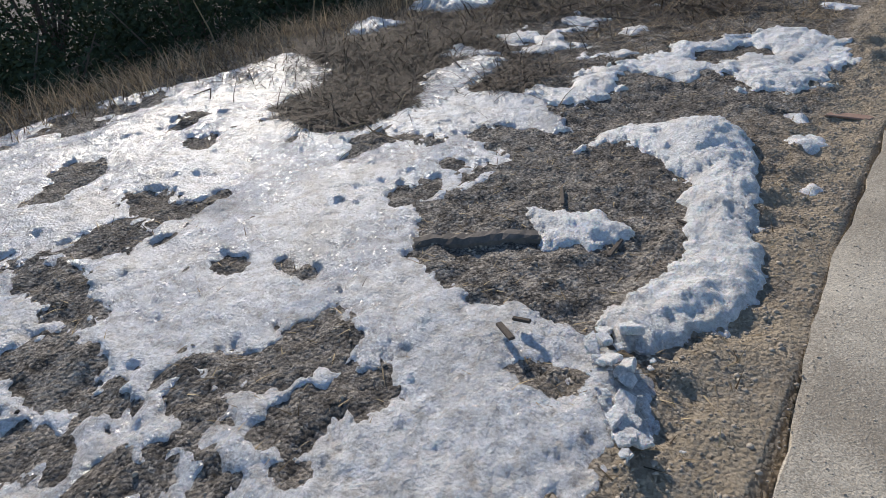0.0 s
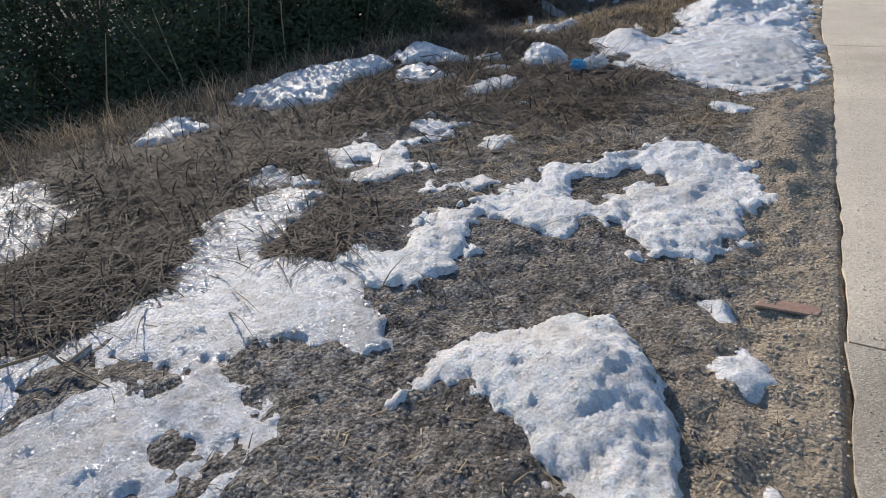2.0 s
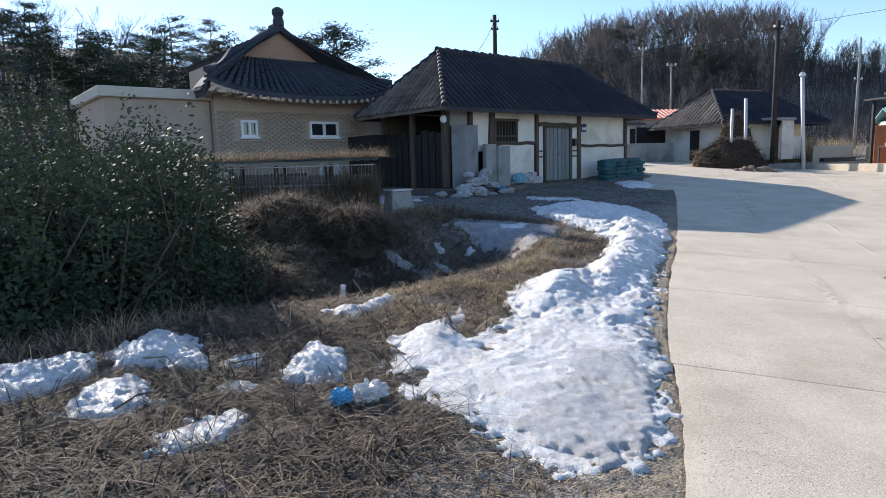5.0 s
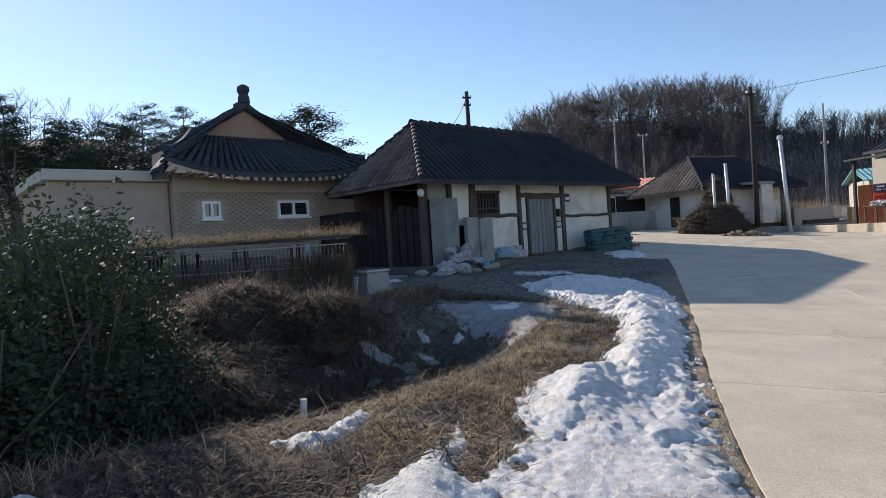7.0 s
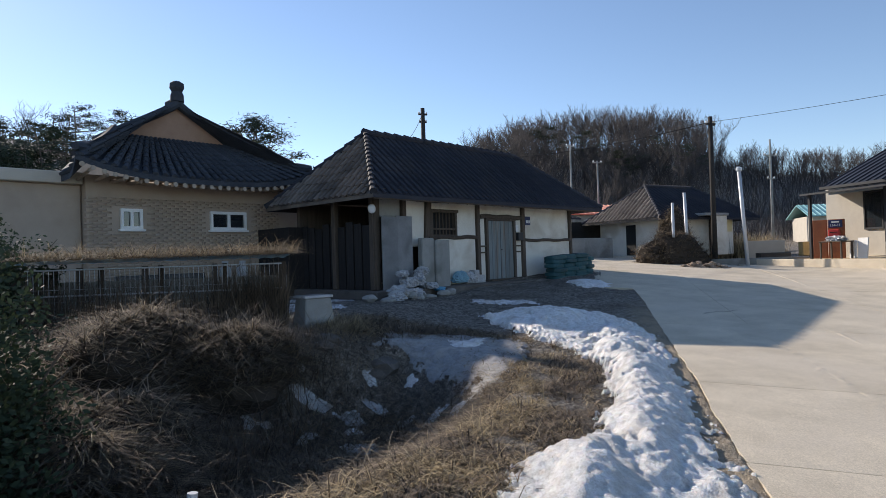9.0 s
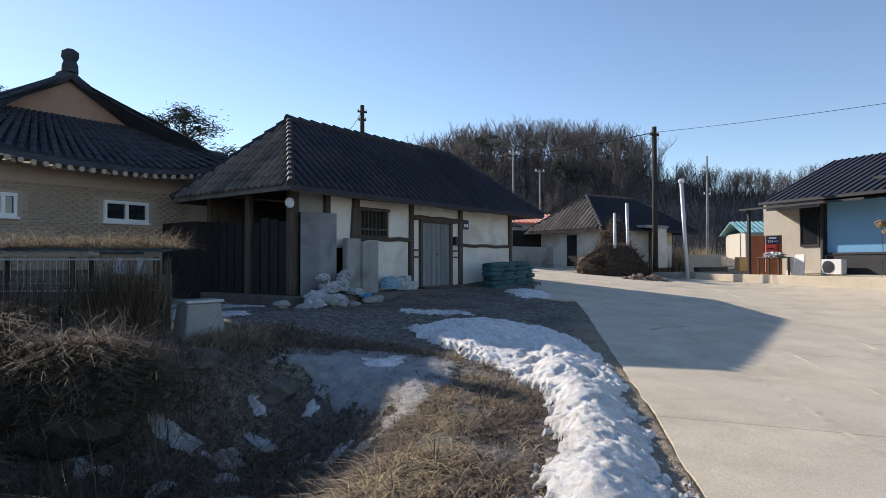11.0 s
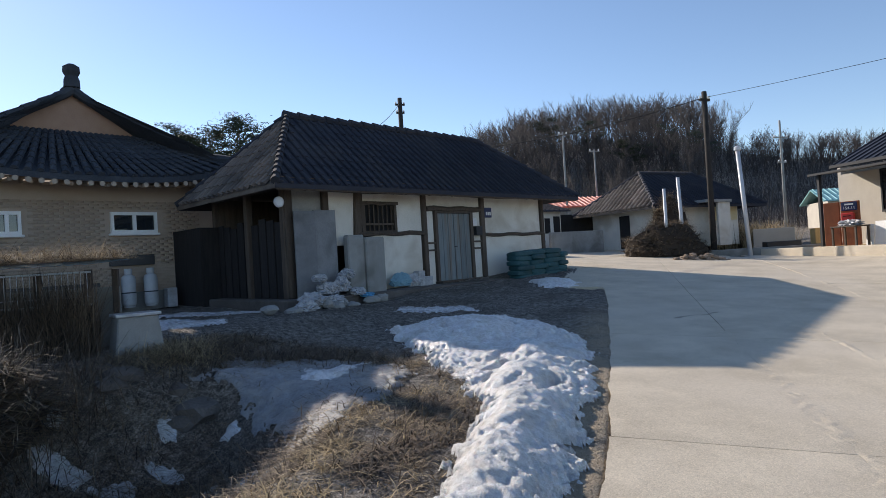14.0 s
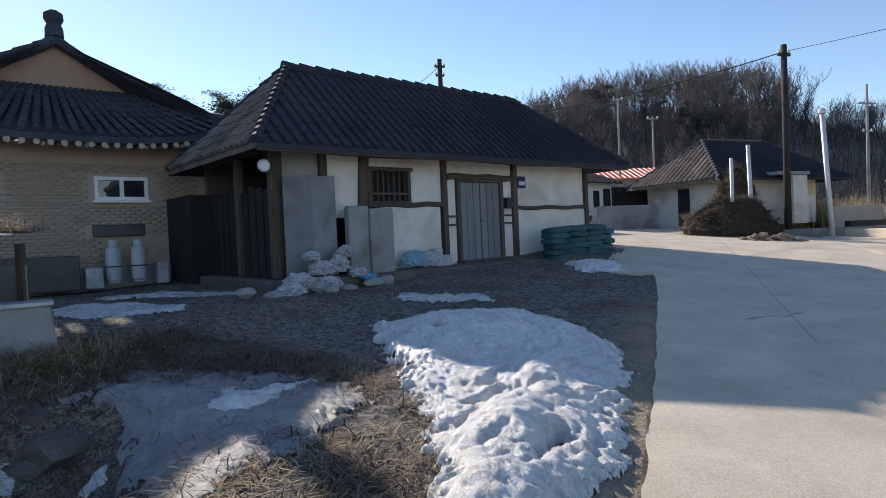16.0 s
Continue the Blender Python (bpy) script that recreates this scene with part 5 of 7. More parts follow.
# ---- trees ----
def branch_arrays(rng, height, spread, levels, trunk_r, upright=0.5, twig=0.02):
    """Tapered three-sided branches of a bare tree, as arrays of verts and quads."""
    V, F = [], []

    def limb(p, d, length, r, level):
        n = 3 if level < levels else 1
        pts = [p]
        dirs = [d]
        for k in range(n):
            d = (d + Vector((rng.gauss(0, 0.16), rng.gauss(0, 0.16), rng.gauss(0.05, 0.1)))).normalized()
            p = p + d * (length / n)
            pts.append(p)
            dirs.append(d)
        base = len(V)
        for k, q in enumerate(pts):
            rr = r * (1 - 0.75 * k / n)
            a = dirs[k].orthogonal().normalized()
            b = dirs[k].cross(a)
            if n == 1 and k == 1:
                V.append(q)
                break
            for j in range(3):
                t = j * math.tau / 3
                V.append(q + (a * math.cos(t) + b * math.sin(t)) * rr)
        if n == 1:
            for j in range(3):
                F.append((base + j, base + (j + 1) % 3, base + 3))
        for k in range(n if n > 1 else 0):
            for j in range(3):
                p0, p1, p2, p3 = base + 3 * k + j, base + 3 * k + (j + 1) % 3, base + 3 * k + 3 + (j + 1) % 3, base + 3 * k + 3 + j
                F.extend(((p0, p1, p2), (p0, p2, p3)))
        if level < levels:
            kids = 7 if level == 0 else 5
            for c in range(kids):
                f = 0.3 + 0.7 * (c + rng.random()) / kids
                i = min(int(f * n), n - 1)
                q = pts[i].lerp(pts[i + 1], f * n - i)
                side = Vector((rng.gauss(0, 1), rng.gauss(0, 1), 0)).normalized()
                nd = (side * spread + Vector((0, 0, upright)) + dirs[i] * 0.5).normalized()
                limb(q, nd, length * rng.uniform(0.42, 0.6), max(r * 0.42, twig), level + 1)
    limb(Vector((0, 0, -0.3)), Vector((0, 0, 1)), height * 0.62, trunk_r, 0)
    return np.array([tuple(v) for v in V], np.float32), np.array(F, np.int32)


def scatter_join(name, variants, places, mat_, label, category, kind="stuff"):
    """Many turned and scaled copies of a few shapes in one mesh."""
    vs, fs, off = [], [], 0
    for k, (x, y, z, sc, turn) in enumerate(places):
        V, F = variants[k % len(variants)]
        c, s = math.cos(turn), math.sin(turn)
        R = np.array(((c, -s, 0), (s, c, 0), (0, 0, 1)), np.float32) * sc
        vs.append(V @ R.T + np.array((x, y, z), np.float32))
        fs.append(F + off)
        off += len(V)
    me = raw_mesh(name, np.concatenate(vs), np.concatenate(fs), mat_)
    return tagged(new(name, me), label, category, kind=kind)


def build_woods():
    rng = random.Random(5)
    variants = [branch_arrays(random.Random(40 + k), 8.6, 0.8, 3, 0.12, 0.8, 0.024) for k in range(6)]
    places = []
    for n, a0, a1, r0, r1, s0, s1 in ((330, 17, 45, 74, 118, 0.86, 1.0), (90, 17, 45, 62, 80, 0.55, 0.8), (280, 43, 76, 84, 116, 0.46, 0.6)):
        for k in range(n):
            az, r = radians(rng.uniform(a0, a1)), rng.uniform(r0, r1)
            x, y = 5 + r * math.sin(az), 9 + r * math.cos(az)
            places.append((x, y, float(ground_z(x, y, False)), rng.uniform(s0, s1), rng.uniform(0, 6.28)))
    rng.shuffle(places)
    scatter_join("bare_woods", variants, places, WOODS, "leafless grey-brown winter woods on the hill", "woods")
    places = []
    while len(places) < 110:
        az, r = radians(rng.uniform(-50, 6)), rng.uniform(60, 110)
        x, y = 5 + r * math.sin(az), 9 + r * math.cos(az)
        places.append((x, y, float(ground_z(x, y, False)), rng.uniform(0.6, 0.95), rng.uniform(0, 6.28)))
    scatter_join("bare_woods", variants, places, WOODS, "leafless trees among pines on the hill", "woods")


build_woods()


def needle_cloud(rng, clumps, per, size):
    """Small crossed blades gathered into flat pads."""
    V, F = [], []
    for c, rad in clumps:
        for k in range(per):
            p = c + Vector((rng.gauss(0, rad * 0.5), rng.gauss(0, rad * 0.5), rng.gauss(0, rad * 0.15)))
            a = Vector((rng.gauss(0, 1), rng.gauss(0, 1), rng.gauss(0, 0.5))).normalized() * size * rng.uniform(0.6, 1.4)
            b = a.orthogonal().normalized() * size * 0.35
            i = len(V)
            V.extend((p - a - b, p + a - b * 0.3, p + a * 0.9 + b, p - a * 0.8 + b))
            F.append((i, i + 1, i + 2, i + 3))
    return np.array([tuple(v) for v in V], np.float32), np.array(F, np.int32)


def pine_parts(seed, height):
    rng = random.Random(seed)
    bm = bmesh.new()
    lean = Vector((rng.uniform(-0.08, 0.08), rng.uniform(-0.08, 0.08), 1))
    pts = [lean * height * t + Vector((0.12 * math.sin(t * 7 + seed), 0.12 * math.cos(t * 5), 0)) for t in np.linspace(0, 1, 7)]
    tube(bm, pts, [0.16 * (1 - 0.8 * t) for t in np.linspace(0, 1, 7)], 7)
    clumps = []
    for k in range(10):
        t = 0.5 + 0.05 * k + rng.uniform(-0.02, 0.02)
        p = lean * height * t
        ang, reach = rng.uniform(0, 6.28), (1.15 - t) * height * 0.55 + 0.4
        q = p + Vector((math.cos(ang) * reach, math.sin(ang) * reach, reach * 0.25))
        tube(bm, [p, p.lerp(q, 0.5) + Vector((0, 0, -0.05)), q], [0.05, 0.035, 0.015], 5)
        clumps.append((q, rng.uniform(0.6, 1.0)))
        clumps.append((p.lerp(q, 0.6), rng.uniform(0.4, 0.8)))
    clumps.append((lean * height, 0.9))
    V, F = needle_cloud(rng, clumps, 100, 0.085)
    return bm, V, F


def build_pines():
    shapes = []
    for k in range(4):
        bm, V, F = pine_parts(70 + k, 8.0)
        shapes.append((as_mesh("trunk", bm, BARK), raw_mesh("crown", V, F, NEEDLE)))
    rng = random.Random(9)
    spots = []
    for k in range(105):
        az, r = radians(rng.uniform(-44, 1)), rng.uniform(56, 84)
        spots.append((5 + r * math.sin(az), 9 + r * math.cos(az), rng.uniform(0.95, 1.4)))
    for az, r, sc in ((-2.4, 57, 1.3), (-0.9, 59, 1.5), (0.4, 57, 1.5), (1.4, 58, 1.6), (2.6, 57, 1.55), (30, 84, 0.95), (34, 82, 0.9), (40, 80, 0.85), (43, 78, 0.8), (26, 80, 0.8), (37, 76, 0.8)):
        spots.append((5 + r * math.sin(radians(az)), 9 + r * math.cos(radians(az)), sc))
    for k, (x, y, sc) in enumerate(spots):
        t = thing("pine_tree", Matrix.Translation((x, y, float(ground_z(x, y, False)) - 0.1)) @ pose(0, 0, 0, 0, 0, k * 77) @ Matrix.Scale(sc, 4), "dark green pine with a flat ragged crown", "tree", "pines on the hill")
        for name, me in zip(("trunk", "crown"), shapes[k % 4]):
            o = new(name, me)
            o.parent = t


build_pines()


# ---- blades, stalks and tangles ----
def blades(places, length, width, lean, seed, droop=0.5):
    """Curved three-segment blades at places (x, y, z), as arrays."""
    rng = np.random.default_rng(seed)
    P = np.asarray(places, np.float32)
    n = len(P)
    ang = rng.uniform(0, 2 * np.pi, n)
    L = length * rng.uniform(0.45, 1.25, n)
    tilt = np.clip(rng.normal(lean, 0.28, n), 0.05, 1.5)
    side = np.stack([-np.sin(ang), np.cos(ang), np.zeros(n)], 1)
    out = np.stack([np.cos(ang), np.sin(ang), np.zeros(n)], 1)
    V = np.zeros((n, 8, 3), np.float32)
    p = P.astype(float).copy()
    for k in range(4):
        wd = width * (1 - 0.28 * k) * 0.5
        V[:, 2 * k] = p - side * wd
        V[:, 2 * k + 1] = p + side * wd
        a = np.clip(tilt + droop * k * rng.uniform(0.3, 1.0, n), 0, 1.72)
        p = p + (out * np.sin(a)[:, None] + np.array((0, 0, 1.0)) * np.cos(a)[:, None]) * (L / 3)[:, None]
    base = (np.arange(n) * 8)[:, None]
    F = np.concatenate([base + np.array((2 * k, 2 * k + 1, 2 * k + 3, 2 * k + 2)) for k in range(3)])
    return V.reshape(-1, 3), F


def scatter(s0, s1, v0, v1, n, seed, keep=None):
    rng = np.random.default_rng(seed)
    s, v = rng.uniform(s0, s1, n), rng.uniform(v0, v1, n)
    if keep is not None:
        m = keep(s, v) > rng.uniform(0, 1, n)
        s, v = s[m], v[m]
    x, y = s * RD[0] + v * RN[0], s * RD[1] + v * RN[1]
    return np.stack([x, y, ground_z(x, y)], 1)


def litter(name, P, length, width, lean, seed, mat_, label, category="dead grass", droop=0.4):
    V, F = blades(P, length, width, lean, seed, droop)
    me = raw_mesh(name, V, F, mat_)
    return tagged(new(name, me), label, category, kind="stuff")


def gauss2(s, v, cs, cv, rs, rv):
    return np.exp(-((s - cs) / rs) ** 2 - ((v - cv) / rv) ** 2)


# matted stalks and straw lying on the verge
def off_snow(s, v, margin=0.06):
    """1 on bare ground, little on the snow crusts."""
    out = np.ones_like(s)
    for outline in (SHEET, RING, MIDDLE, TONGUE) + STRIPS:
        out = out * (1 - 0.93 * ease((inside_distance(s, v, outline) + margin) / (2 * margin)))
    return out


def undergrowth(n, seed):
    rng = np.random.default_rng(seed)
    az, r = np.radians(rng.uniform(15, 78, n)), rng.uniform(58, 118, n)
    x, y = 5 + r * np.sin(az), 9 + r * np.cos(az)
    return np.stack([x, y, ground_z(x, y, False)], 1)


litter("undergrowth", undergrowth(42000, 91), 2.1, 0.05, 0.4, 92, WOODS, "bare grey-brown saplings and brush on the hill", "woods", droop=0.2)
litter("matted_stalks", scatter(2.6, 10.5, 1.3, 6.3, 110000, 1, lambda s, v: off_snow(s, v) * np.clip(1.2 * gauss2(s, v, 3.6, 3.4, 0.55, 0.6) + 1.2 * gauss2(s, v, 4.7, 3.7, 0.6, 1.1) + 1.0 * gauss2(s, v, 4.35, 2.75, 0.35, 0.45) + 0.5 * gauss2(s, v, 5.6, 4.0, 1.0, 1.0) + 0.9 * gauss2(s, v, 8.2, 3.5, 1.5, 1.5), 0, 1)), 0.36, 0.009, 1.5, 2, DARK_STALK, "mats of dark withered stalks lying on the verge")
litter("fallen_stalks", scatter(3.4, 5.4, 3.6, 5.8, 4500, 65, lambda s, v: gauss2(s, v, 4.3, 4.6, 0.7, 0.7)), 0.42, 0.009, 1.5, 66, DARK_STALK, "dark stalks fallen over the crusted snow")
litter("straw_litter", scatter(4.2, 10.8, 0.7, 6.0, 48000, 3, lambda s, v: off_snow(s, v) * np.clip(ease((s - 4.6) / 2.0) * (0.25 + 0.75 * ease((fbm(s * 2, v * 2, 75, 3) - 0.38) / 0.2)), 0, 1)), 0.16, 0.008, 1.46, 4, STRAW, "short dry straw strewn over the earth")
litter("grass_edge", scatter(-1, 10.5, 4.6, 7.0, 26000, 5, lambda s, v: np.clip(gauss2(s, v, s, np.interp(s, [-1, 4, 8, 10.5], [6.1, 5.9, 5.6, 4.4]), 1, 0.55), 0, 1)), 0.34, 0.007, 0.8, 6, STRAW, "fringe of dead grass along the ditch edge")
litter("long_stalks", scatter(5.8, 11.0, 1.6, 5.8, 11000, 81, lambda s, v: off_snow(s, v) * ease((fbm(s * 1.4, v * 1.4, 82, 3) - 0.35) / 0.2) * ease((s - 5.8) / 1.5) * (0.25 + 0.75 * ease((v - 2.0) / 1.4))), 0.38, 0.011, 1.52, 83, STRAW, "long dry stalks flattened over the verge", droop=0.3)
litter("dark_stalks", scatter(6.0, 11.0, 1.6, 5.8, 12000, 84, lambda s, v: off_snow(s, v) * ease((fbm(s * 1.2, v * 1.2, 85, 3) - 0.4) / 0.2)), 0.4, 0.013, 1.5, 86, DARK_STALK, "dark dead stalks flattened over the verge", droop=0.3)


def tufty(s, v, seed):
    return ease((fbm(s * 2.2, v * 2.2, seed, 3) - 0.38) / 0.2)


litter("pale_grass", scatter(9.8, 18, 1.2, 5.0, 80000, 7, lambda s, v: tufty(s, v, 71) * np.clip(1.2 * gauss2(s, v, 12.0, 2.65, 1.6, 0.6) + 0.55 * gauss2(s, v, 15.2, 2.1, 1.8, 0.6), 0, 1)), 0.27, 0.010, 1.25, 8, PALE_STRAW, "thick tufts of pale dead grass on the ditch bank", droop=0.75)
litter("brown_grass", scatter(10, 19, 1.2, 4.5, 75000, 17, lambda s, v: tufty(s, v, 72) * np.clip(0.7 * gauss2(s, v, 12.4, 2.6, 1.8, 0.7) + 1.0 * gauss2(s, v, 15.3, 2.2, 2.0, 0.75), 0, 1)), 0.28, 0.011, 1.25, 18, DARK_STRAW, "brown flattened grass on the ditch bank", droop=0.8)
litter("ditch_tangle", scatter(8.5, 19, 2.6, 9.5, 80000, 9, lambda s, v: np.clip(ditch(s, v) * 1.1 + 0.9 * gauss2(s, v, 17.9, 4.4, 0.6, 1.6) + 1.0 * gauss2(s, v, 16.5, 5.3, 0.8, 1.0), 0, 1) * (1 - 0.93 * np.clip(2 * gauss2(s, v, 17.0, 3.4, 0.85, 0.95), 0, 1))), 0.40, 0.009, 1.25, 10, DARK_STRAW, "tangle of dark dead stalks in the ditch", droop=0.6)
litter("ditch_stalks", scatter(11, 18.5, 2.6, 7.0, 26000, 87, lambda s, v: np.clip(ditch(s, v), 0, 1) * tufty(s, v, 88) * (1 - np.clip(2 * gauss2(s, v, 17.2, 3.4, 0.9, 0.9), 0, 1))), 0.45, 0.010, 1.2, 89, STRAW, "pale brown stalks fallen into the ditch", droop=0.6)
litter("dead_creepers", scatter(12, 16.2, 5.0, 10.5, 13000, 19, lambda s, v: 0.3 + 0.7 * tufty(s, v, 73)), 1.0, 0.009, 0.7, 20, DARK_STRAW, "long dead creeper stems over the far bank", droop=0.9)
litter("bank_pale_grass", scatter(16.4, 18.4, 4.8, 6.2, 12000, 61, lambda s, v: gauss2(s, v, 17.4, 5.45, 0.5, 0.35)), 0.4, 0.009, 1.1, 62, PALE_STRAW, "clump of pale dead grass on the yard edge", droop=0.7)
litter("bank_stalks", scatter(17.5, 19.3, 2.6, 5.6, 30000, 63, lambda s, v: tufty(s, v, 76) * gauss2(s, v, 18.4, 4.1, 0.55, 1.2)), 0.36, 0.010, 1.45, 64, DARK_STRAW, "dark dead stalks heaped along the yard edge", droop=0.5)
litter("bank_straw", scatter(17.3, 19.0, 2.4, 6.0, 12000, 11, lambda s, v: tufty(s, v, 74)), 0.30, 0.008, 1.45, 12, STRAW, "dry stalks fallen over the yard edge", droop=0.5)


# ---- the overgrown bank of evergreen shrubs and creepers ----
def build_shrub(s, v, height, rad, seed, leafy):
    rng = random.Random(seed)
    p = at_sv(s, v)
    t = thing("evergreen_shrub", Matrix.Translation(p), "dense dark evergreen shrub overgrown with dead creepers", "shrub", "shrubs on the ditch bank")
    bm = bmesh.new()
    tips = []
    for k in range(16):
        ang, out = rng.uniform(0, 6.28), rng.uniform(0.2, 1.0) * rad
        top = Vector((math.cos(ang) * out, math.sin(ang) * out, height * rng.uniform(0.55, 1.0)))
        mid = top * 0.5 + Vector((rng.gauss(0, 0.1), rng.gauss(0, 0.1), 0.15))
        tube(bm, [(0, 0, -0.2), mid, top], [0.03, 0.018, 0.006], 5)
        tips += [top, mid * 1.2, top * 0.8]
    part("branchwork", bm, TWIG, t)
    V, F = [], []
    n = int(leafy)
    for k in range(n):
        # leaves fill a dome, denser towards its skin
        ang, el = rng.uniform(0, 6.28), math.asin(rng.uniform(-0.1, 1.0))
        rr = rng.uniform(0.45, 1.0) ** 0.5 * (1 + 0.2 * math.sin(ang * 3 + seed) * math.cos(el * 4) + 0.38 * noise.noise(Vector((math.cos(ang) * 2.2 + seed, math.sin(ang) * 2.2, el * 2.4))))
        c = Vector((math.cos(ang) * math.cos(el) * rad * rr, math.sin(ang) * math.cos(el) * rad * rr, max(0.02, math.sin(el) * height * rr)))
        a = Vector((rng.gauss(0, 1), rng.gauss(0, 1), rng.gauss(0, 0.7))).normalized() * rng.uniform(0.022, 0.048)
        b = a.orthogonal().normalized() * a.length * 0.55
        i = len(V)
        V.extend((c - a, c + b, c + a, c - b))
        F.append((i, i + 1, i + 2, i + 3))
    o = new("leaves", raw_mesh("leaves", np.array([tuple(x) for x in V]), np.array(F), LEAF))
    o.parent = t
    return t


for k, (s, v, hh, rr) in enumerate([(8.5, 10.4, 3.3, 1.9), (10.6, 11.0, 3.4, 2.0), (6.2, 10.2, 3.0, 1.9), (12.8, 11.4, 3.1, 1.8), (4.0, 10.0, 2.8, 1.8), (14.4, 10.6, 1.7, 1.3), (11.8, 9.2, 2.0, 1.4), (9.6, 8.7, 2.1, 1.5), (16.0, 11.6, 2.0, 1.4), (1.8, 9.6, 2.5, 1.8),
                                    (7.4, 8.2, 2.0, 1.5), (13.6, 8.6, 1.3, 1.2), (5.0, 8.2, 2.0, 1.5), (2.6, 8.0, 1.8, 1.4), (8.8, 7.0, 1.2, 1.0), (10.9, 7.2, 1.3, 1.1), (6.4, 7.2, 1.3, 1.0), (13.0, 7.8, 1.3, 1.1), (0.2, 8.6, 1.8, 1.5),
                                    (7.6, 6.8, 2.2, 1.15), (8.8, 6.7, 2.6, 1.2), (9.9, 6.6, 2.8, 1.25), (11.0, 6.6, 2.7, 1.2), (11.9, 7.0, 2.5, 1.15), (9.4, 7.7, 3.0, 1.4), (10.8, 7.9, 3.0, 1.4)]):
    build_shrub(s, v, hh, rr, 300 + k, 13000 if hh > 1.7 else 7500)


# ---- clods and pebbles on the bare earth ----
def pebbles(name, P, lo, hi, seed, mat_, label):
    rng = np.random.default_rng(seed)
    bm = bmesh.new()
    bmesh.ops.create_icosphere(bm, subdivisions=1, radius=1.0)
    bm.verts.ensure_lookup_table()
    V0 = np.array([v.co[:] for v in bm.verts])
    F0 = np.array([[v.index for v in f.verts] for f in bm.faces])
    bm.free()
    n = len(P)
    size = lo * (hi / lo) ** (rng.uniform(0, 1, n) ** 2.2)
    sc = size[:, None, None] * rng.uniform(0.6, 1.2, (n, 1, 3)) * np.array((1, 1, 0.7))
    V = V0[None] * sc * (1 + 0.3 * rng.uniform(-1, 1, (n, len(V0), 1))) + np.asarray(P)[:, None, :]
    F = (F0[None] + (np.arange(n) * len(V0))[:, None, None]).reshape(-1, 3)
    return tagged(new(name, raw_mesh(name, V.reshape(-1, 3), F, mat_)), label, "soil", kind="stuff")


CLOD = material("clod_earth", (0.20, 0.175, 0.145), (0.52, 0.45, 0.365), 0.95, 12, 90, 0.5, distance=0.01)
pebbles("earth_clods", scatter(0.4, 9.5, 0.06, 3.2, 42000, 31, lambda s, v: np.clip(0.35 + 0.9 * np.exp(-((v - 0.3) / 0.25) ** 2) + 0.7 * gauss2(s, v, 2.9, 1.3, 0.9, 0.5) - 0.05 * s, 0, 1)), 0.003, 0.011, 32, CLOD, "loose clods and grit on the bare earth")
pebbles("edge_grit", scatter(0, 21, -0.12, 0.3, 3500, 33), 0.003, 0.014, 34, CLOD, "grit gathered along the slab edge")
rng = np.random.default_rng(95)
gs, gv = rng.uniform(0.3, 11, 5200), -0.02 - np.abs(rng.normal(0, 0.3, 5200))
pebbles("slab_grit", np.stack([gs * RD[0] + gv * RN[0], gs * RD[1] + gv * RN[1], base_z(gs, gv)], 1), 0.0015, 0.0055, 96, CLOD, "sandy grit scattered over the slab edge")
litter("chaff", scatter(1, 9.5, 0.1, 5.0, 5000, 35), 0.07, 0.006, 1.45, 36, PALE_STRAW, "pale bits of straw and chaff on the earth", droop=0.1)


# ---- small things on the verge ----
def slab_stone():
    p, q = at_sv(2.28, 1.58), at_sv(2.64, 1.14)
    bm = bmesh.new()
    n = 18
    pts = [p.lerp(q, k / n) for k in range(n + 1)]
    d = (q - p).normalized()
    side = Vector((-d.y, d.x, 0))
    prof = [(-0.055, -0.04), (-0.05, 0.018), (-0.02, 0.035), (0.03, 0.032), (0.055, 0.012), (0.06, -0.04)]
    rings = []
    for k, c in enumerate(pts):
        f = 0.75 + 0.25 * math.sin(math.pi * min(max(k / n, 0.05), 0.95)) + 0.08 * noise.noise(Vector((k * 0.7, 0, 0)))
        rings.append([bm.verts.new(c + side * (a * f + 0.012 * math.sin(k * 0.6) + 0.014 * noise.noise(Vector((k * 0.9, a * 30, 2)))) + Vector((0, 0, b * f + 0.012 * noise.noise(Vector((k * 0.8, a * 25, 7)))))) for a, b in prof])
    for r, t in zip(rings, rings[1:]):
        for i in range(len(prof) - 1):
            bm.faces.new((r[i], r[i + 1], t[i + 1], t[i]))
    bm.faces.new(rings[0][::-1])
    bm.faces.new(rings[-1])
    # the dark stone tone also carries the shadow on the stone's near face
    tagged(part("kerb_stone", bm, DARK_STONE), "long half-buried grey kerb stone in the bare earth", "stone")


slab_stone()
for k, (s, v, l, wd, turn) in enumerate([(1.94, 0.86, 0.11, 0.025, 60), (2.72, 0.80, 0.16, 0.02, 5), (2.98, 1.2, 0.2, 0.018, 30), (2.02, 0.84, 0.07, 0.02, 100), (3.05, 0.6, 0.12, 0.015, 70), (1.3, 0.12, 0.15, 0.012, 15)]):
    bm = cube(-l / 2, l / 2, -wd / 2, wd / 2, 0, 0.012, 0.003)
    for vv in bm.verts:
        vv.co.z += 0.05 * vv.co.x
    ob = part("wood_splinter", bm, OLD_WOOD)
    ob.matrix_world = Matrix.Translation(at_sv(s, v, 0.012 if k not in (0, 3) else 0.045)) @ pose(0, 0, 0, 3, 4, turn + ROAD_TURN)
    tagged(ob, "splinter of dark weathered wood on the ground", "wood", "wood splinters")
bm = cube(-0.11, 0.11, -0.045, 0.045, 0, 0.012, 0.004)
for vv in bm.verts:
    vv.co.y += 0.04 * math.sin(vv.co.x * 14)
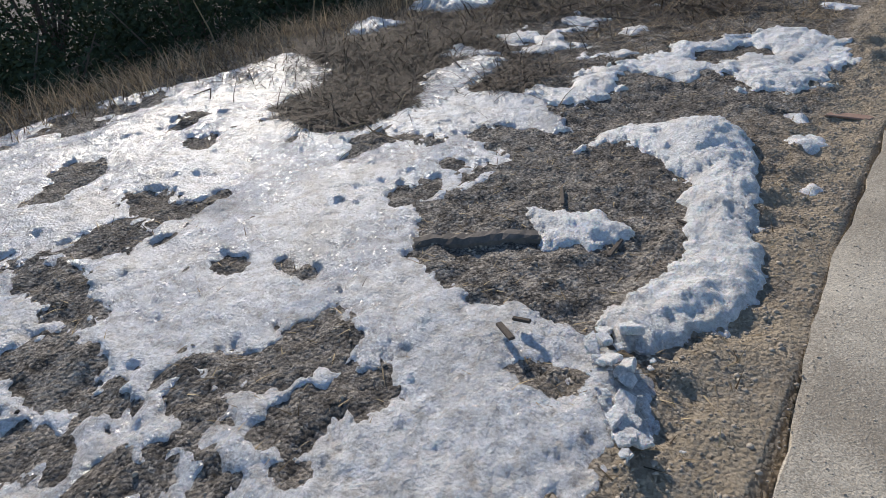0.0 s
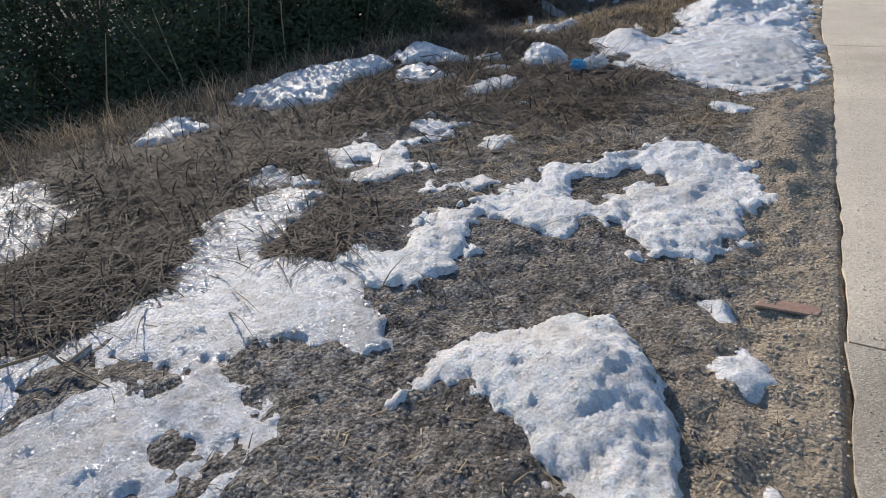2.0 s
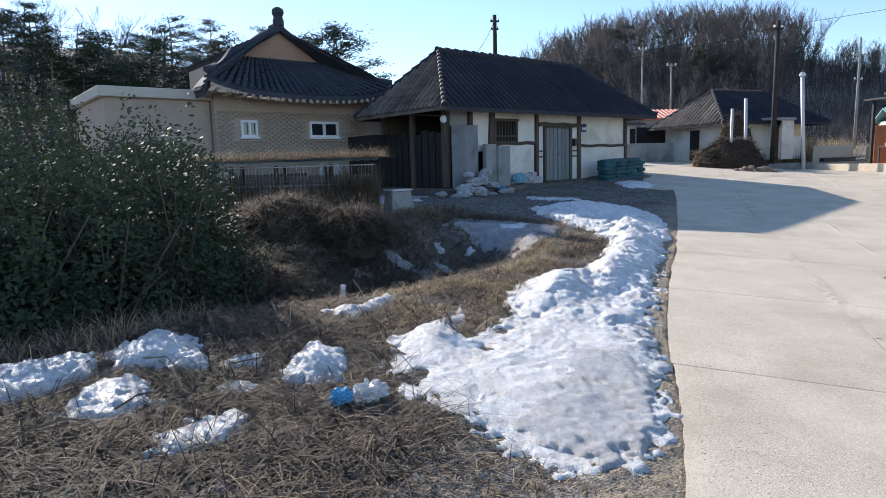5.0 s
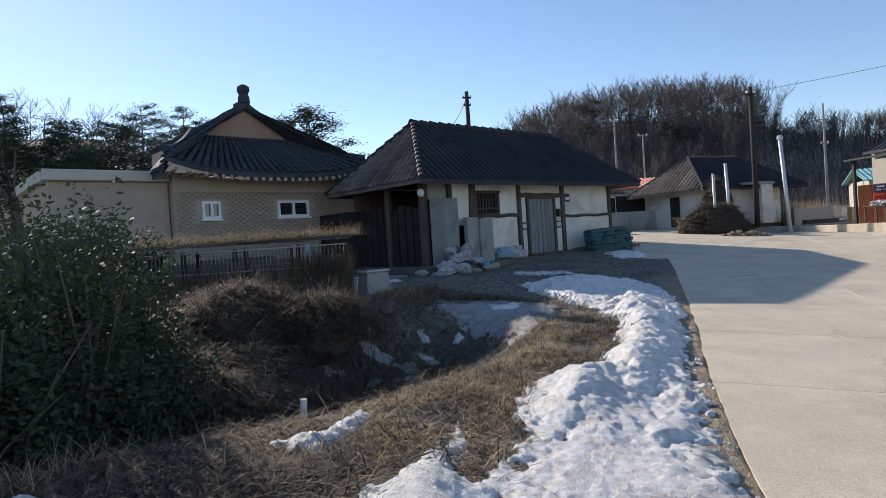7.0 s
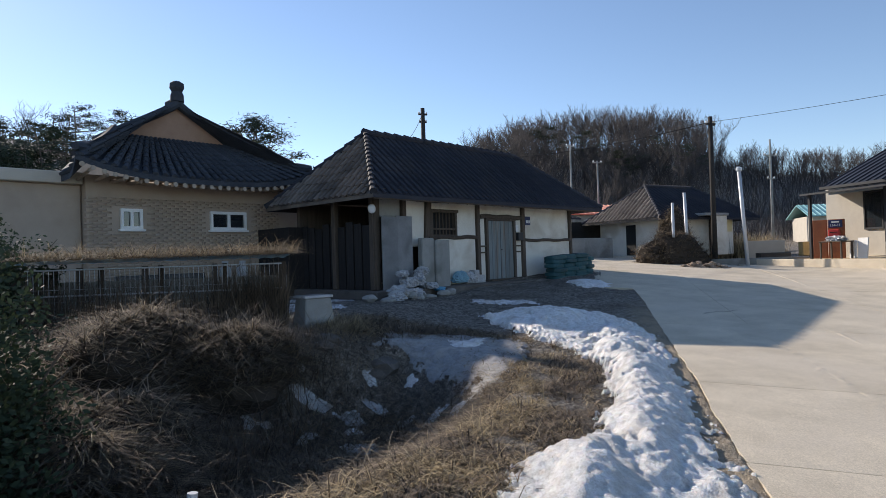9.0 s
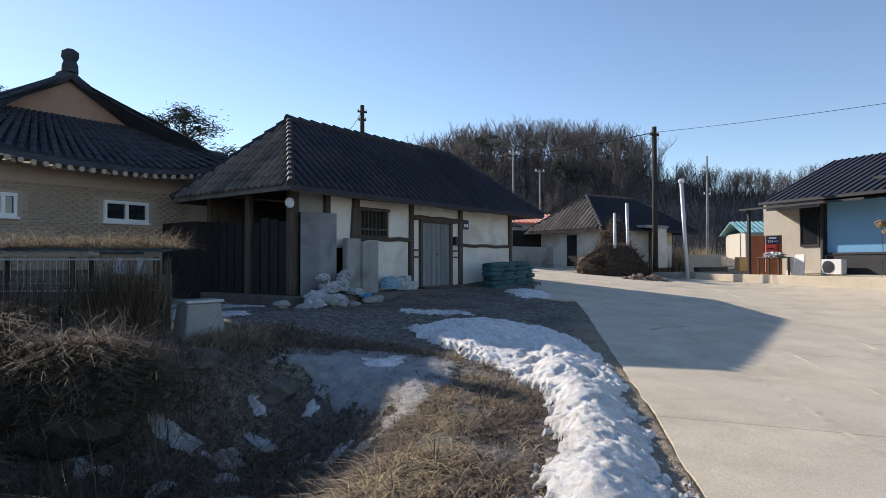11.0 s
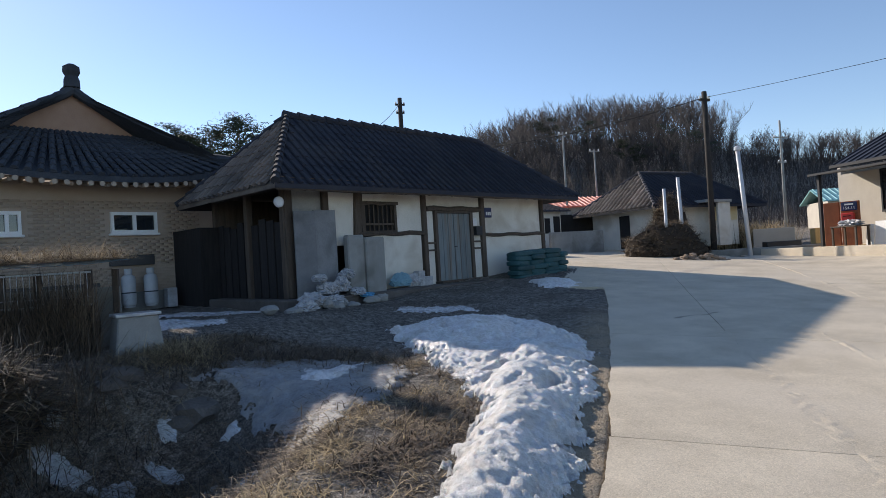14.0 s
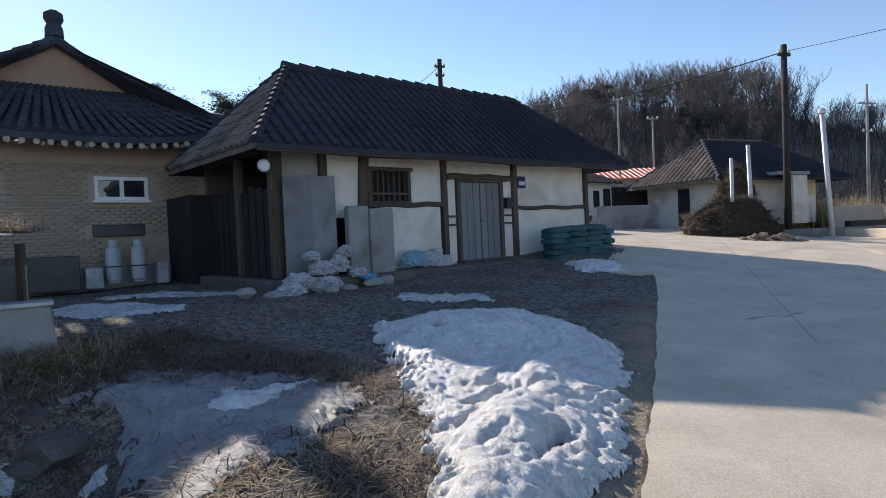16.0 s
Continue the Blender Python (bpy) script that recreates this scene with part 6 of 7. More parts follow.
ob = part("broken_tile", bm, material("terracotta", (0.25, 0.15, 0.11), (0.36, 0.24, 0.18), 0.9, 8, 60, 0.4))
ob.matrix_world = Matrix.Translation(at_sv(4.78, 0.24, 0.0)) @ pose(0, 0, 0, 3, -3, ROAD_TURN + 75)
tagged(ob, "flat reddish broken tile lying on the sand", "tile")
rng = random.Random(77)


def ice_plate(size, thick):
    """An angular broken plate with a rounded upper rim."""
    bm = bmesh.new()
    n = rng.choice((4, 5, 5, 6))
    corners = [(size * rng.uniform(0.7, 1.15) * math.cos(k * math.tau / n + rng.uniform(-0.3, 0.3)), size * 0.8 * rng.uniform(0.6, 1.1) * math.sin(k * math.tau / n + rng.uniform(-0.3, 0.3))) for k in range(n)]
    rings = [[bm.verts.new((x * f, y * f, z + 0.08 * size * noise.noise(Vector((x * 30, y * 30, z))))) for x, y in corners] for f, z in ((0.9, 0), (1.0, thick * 0.3), (1.0, thick * 0.8), (0.9, thick))]
    for p, q in zip(rings, rings[1:]):
        for k in range(n):
            bm.faces.new((p[k], p[(k + 1) % n], q[(k + 1) % n], q[k]))
    bm.faces.new(rings[0][::-1])
    bm.faces.new(rings[-1])
    return bm


for k in range(46):
    f = rng.random()
    s, v = 2.18 - 0.46 * f + rng.gauss(0, 0.05), 0.60 - 0.33 * f + rng.gauss(0, 0.055)
    size = 0.012 + 0.045 * rng.random() ** 1.8 if k > 2 else 0.06
    ob = part("ice_chunk", ice_plate(size, size * rng.uniform(0.3, 0.55)), SNOW)
    ob.matrix_world = Matrix.Translation(at_sv(s, v, 0.015 + rng.uniform(0, 0.03))) @ pose(0, 0, 0, rng.uniform(-25, 25), rng.uniform(-25, 25), rng.uniform(0, 360))
    tagged(ob, "broken angular chunk of old ice at the crust edge", "ice", "broken ice chunks")


def crumpled(size, seed, mat_, name, parent=None, fold=0.35):
    bm = bmesh.new()
    out = bmesh.ops.create_icosphere(bm, subdivisions=4, radius=1.0)
    off = Vector((seed * 2.3, seed, 0))
    for v in out["verts"]:
        n1 = abs(noise.noise(v.co * 2.2 + off)) + 0.6 * abs(noise.noise(v.co * 5 + off))
        v.co *= 1 - fold + fold * 1.6 * n1
        v.co = Vector((v.co.x * size[0], v.co.y * size[1], max(v.co.z, -0.5) * size[2]))
    return part(name, bm, mat_, parent)


bag = thing("plastic_bag", Matrix.Translation(at_sv(8.36, 2.3, 0.05)) @ pose(0, 0, 0, 0, 0, 20), "crumpled blue and clear plastic bag on dead grass", "bag")
crumpled((0.09, 0.075, 0.07), 4, BLUE_FILM, "blue_film", bag)
crumpled((0.16, 0.12, 0.09), 8, CLEAR_FILM, "clear_film", bag).matrix_local = Matrix.Translation((0.2, -0.02, -0.01))
ob = part("marker_pipe", tube(bmesh.new(), [(0, 0, -0.2), (0.01, 0, 0.2), (0.03, 0.01, 0.42)], 0.035, 10), GALV)
ob.matrix_world = Matrix.Translation(at_sv(11.3, 4.0))
tagged(ob, "short white plastic pipe standing in the ditch", "pipe")
for k, (s, v, sx, hh) in enumerate([(8.1, 6.0, 0.25, 1.9), (8.4, 6.3, -0.1, 1.5), (7.6, 6.2, 0.3, 1.6), (9.0, 5.9, 0.15, 1.1), (6.9, 6.3, -0.2, 1.5), (9.6, 5.6, -0.2, 0.8), (10.4, 5.2, 0.2, 0.7), (5.8, 6.4, 0.3, 1.3), (4.6, 6.5, -0.3, 1.1)]):
    ob = part("tall_stalk", tube(bmesh.new(), [(0, 0, -0.1), (sx * 0.4, 0.05, hh * 0.5), (sx, 0.12, hh)], [0.012, 0.009, 0.004], 5), PALE_STRAW)
    ob.matrix_world = Matrix.Translation(at_sv(s, v))
    tagged(ob, "tall dry reed stalk at the ditch edge", "stalk", "tall dry stalks")
rng = random.Random(15)
for k in range(46):
    s, v = rng.uniform(3.0, 10.4), rng.uniform(2.2, 5.6)
    l = rng.uniform(0.3, 0.9)
    a = rng.uniform(0, 6.28)
    pts = [(math.cos(a) * l * t + 0.05 * math.sin(9 * t + k), math.sin(a) * l * t + 0.04 * math.cos(7 * t), 0.03 + 0.05 * math.sin(5 * t + k)) for t in (-0.5, -0.2, 0.1, 0.5)]
    ob = part("fallen_twig", tube(bmesh.new(), pts, [0.008, 0.007, 0.006, 0.003], 5), TWIG if k % 3 else STRAW)
    ob.matrix_world = Matrix.Translation(at_sv(s, v))
    tagged(ob, "thin dry twig lying on the verge", "twig", "fallen twigs")
# stones of the culvert at the head of the ditch
rng = random.Random(4)
for k in range(7):
    s, v = 16.6 + rng.uniform(-0.4, 0.5), 4.9 + rng.uniform(-0.5, 1.0)
    bm = lump(bmesh.new(), (0, 0, 0), (rng.uniform(0.15, 0.32), rng.uniform(0.12, 0.25), rng.uniform(0.1, 0.2)), k, 0.3, 2)
    ob = part("ditch_stone", bm, DARK_STONE)
    ob.matrix_world = Matrix.Translation(at_sv(s, v, -0.09)) @ pose(0, 0, 0, 0, 0, k * 50)
    tagged(ob, "dark field stone in the ditch bank", "stone", "ditch stones")

# ---- things by the old farmhouse ----
HM = Matrix.Translation((H0[0], H0[1], 0)) @ pose(0, 0, 0, 0, 0, HOUSE_TURN)
DIRTY = material("soot_dark_board", (0.15, 0.155, 0.165), (0.26, 0.265, 0.27), 0.85, 2, 40, 0.3, stain=(0.09, 0.09, 0.09), stain_scale=1.4, stain_amount=0.6, per_piece=0.15)
for k, (a, b, z1, w) in enumerate([(-4.66, -4.1, 3.4, -0.2), (-4.12, -3.52, 3.43, -0.16)]):
    bm = cube(a, b, w - 0.02, w + 0.02, 1.45, z1, 0.006)
    ob = part("leaning_board", bm, DIRTY)
    ob.matrix_world = HM
    tagged(ob, "tall grey board leaned against the farmhouse wall", "board", "leaning boards")
for k, (a, b, z1, w) in enumerate([(-3.35, -2.86, 2.92, -0.28), (-2.88, -2.3, 2.86, -0.36)]):
    bm = cube(a, b, w - 0.10, w + 0.10, 1.40, z1, 0.03)
    for v in bm.verts:
        if v.co.z > 2.5:
            v.co.z -= 0.12 * abs((v.co.x - (a + b) / 2) / (b - a)) ** 2 * 4
    ob = part("cement_slab", bm, CEMENT)
    ob.matrix_world = HM
    tagged(ob, "upright worn grey cement slab before the farmhouse", "slab", "cement slabs")
rng = random.Random(21)
for k, (u, w, z, sx, sz) in enumerate([(-4.15, -0.62, 1.62, 0.3, 0.2), (-3.75, -0.6, 1.66, 0.27, 0.24), (-3.55, -0.55, 1.9, 0.25, 0.16), (-4.75, -0.9, 1.42, 0.34, 0.2), (-4.2, -0.9, 1.36, 0.28, 0.16), (-5.05, -1.15, 1.3, 0.3, 0.2), (-3.5, -0.85, 1.5, 0.26, 0.12), (-4.35, -0.62, 1.86, 0.22, 0.12)]):
    ob = crumpled((sx, sx * 0.75, sz), 30 + k, WHITE_BAG, "rubbish_bag", None, 0.3)
    ob.matrix_world = HM @ Matrix.Translation((u, w, z)) @ pose(0, 0, 0, 0, 0, k * 40)
    tagged(ob, "slumped dirty white sack of rubbish at the wall", "bag", "rubbish bags")
ob = crumpled((0.2, 0.15, 0.07), 61, BLUE_FILM, "blue_wrapper")
ob.matrix_world = HM @ Matrix.Translation((-3.35, -1.0, 1.42))
tagged(ob, "crumpled blue wrapper on the rubbish bags", "wrapper")
rng = random.Random(8)
for k in range(16):
    bm = lump(bmesh.new(), (0, 0, 0), (rng.uniform(0.1, 0.28), rng.uniform(0.1, 0.2), rng.uniform(0.07, 0.14)), k + 40, 0.3, 2)
    ob = part("rubble_stone", bm, CEMENT)
    ob.matrix_world = HM @ Matrix.Translation((-5.3 + rng.uniform(-0.9, 2.4), -0.75 + rng.uniform(-0.45, 0.2), 1.22 + rng.uniform(0, 0.12)))
    tagged(ob, "rough grey lump of rubble at the plinth", "rubble", "rubble by the plinth")
for k, (u, sx, z) in enumerate([(-1.65, 0.38, 1.62), (-1.15, 0.3, 1.58)]):
    ob = crumpled((sx, 0.16, 0.24), 71 + k, BLUE_SHEET if k == 0 else WHITE_BAG, "folded_sheet", None, 0.25)
    ob.matrix_world = HM @ Matrix.Translation((u, -0.25, z))
    tagged(ob, "faded folded plastic sheet against the white wall", "sheet", "folded sheets")
for k, (u, wd, hh) in enumerate([(-0.78, 0.3, 0.24), (-1.02, 0.22, 0.4)]):
    ob = part("foam_block", cube(-wd / 2, wd / 2, -0.12, 0.12, 0, hh, 0.015), WHITE_BAG)
    ob.matrix_world = HM @ Matrix.Translation((u, -0.26, 1.45))
    tagged(ob, "small grubby white foam block by the wall", "block", "foam blocks")


def sack_mesh():
    bm = bmesh.new()
    bmesh.ops.create_cube(bm, size=1.0)
    bmesh.ops.subdivide_edges(bm, edges=bm.edges[:], cuts=5, use_grid_fill=True)
    for v in bm.verts:
        x, y, z = v.co * 2
        f = (1 - 0.12 * x ** 4) * (1 - 0.12 * y ** 4)
        puff = (1 - abs(x) ** 4 * 0.3) * (1 - abs(y) ** 4 * 0.28)
        v.co = Vector((x * 0.38 * (1 - 0.10 * y * y), y * 0.24 * (1 - 0.14 * x * x), z * 0.088 * puff + 0.02 * noise.noise(Vector((x * 3, y * 3, z))) + 0.008 * noise.noise(Vector((x * 9, y * 7, z * 3)))))
    return as_mesh("sack_body", bm, TEAL_SACK)


SACK = sack_mesh()
for q in SACK.polygons:
    q.use_smooth = True
rng = random.Random(3)
for col, (u, n) in enumerate([(2.35, 8), (3.05, 8), (3.75, 8), (4.3, 7)]):
    for k in range(n):
        t = new("sand_sack", SACK)
        t.matrix_world = HM @ Matrix.Translation((u + rng.uniform(-0.05, 0.05), -1.0 + rng.uniform(-0.04, 0.04) + (0.15 if col == 3 else 0), 1.16 + 0.02 * col + 0.138 * k)) @ pose(0, 0, 0, rng.uniform(-3, 3), rng.uniform(-3, 3), rng.uniform(-12, 12) + (90 if col == 3 else 0))
        tagged(t, "filled teal woven sack in a stack before the farmhouse", "sack", "stacked teal sacks")


# ---- things by the brick house ----
def gas_cylinder(u, w):
    t = thing("gas_cylinder", HM @ Matrix.Translation((u, w, 1.38)), "grey painted gas cylinder against the brick wall", "cylinder", "gas cylinders")
    part("body", lathe(bmesh.new(), [(0.13, 0.03), (0.16, 0.08), (0.165, 0.12), (0.165, 0.70), (0.15, 0.78), (0.09, 0.83), (0.05, 0.85)], 18), CYLINDER_GREY, t, smooth=True)
    part("foot_ring", lathe(bmesh.new(), [(0.13, 0), (0.135, 0.05)], 18), CYLINDER_GREY, t)
    part("collar", lathe(bmesh.new(), [(0.09, 0.84), (0.095, 0.97), (0.085, 0.98)], 14), CYLINDER_GREY, t)
    part("band", lathe(bmesh.new(), [(0.168, 0.36), (0.168, 0.39)], 18), DARK_METAL, t)
    part("valve", lathe(bmesh.new(), [(0.03, 0.85), (0.03, 0.93), (0.045, 0.94), (0.045, 0.96)], 8), RUST, t)


gas_cylinder(-6.6, 4.55)
gas_cylinder(-6.08, 4.5)
for k, (a, b, w, z1, mat_, lab) in enumerate([(-7.2, -6.85, 4.5, 1.75, WHITE_BAG, "low pale block beside the gas cylinders"), (-5.7, -5.45, 4.55, 1.8, WHITE_BAG, "low pale block beside the gas cylinders"), (-9.6, -7.3, 4.5, 2.05, DARK_METAL, "dark sheet screen along the brick wall")]):
    ob = part("storage_box", cube(a, b, w - 0.15, w + 0.15, 1.3, z1, 0.015), mat_)
    ob.matrix_world = HM
    tagged(ob, lab, "box")
ob = part("wall_vent", cube(-6.9, -5.8, 4.9, 4.99, 2.45, 2.72, 0.01), DARK_METAL, BRICK_HOUSE)


def kennel():
    p = Vector((4.4, 18.0, 0))
    q = Vector((3.4, 18.2, 0))
    turn = math.degrees(math.atan2(q.y - p.y, q.x - p.x))
    t = thing("dog_pen", Matrix.Translation((p.x, p.y, 1.05)) @ pose(0, 0, 0, 0, 0, turn), "vine-covered wire animal pen with a blue sheet roof", "pen")
    L, Dp, Hh = 4.0, 0.9, 1.25
    # x runs away from its lit end; the front faces the ditch (positive y here)
    for x in (0.05, 1.1, 2.2, 3.2, L - 0.05):
        part("post", cube(x - 0.04, x + 0.04, -0.04, 0.04, -0.3, Hh, 0.006), OLD_WOOD, t)
        part("post", cube(x - 0.04, x + 0.04, -Dp - 0.04, -Dp + 0.04, -0.3, Hh, 0.006), OLD_WOOD, t)
    for zz in (0.1, 0.45, 0.8, Hh - 0.03):
        part("rail", tube(bmesh.new(), [(0, 0.05, zz), (L, 0.05, zz)], 0.014, 5), GALV, t)
    bm = bmesh.new()
    for k in range(52):
        x = 0.05 + k * (L - 0.1) / 51
        tube(bm, [(x, 0.045, 0.0), (x, 0.045, Hh - 0.04)], 0.005, 4, False)
    for k in range(10):
        tube(bm, [(0.0, 0.045, 0.1 * k), (L, 0.045, 0.1 * k)], 0.004, 4, False)
    tagged(part("wire_mesh", bm, GALV, t), kind="stuff")
    part("back_panel", cube(0, L, -Dp - 0.02, -Dp, -0.2, Hh - 0.25), CEMENT, t)
    part("side_panel", cube(L - 0.03, L, -Dp, 0, -0.2, Hh - 0.1), OLD_WOOD, t)
    bm = bmesh.new()
    n = 44
    rows = [[bm.verts.new((-0.06 + (L + 0.3) * k / n, y, Hh + 0.06 + 0.10 * (0.3 - y) / 2 + 0.018 * (k % 2))) for y in (0.35, -Dp - 0.3)] for k in range(n + 1)]
    for a, b in zip(rows, rows[1:]):
        bm.faces.new((a[0], b[0], b[1], a[1]))
    bmesh.ops.solidify(bm, geom=bm.faces[:], thickness=0.012)
    part("roof_sheet", bm, BLUE_SHEET, t, "blue corrugated sheet under dead vines")
    rr = np.random.default_rng(6)
    n = 6500
    P = np.stack([rr.uniform(-0.2, L + 0.2, n), rr.uniform(-Dp - 0.2, 0.4, n), np.full(n, Hh + 0.14)], 1)
    V, F = blades(P, 0.5, 0.010, 1.15, 7, 0.75)
    o = new("dead_vines", raw_mesh("dead_vines", V, F, STRAW))
    o.parent = t
    tagged(o, "dry vines matted over the roof", kind="stuff")
    n = 6500
    P = np.stack([np.where(rr.uniform(0, 1, n) < 0.45, np.abs(rr.normal(0.3, 0.45, n)), rr.uniform(-0.1, L, n)), rr.uniform(0.05, 0.25, n), rr.uniform(-0.15, 0.55, n)], 1)
    V, F = blades(P, 0.75, 0.009, 0.25, 8, 0.3)
    o = new("hanging_vines", raw_mesh("hanging_vines", V, F, DARK_STRAW))
    o.parent = t
    tagged(o, "dry vines hanging down the wire", kind="stuff")


kennel()
p = at_sv(17.5, 6.05)
ob = thing("storage_tub", Matrix.Translation((p.x, p.y, p.z - 0.02)) @ pose(0, 0, 0, 0, 0, 20) @ Matrix.Scale(0.6, 4), "weathered beige tub with a pale lid beside the pen", "tub")
bm = cube(-0.45, 0.45, -0.35, 0.35, 0, 0.85, 0.03)
for v in bm.verts:
    f = 1.1 - 0.22 * v.co.z / 0.85
    v.co.x *= f
    v.co.y *= f
part("body", bm, CEMENT, ob)
part("lid", cube(-0.45, 0.45, -0.36, 0.36, 0.85, 0.92, 0.015), CLEAR_FILM, ob)


# ---- beyond the road: shed heap, stones, outbuildings ----
def vine_heap(x, y, rx, ry, hz, seed):
    z = ray_ground(x, y)
    t = thing("vine_heap", Matrix.Translation((x, y, z)), "mound of tangled brown dead vines", "mound", "vine mounds")
    bm = lump(bmesh.new(), (0, 0, 0), (rx, ry, hz), seed, 0.25, 4)
    verts = np.array([v.co[:] for v in bm.verts])
    part("core", bm, DARK_STRAW, t)
    rr = np.random.default_rng(seed)
    P = verts[verts[:, 2] > -0.1]
    P = P[rr.integers(0, len(P), 5200)] * rr.uniform(0.97, 1.05, (5200, 1))
    V, F = blades(P, 0.55, 0.014, 1.3, seed, 0.6)
    o = new("dead_vines", raw_mesh("dead_vines", V, F, DARK_STRAW))
    o.parent = t
    tagged(o, "drooping brown vine stems", kind="stuff")
    V, F = blades(P[:3600] * 1.02, 0.5, 0.012, 1.35, seed + 1, 0.6)
    o = new("pale_vines", raw_mesh("pale_vines", V, F, STRAW))
    o.parent = t
    tagged(o, "pale vine stems", kind="stuff")


vine_heap(23.3, 29.9, 1.75, 1.2, 1.45, 3)
vine_heap(25.1, 31.9, 1.1, 0.8, 2.5, 5)
for k, (s, v, rx, hz) in enumerate([(13.2, 6.4, 0.9, 0.95), (14.6, 7.3, 1.0, 0.9), (13.0, 7.9, 1.1, 1.3), (15.1, 6.0, 0.7, 0.55), (12.5, 5.9, 0.6, 0.7)]):
    q = at_sv(s, v)
    vine_heap(q.x, q.y, rx, rx * 0.9, hz, 20 + k)
rng = random.Random(12)
for k in range(60):
    a, r = rng.uniform(0, 6.28), rng.uniform(0, 1) ** 0.6
    x, y = 22.3 + 1.0 * r * math.cos(a) * 0.85, 27.0 - 1.0 * r * math.cos(a) * 0.5 + 0.35 * r * math.sin(a)
    bm = lump(bmesh.new(), (0, 0, 0), (rng.uniform(0.09, 0.17), rng.uniform(0.08, 0.13), rng.uniform(0.05, 0.09)), k, 0.3, 1)
    ob = part("pile_stone", bm, STONE)
    ob.matrix_world = Matrix.Translation((x, y, ray_ground(x, y) + 0.14 + 0.36 * (1 - r) * rng.uniform(0.2, 1))) @ pose(0, 0, 0, rng.uniform(-20, 20), 0, k * 33)
    tagged(ob, "reddish field stone in a low pile by the road", "stone", "roadside stone pile")


def shed(name, x, y, turn, wx, wy, hz, roof_mat, wall_mat, label, rise=0.6, base=None, over=0.4):
    z = ray_ground(x, y) if base is None else base
    t = thing(name, Matrix.Translation((x, y, z)) @ pose(0, 0, 0, 0, 0, turn), label, "shed")
    for a, b, c, d in ((0, wx, 0, 0.15), (0, wx, wy - 0.15, wy), (0, 0.15, 0.15, wy - 0.15), (wx - 0.15, wx, 0.15, wy - 0.15)):
        part("wall", cube(a, b, c, d, -0.3, hz), wall_mat, t)
    roof = part("roof", sheet_between(bmesh.new(), [Vector((-over, -over, hz)), Vector((wx + over, -over, hz)), Vector((wx + over, wy / 2, hz + rise)), Vector((-over, wy / 2, hz + rise))], 0.08), roof_mat, t)
    part("back_slope", sheet_between(bmesh.new(), [Vector((wx + over, wy + over, hz)), Vector((-over, wy + over, hz)), Vector((-over, wy / 2, hz + rise)), Vector((wx + over, wy / 2, hz + rise))], 0.08), roof_mat, roof)
    n = int((wx + 2 * over) / 0.35)
    for k in range(n):
        x0 = -over + (k + 0.5) * (wx + 2 * over) / n
        part("roof_rib", tube(bmesh.new(), [(x0, -over, hz + 0.02), (x0, wy / 2, hz + rise + 0.02)], 0.04, 5), roof_mat, roof)
    return t


outb = shed("outbuilding", 19.6, 36.6, 20, 3.6, 3, 2.3, TILE_DARK, PLASTER, "small whitewashed outbuilding behind the farmhouse", 0.6, 1.95)
part("window", cube(2.3, 2.7, -0.03, 0.0, 1.1, 1.9), BLACK, outb)
part("door", cube(3.0, 3.5, -0.03, 0.0, 0.3, 2.0), BLACK, outb)
shed("red_roofed_shed", 27.2, 46.5, -8, 6.0, 3.5, 2.9, RED_ROOF, CEMENT, "grey shed with a bright red ribbed roof", 0.8, 2.2)
shed("turquoise_roofed_shed", 46.6, 41.0, -35, 6.0, 5, 2.6, TEAL_ROOF, BEIGE, "low shed with a turquoise metal roof", 1.0, 1.9)
ob = part("garden_wall", cube(0, 3.2, 0, 0.2, -0.3, 1.15, 0.02), CEMENT)
ob.matrix_world = Matrix.Translation((20.3, 34.2, 1.85)) @ pose(0, 0, 0, 0, 0, 8)
tagged(ob, "low grey cement garden wall before the outbuilding", "wall")
# solid black sheet in place of the carport's shaded opening
ob = part("shade_wall", cube(0, 3.5, 0, 0.2, -0.3, 2.2), BLACK)
ob.matrix_world = Matrix.Translation((23.0, 39.0, 1.9))
tagged(ob, "black panel standing for the shade in an open carport between the houses", "carport")
ob = part("low_wall", cube(0, 7.5, 0, 0.25, -0.3, 0.42, 0.02), CEMENT)
ob.matrix_world = Matrix.Translation((23.6, 29.2, ray_ground(25, 28.5))) @ pose(0, 0, 0, 0, 0, -18)
tagged(ob, "low grey concrete kerb wall beside the road", "wall")
for k, (x, y, l, wd, hh, turn, mat_, lab) in enumerate([(30.8, 31.0, 1.5, 0.7, 0.5, -30, DARK_METAL, "dark rectangular planter box behind the kerb wall"), (29.0, 30.2, 1.3, 0.5, 0.28, -25, OLD_WOOD, "stack of weathered boards behind the kerb wall"), (32.0, 32.5, 1.9, 0.08, 1.1, -35, BEIGE, "pale upright panel behind the kerb wall"), (28.2, 29.6, 1.1, 0.6, 0.3, -20, RUST, "low rusty metal tray behind the kerb wall"), (33.2, 30.6, 1.2, 0.6, 0.75, -30, FRESH_WOOD, "small stack of yellow timber on a bench")]):
    ob = part("yard_box", cube(-l / 2, l / 2, -wd / 2, wd / 2, 0, hh, 0.02), mat_)
    ob.matrix_world = Matrix.Translation((x, y, ray_ground(x, y))) @ pose(0, 0, 0, 0, 0, turn)
    tagged(ob, lab, "yard clutter")
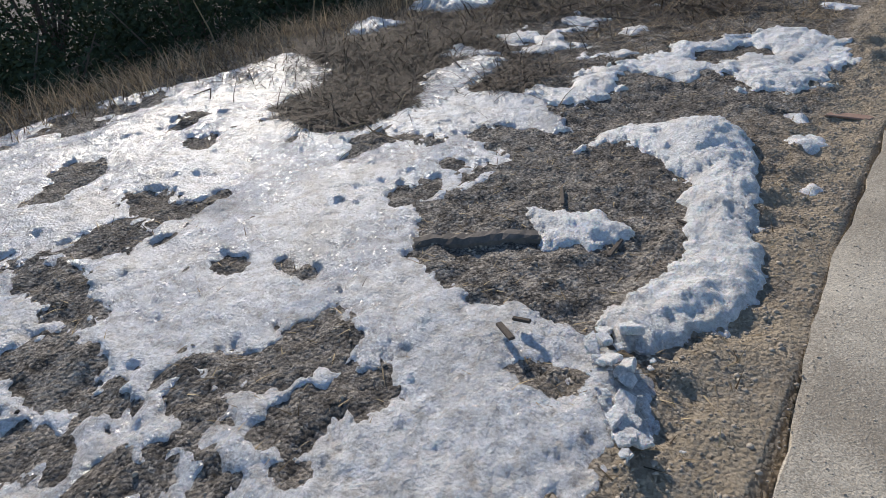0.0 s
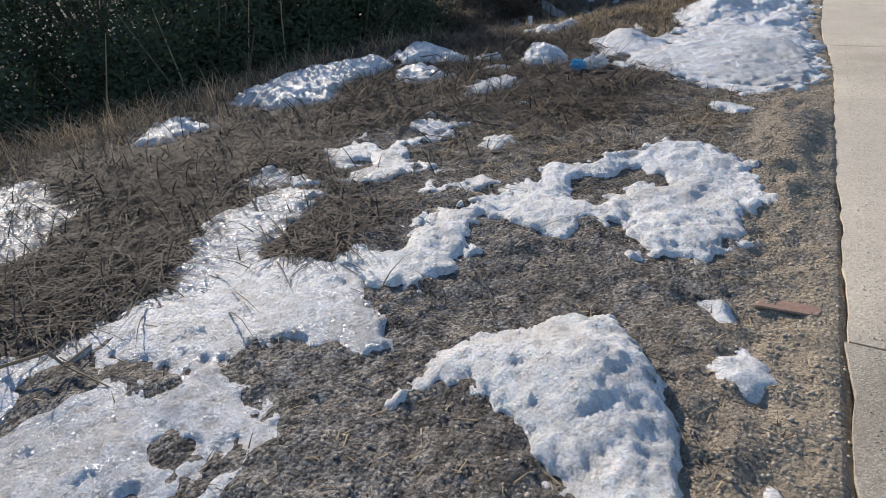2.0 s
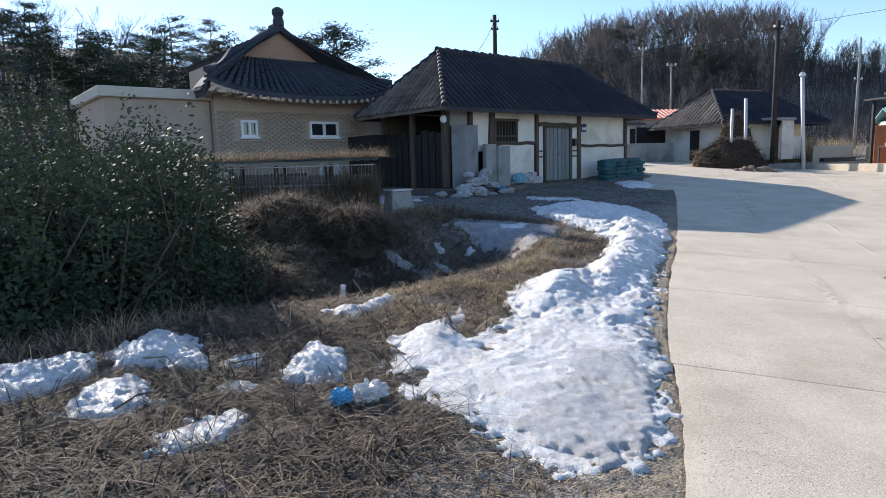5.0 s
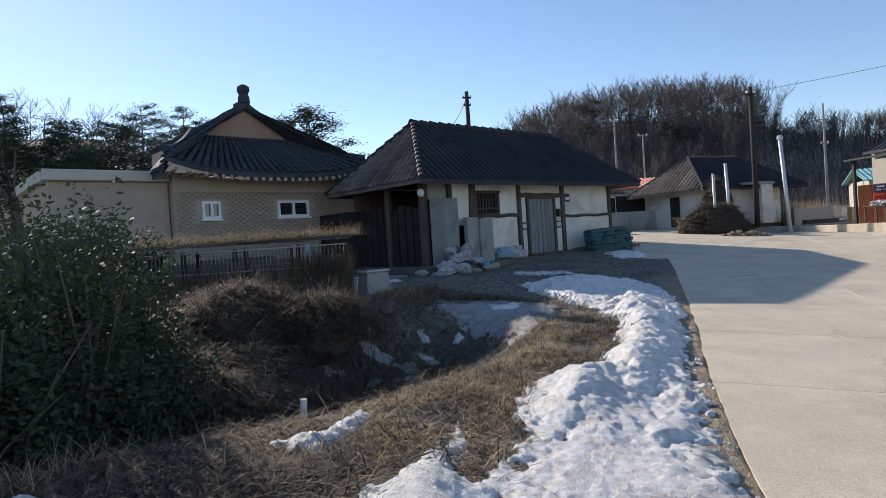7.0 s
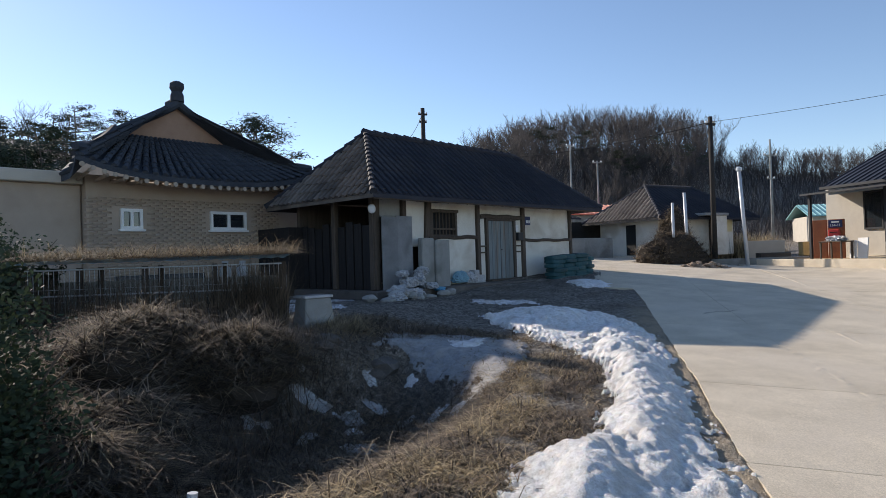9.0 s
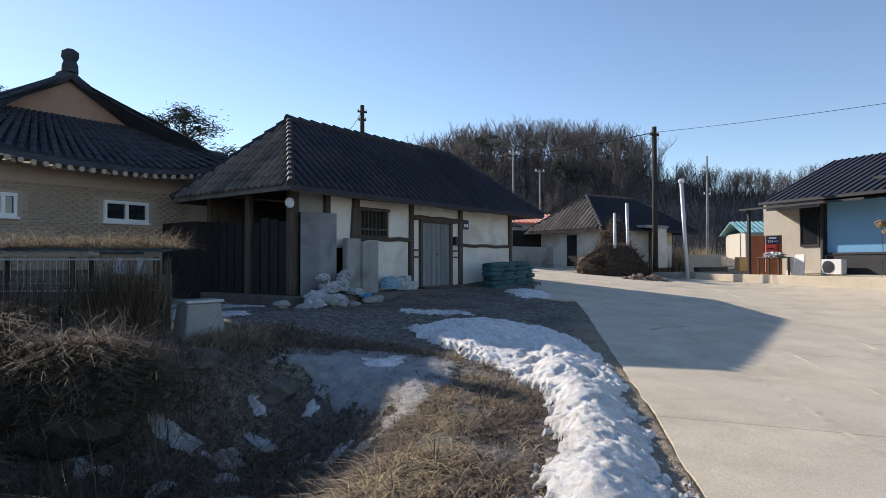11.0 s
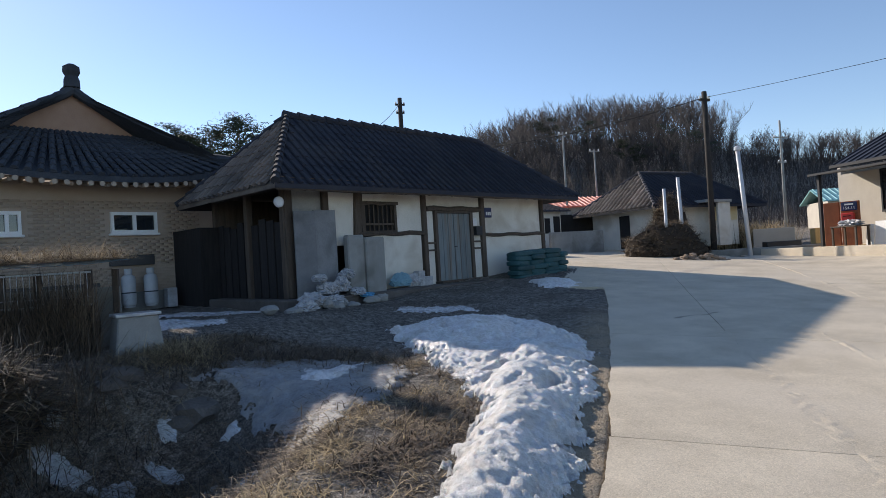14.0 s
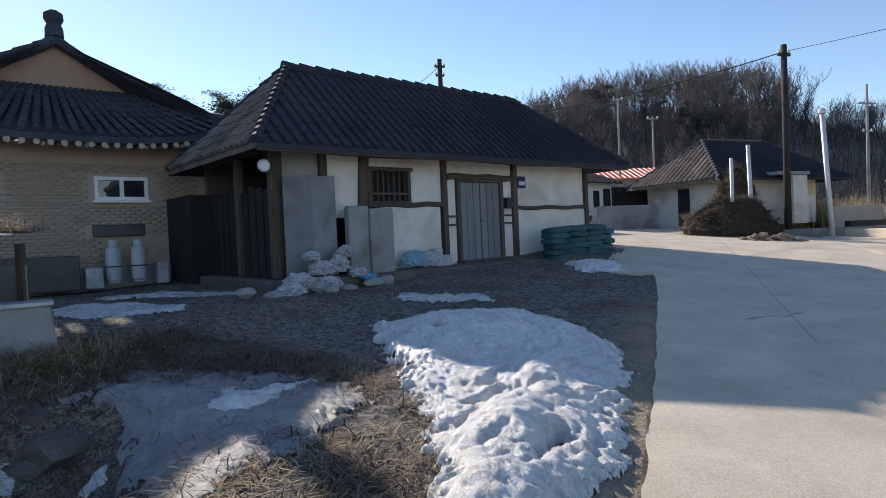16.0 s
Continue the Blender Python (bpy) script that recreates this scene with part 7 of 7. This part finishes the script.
for k, (x, y, n, hh) in enumerate([(33.0, 35.6, 1500, 1.5), (36.0, 36.4, 1200, 1.2), (30.5, 35.5, 800, 1.0)]):
    rr = np.random.default_rng(k)
    P = np.stack([x + rr.normal(0, 0.6, n), y + rr.normal(0, 0.6, n), np.full(n, ray_ground(x, y))], 1)
    litter("dry_reeds", P, hh, 0.025, 0.2, 60 + k, PALE_STRAW, "clump of tall pale dry grass beyond the road", droop=0.25)


def car():
    t = thing("parked_car", Matrix.Translation((17.7, 34.05, ray_ground(17.7, 34.05))) @ pose(0, 0, 0, 0, 0, 100), "dark grey parked car half hidden behind the farmhouse", "car")
    bm = bmesh.new()
    prof = [(-2.1, 0.35), (-2.15, 0.75), (-1.3, 0.95), (-0.6, 1.42), (0.9, 1.45), (1.7, 1.0), (2.1, 0.85), (2.1, 0.35)]
    l, r = [bm.verts.new((x, -0.82, z)) for x, z in prof], [bm.verts.new((x, 0.82, z)) for x, z in prof]
    bm.faces.new(l)
    bm.faces.new(r[::-1])
    for i in range(len(prof)):
        j = (i + 1) % len(prof)
        bm.faces.new((l[i], r[i], r[j], l[j]))
    bmesh.ops.bevel(bm, geom=bm.edges[:], offset=0.06, segments=2, affect="EDGES")
    part("body", bm, DARK_METAL, t)
    part("windscreen", cube(-1.15, -1.1, -0.65, 0.65, 0.98, 1.3), GLASS, t)
    for y in (-0.6, 0.6):
        part("headlight", cube(-2.2, -2.12, y - 0.17, y + 0.17, 0.62, 0.74, 0.02), CLEAR_FILM, t)
    part("registration_plate", cube(-2.2, -2.17, -0.26, 0.26, 0.42, 0.54), WHITE_PAINT, t)
    for x in (-1.3, 1.3):
        for y in (-0.8, 0.8):
            w = part("wheel", tube(bmesh.new(), [(x, y - 0.1, 0.32), (x, y + 0.1, 0.32)], 0.32, 18), WIRE, t)
            part("rim", tube(bmesh.new(), [(x, y - 0.11, 0.32), (x, y + 0.11, 0.32)], 0.19, 12), GALV, w)


car()

# ---- in front of the modern house ----
MM = Matrix.Translation((29.2, 24.07, 0)) @ pose(0, 0, 0, 0, 0, math.degrees(math.atan2(-0.996, -0.09)))
GZ = 1.52
ob = part("kerb", cube(-4.2, 12, -3.0, -2.8, 1.0, 1.70, 0.02), CONCRETE)
ob.matrix_world = MM
tagged(ob, "low pale concrete kerb before the modern house", "kerb")
ob = part("front_lawn", cube(-4.2, 12, -2.8, 0.0, 1.0, 1.66, 0.0), YELLOW_GROUND)
ob.matrix_world = MM
tagged(ob, "strip of straw-coloured winter lawn", "lawn", kind="structure")


def gate_panels():
    t = thing("gate_post", MM @ Matrix.Translation((-2.9, -0.8, 1.62)) @ pose(0, 0, 0, 0, 0, 24), "rusted steel gate panels with a red mailbox and number plate", "gate")
    part("panel", cube(0.0, 0.55, 0, 0.15, 0, 1.75, 0.01), RUST, t)
    part("panel", cube(0.62, 1.25, -0.05, 0.10, 0, 1.75, 0.01), RUST, t)
    m = part("mailbox", cube(0.68, 1.12, -0.25, -0.05, 0.9, 1.3, 0.03), RED, t, "red metal mailbox")
    part("slot", cube(0.76, 1.04, -0.262, -0.25, 1.16, 1.19), BLACK, m)
    plate = part("number_plate", cube(0.66, 1.2, -0.085, -0.05, 1.38, 1.72, 0.02), bpy.data.materials["navy_enamel"], t, "navy house number plate lettered 154-11")
    cu = bpy.data.curves.new("number", "FONT")
    cu.body, cu.size, cu.align_x = "154-11", 0.15, "CENTER"
    cu.extrude = 0.002
    cu.materials.append(WHITE_PAINT)
    o = new("number", cu)
    o.parent = plate
    o.matrix_local = Matrix.Translation((0.93, -0.089, 1.44)) @ pose(0, 0, 0, 90, 0, 0)
    part("bar", cube(0.78, 1.08, -0.09, -0.086, 1.60, 1.66), WHITE_PAINT, plate)


gate_panels()
ac = thing("air_conditioner", MM @ Matrix.Translation((0.3, -0.6, 1.66)), "white outdoor air-conditioning unit under the window", "air conditioner")
part("case", cube(0, 0.85, 0, 0.3, 0.05, 0.65, 0.02), WHITE_PAINT, ac)
part("fan_grille", lathe(bmesh.new(), [(0.24, 0), (0.24, 0.02), (0.05, 0.03)], 20), DARK_METAL, ac).matrix_local = Matrix.Translation((0.3, -0.005, 0.35)) @ pose(0, 0, 0, 90, 0, 0)
tb = thing("garden_table", MM @ Matrix.Translation((-1.9, -1.6, 1.66)), "small garden table under a pale cloth", "table")
part("tabletop", cube(0, 1.1, 0, 0.7, 0.7, 0.75, 0.01), OLD_WOOD, tb)
for x in (0.06, 1.04):
    for y in (0.06, 0.64):
        part("leg", cube(x - 0.03, x + 0.03, y - 0.03, y + 0.03, 0, 0.7), OLD_WOOD, tb)
ob = crumpled((0.5, 0.35, 0.18), 90, WHITE_BAG, "table_cover")
ob.matrix_world = MM @ Matrix.Translation((-1.35, -1.25, 2.48))
tagged(ob, "crumpled pale cover on the garden table", "cover")
for k, (x, wd, hh) in enumerate([(-0.7, 0.45, 0.9), (-1.05, 0.3, 0.8)]):
    ob = part("white_sign_board", cube(0, wd, 0, 0.06, 0, hh, 0.01), WHITE_PAINT)
    ob.matrix_world = MM @ Matrix.Translation((x, -0.9, 1.62)) @ pose(0, 0, 0, -6, 0, 0)
    tagged(ob, "plain white panel leaned by the house", "panel", "white panels")


def russet_shrub(x, y, hh):
    t = thing("russet_shrub", MM @ Matrix.Translation((x, y, 1.62)), "small clipped conifer turned russet brown in winter", "shrub", "russet shrubs")
    rr = random.Random(int(x * 10))
    clumps = []
    for k in range(150):
        f = rr.uniform(0.03, 1.0)
        ang, out = rr.uniform(0, 6.28), 0.25 * (1 - 0.55 * f ** 2.5) * rr.uniform(0.5, 1.0)
        clumps.append((Vector((out * math.cos(ang), out * math.sin(ang), hh * f)), 0.09))
    V, F = needle_cloud(rr, clumps, 34, 0.022)
    o = new("foliage", raw_mesh("foliage", V, F, BUSH_DRY))
    o.parent = t
    part("stem", tube(bmesh.new(), [(0, 0, -0.05), (0, 0, hh * 0.7)], 0.03, 6), TWIG, t)


for x in (4.3, 5.4, 6.7):
    russet_shrub(x, -2.0, 1.15)
for k, (x, hh) in enumerate([(3.5, 1.9), (3.75, 1.6), (3.95, 2.0)]):
    t = thing("dried_hydrangea", MM @ Matrix.Translation((x, -1.9, 1.62)), "dried hydrangea stem with a round brown flower head", "plant", "dried hydrangeas")
    part("stem", tube(bmesh.new(), [(0, 0, 0), (0.05, 0.02, hh * 0.5), (0.02, 0, hh)], 0.012, 5), TWIG, t)
    part("flower_head", lump(bmesh.new(), (0.02, 0, hh), (0.17, 0.17, 0.13), k, 0.5, 3), STRAW, t)

ob = part("crack_patch", tube(bmesh.new(), [at_sv(31.4, -6.2, 0.105), at_sv(31.6, -6.9, 0.106), at_sv(31.5, -7.6, 0.107)], 0.02, 5), WIRE)
tagged(ob, "dark cable lying across the concrete", "cable")


# ---- bricks of the tan house ----
def build_bricks():
    L, Hb, gap = 0.21, 0.062, 0.012
    bm = cube(-L / 2, L / 2, -0.012, 0.0, -Hb / 2, Hb / 2, 0.003)
    one = as_mesh("brick", bm, BRICK)
    V0 = np.array([v.co[:] for v in one.vertices])
    wall = [o for o in BRICK_HOUSE.children if o.name.startswith("front_wall")][0]
    boxes = [(-6.9, -5.6, 3.2, 3.9), (-9.4, -8.65, 3.2, 3.9), (-6.95, -5.75, 2.4, 2.75)]
    count, vs, fs, off = 0, [], [], 0
    sides = ((0, 2, 3, 1), (4, 5, 7, 6), (0, 1, 5, 4), (2, 6, 7, 3), (0, 4, 6, 2), (1, 3, 7, 5))
    row = 0
    z = 1.80
    while z < 4.15:
        u = -10.05 + (L + gap) / 2 * (row % 2)
        while u < -4.55:
            if not any(a < u + L / 2 and u - L / 2 < b and c < z < d for a, b, c, d in boxes):
                if -6.8 < u < -4.9 and 1.8 <= z < 2.42 and count < 260:
                    o = new("brick", one)
                    o.parent = wall
                    o.matrix_local = Matrix.Translation((u, 5.0, z))
                    count += 1
                else:
                    k = len(vs) * 8
                    x0, x1, z0, z1 = u - L / 2, u + L / 2, z - Hb / 2, z + Hb / 2
                    vs.append([(x, y, q) for q in (z0, z1) for y in (4.988, 5.0) for x in (x0, x1)])
                    fs.append([[k + i for i in f] for f in sides])
            u += L + gap
        z += Hb + gap
        row += 1
    me = raw_mesh("brickwork", np.array(vs).reshape(-1, 3), np.array(fs).reshape(-1, 4), BRICK)
    o = new("brickwork", me)
    o.parent = wall
    tagged(o, kind="stuff")


build_bricks()
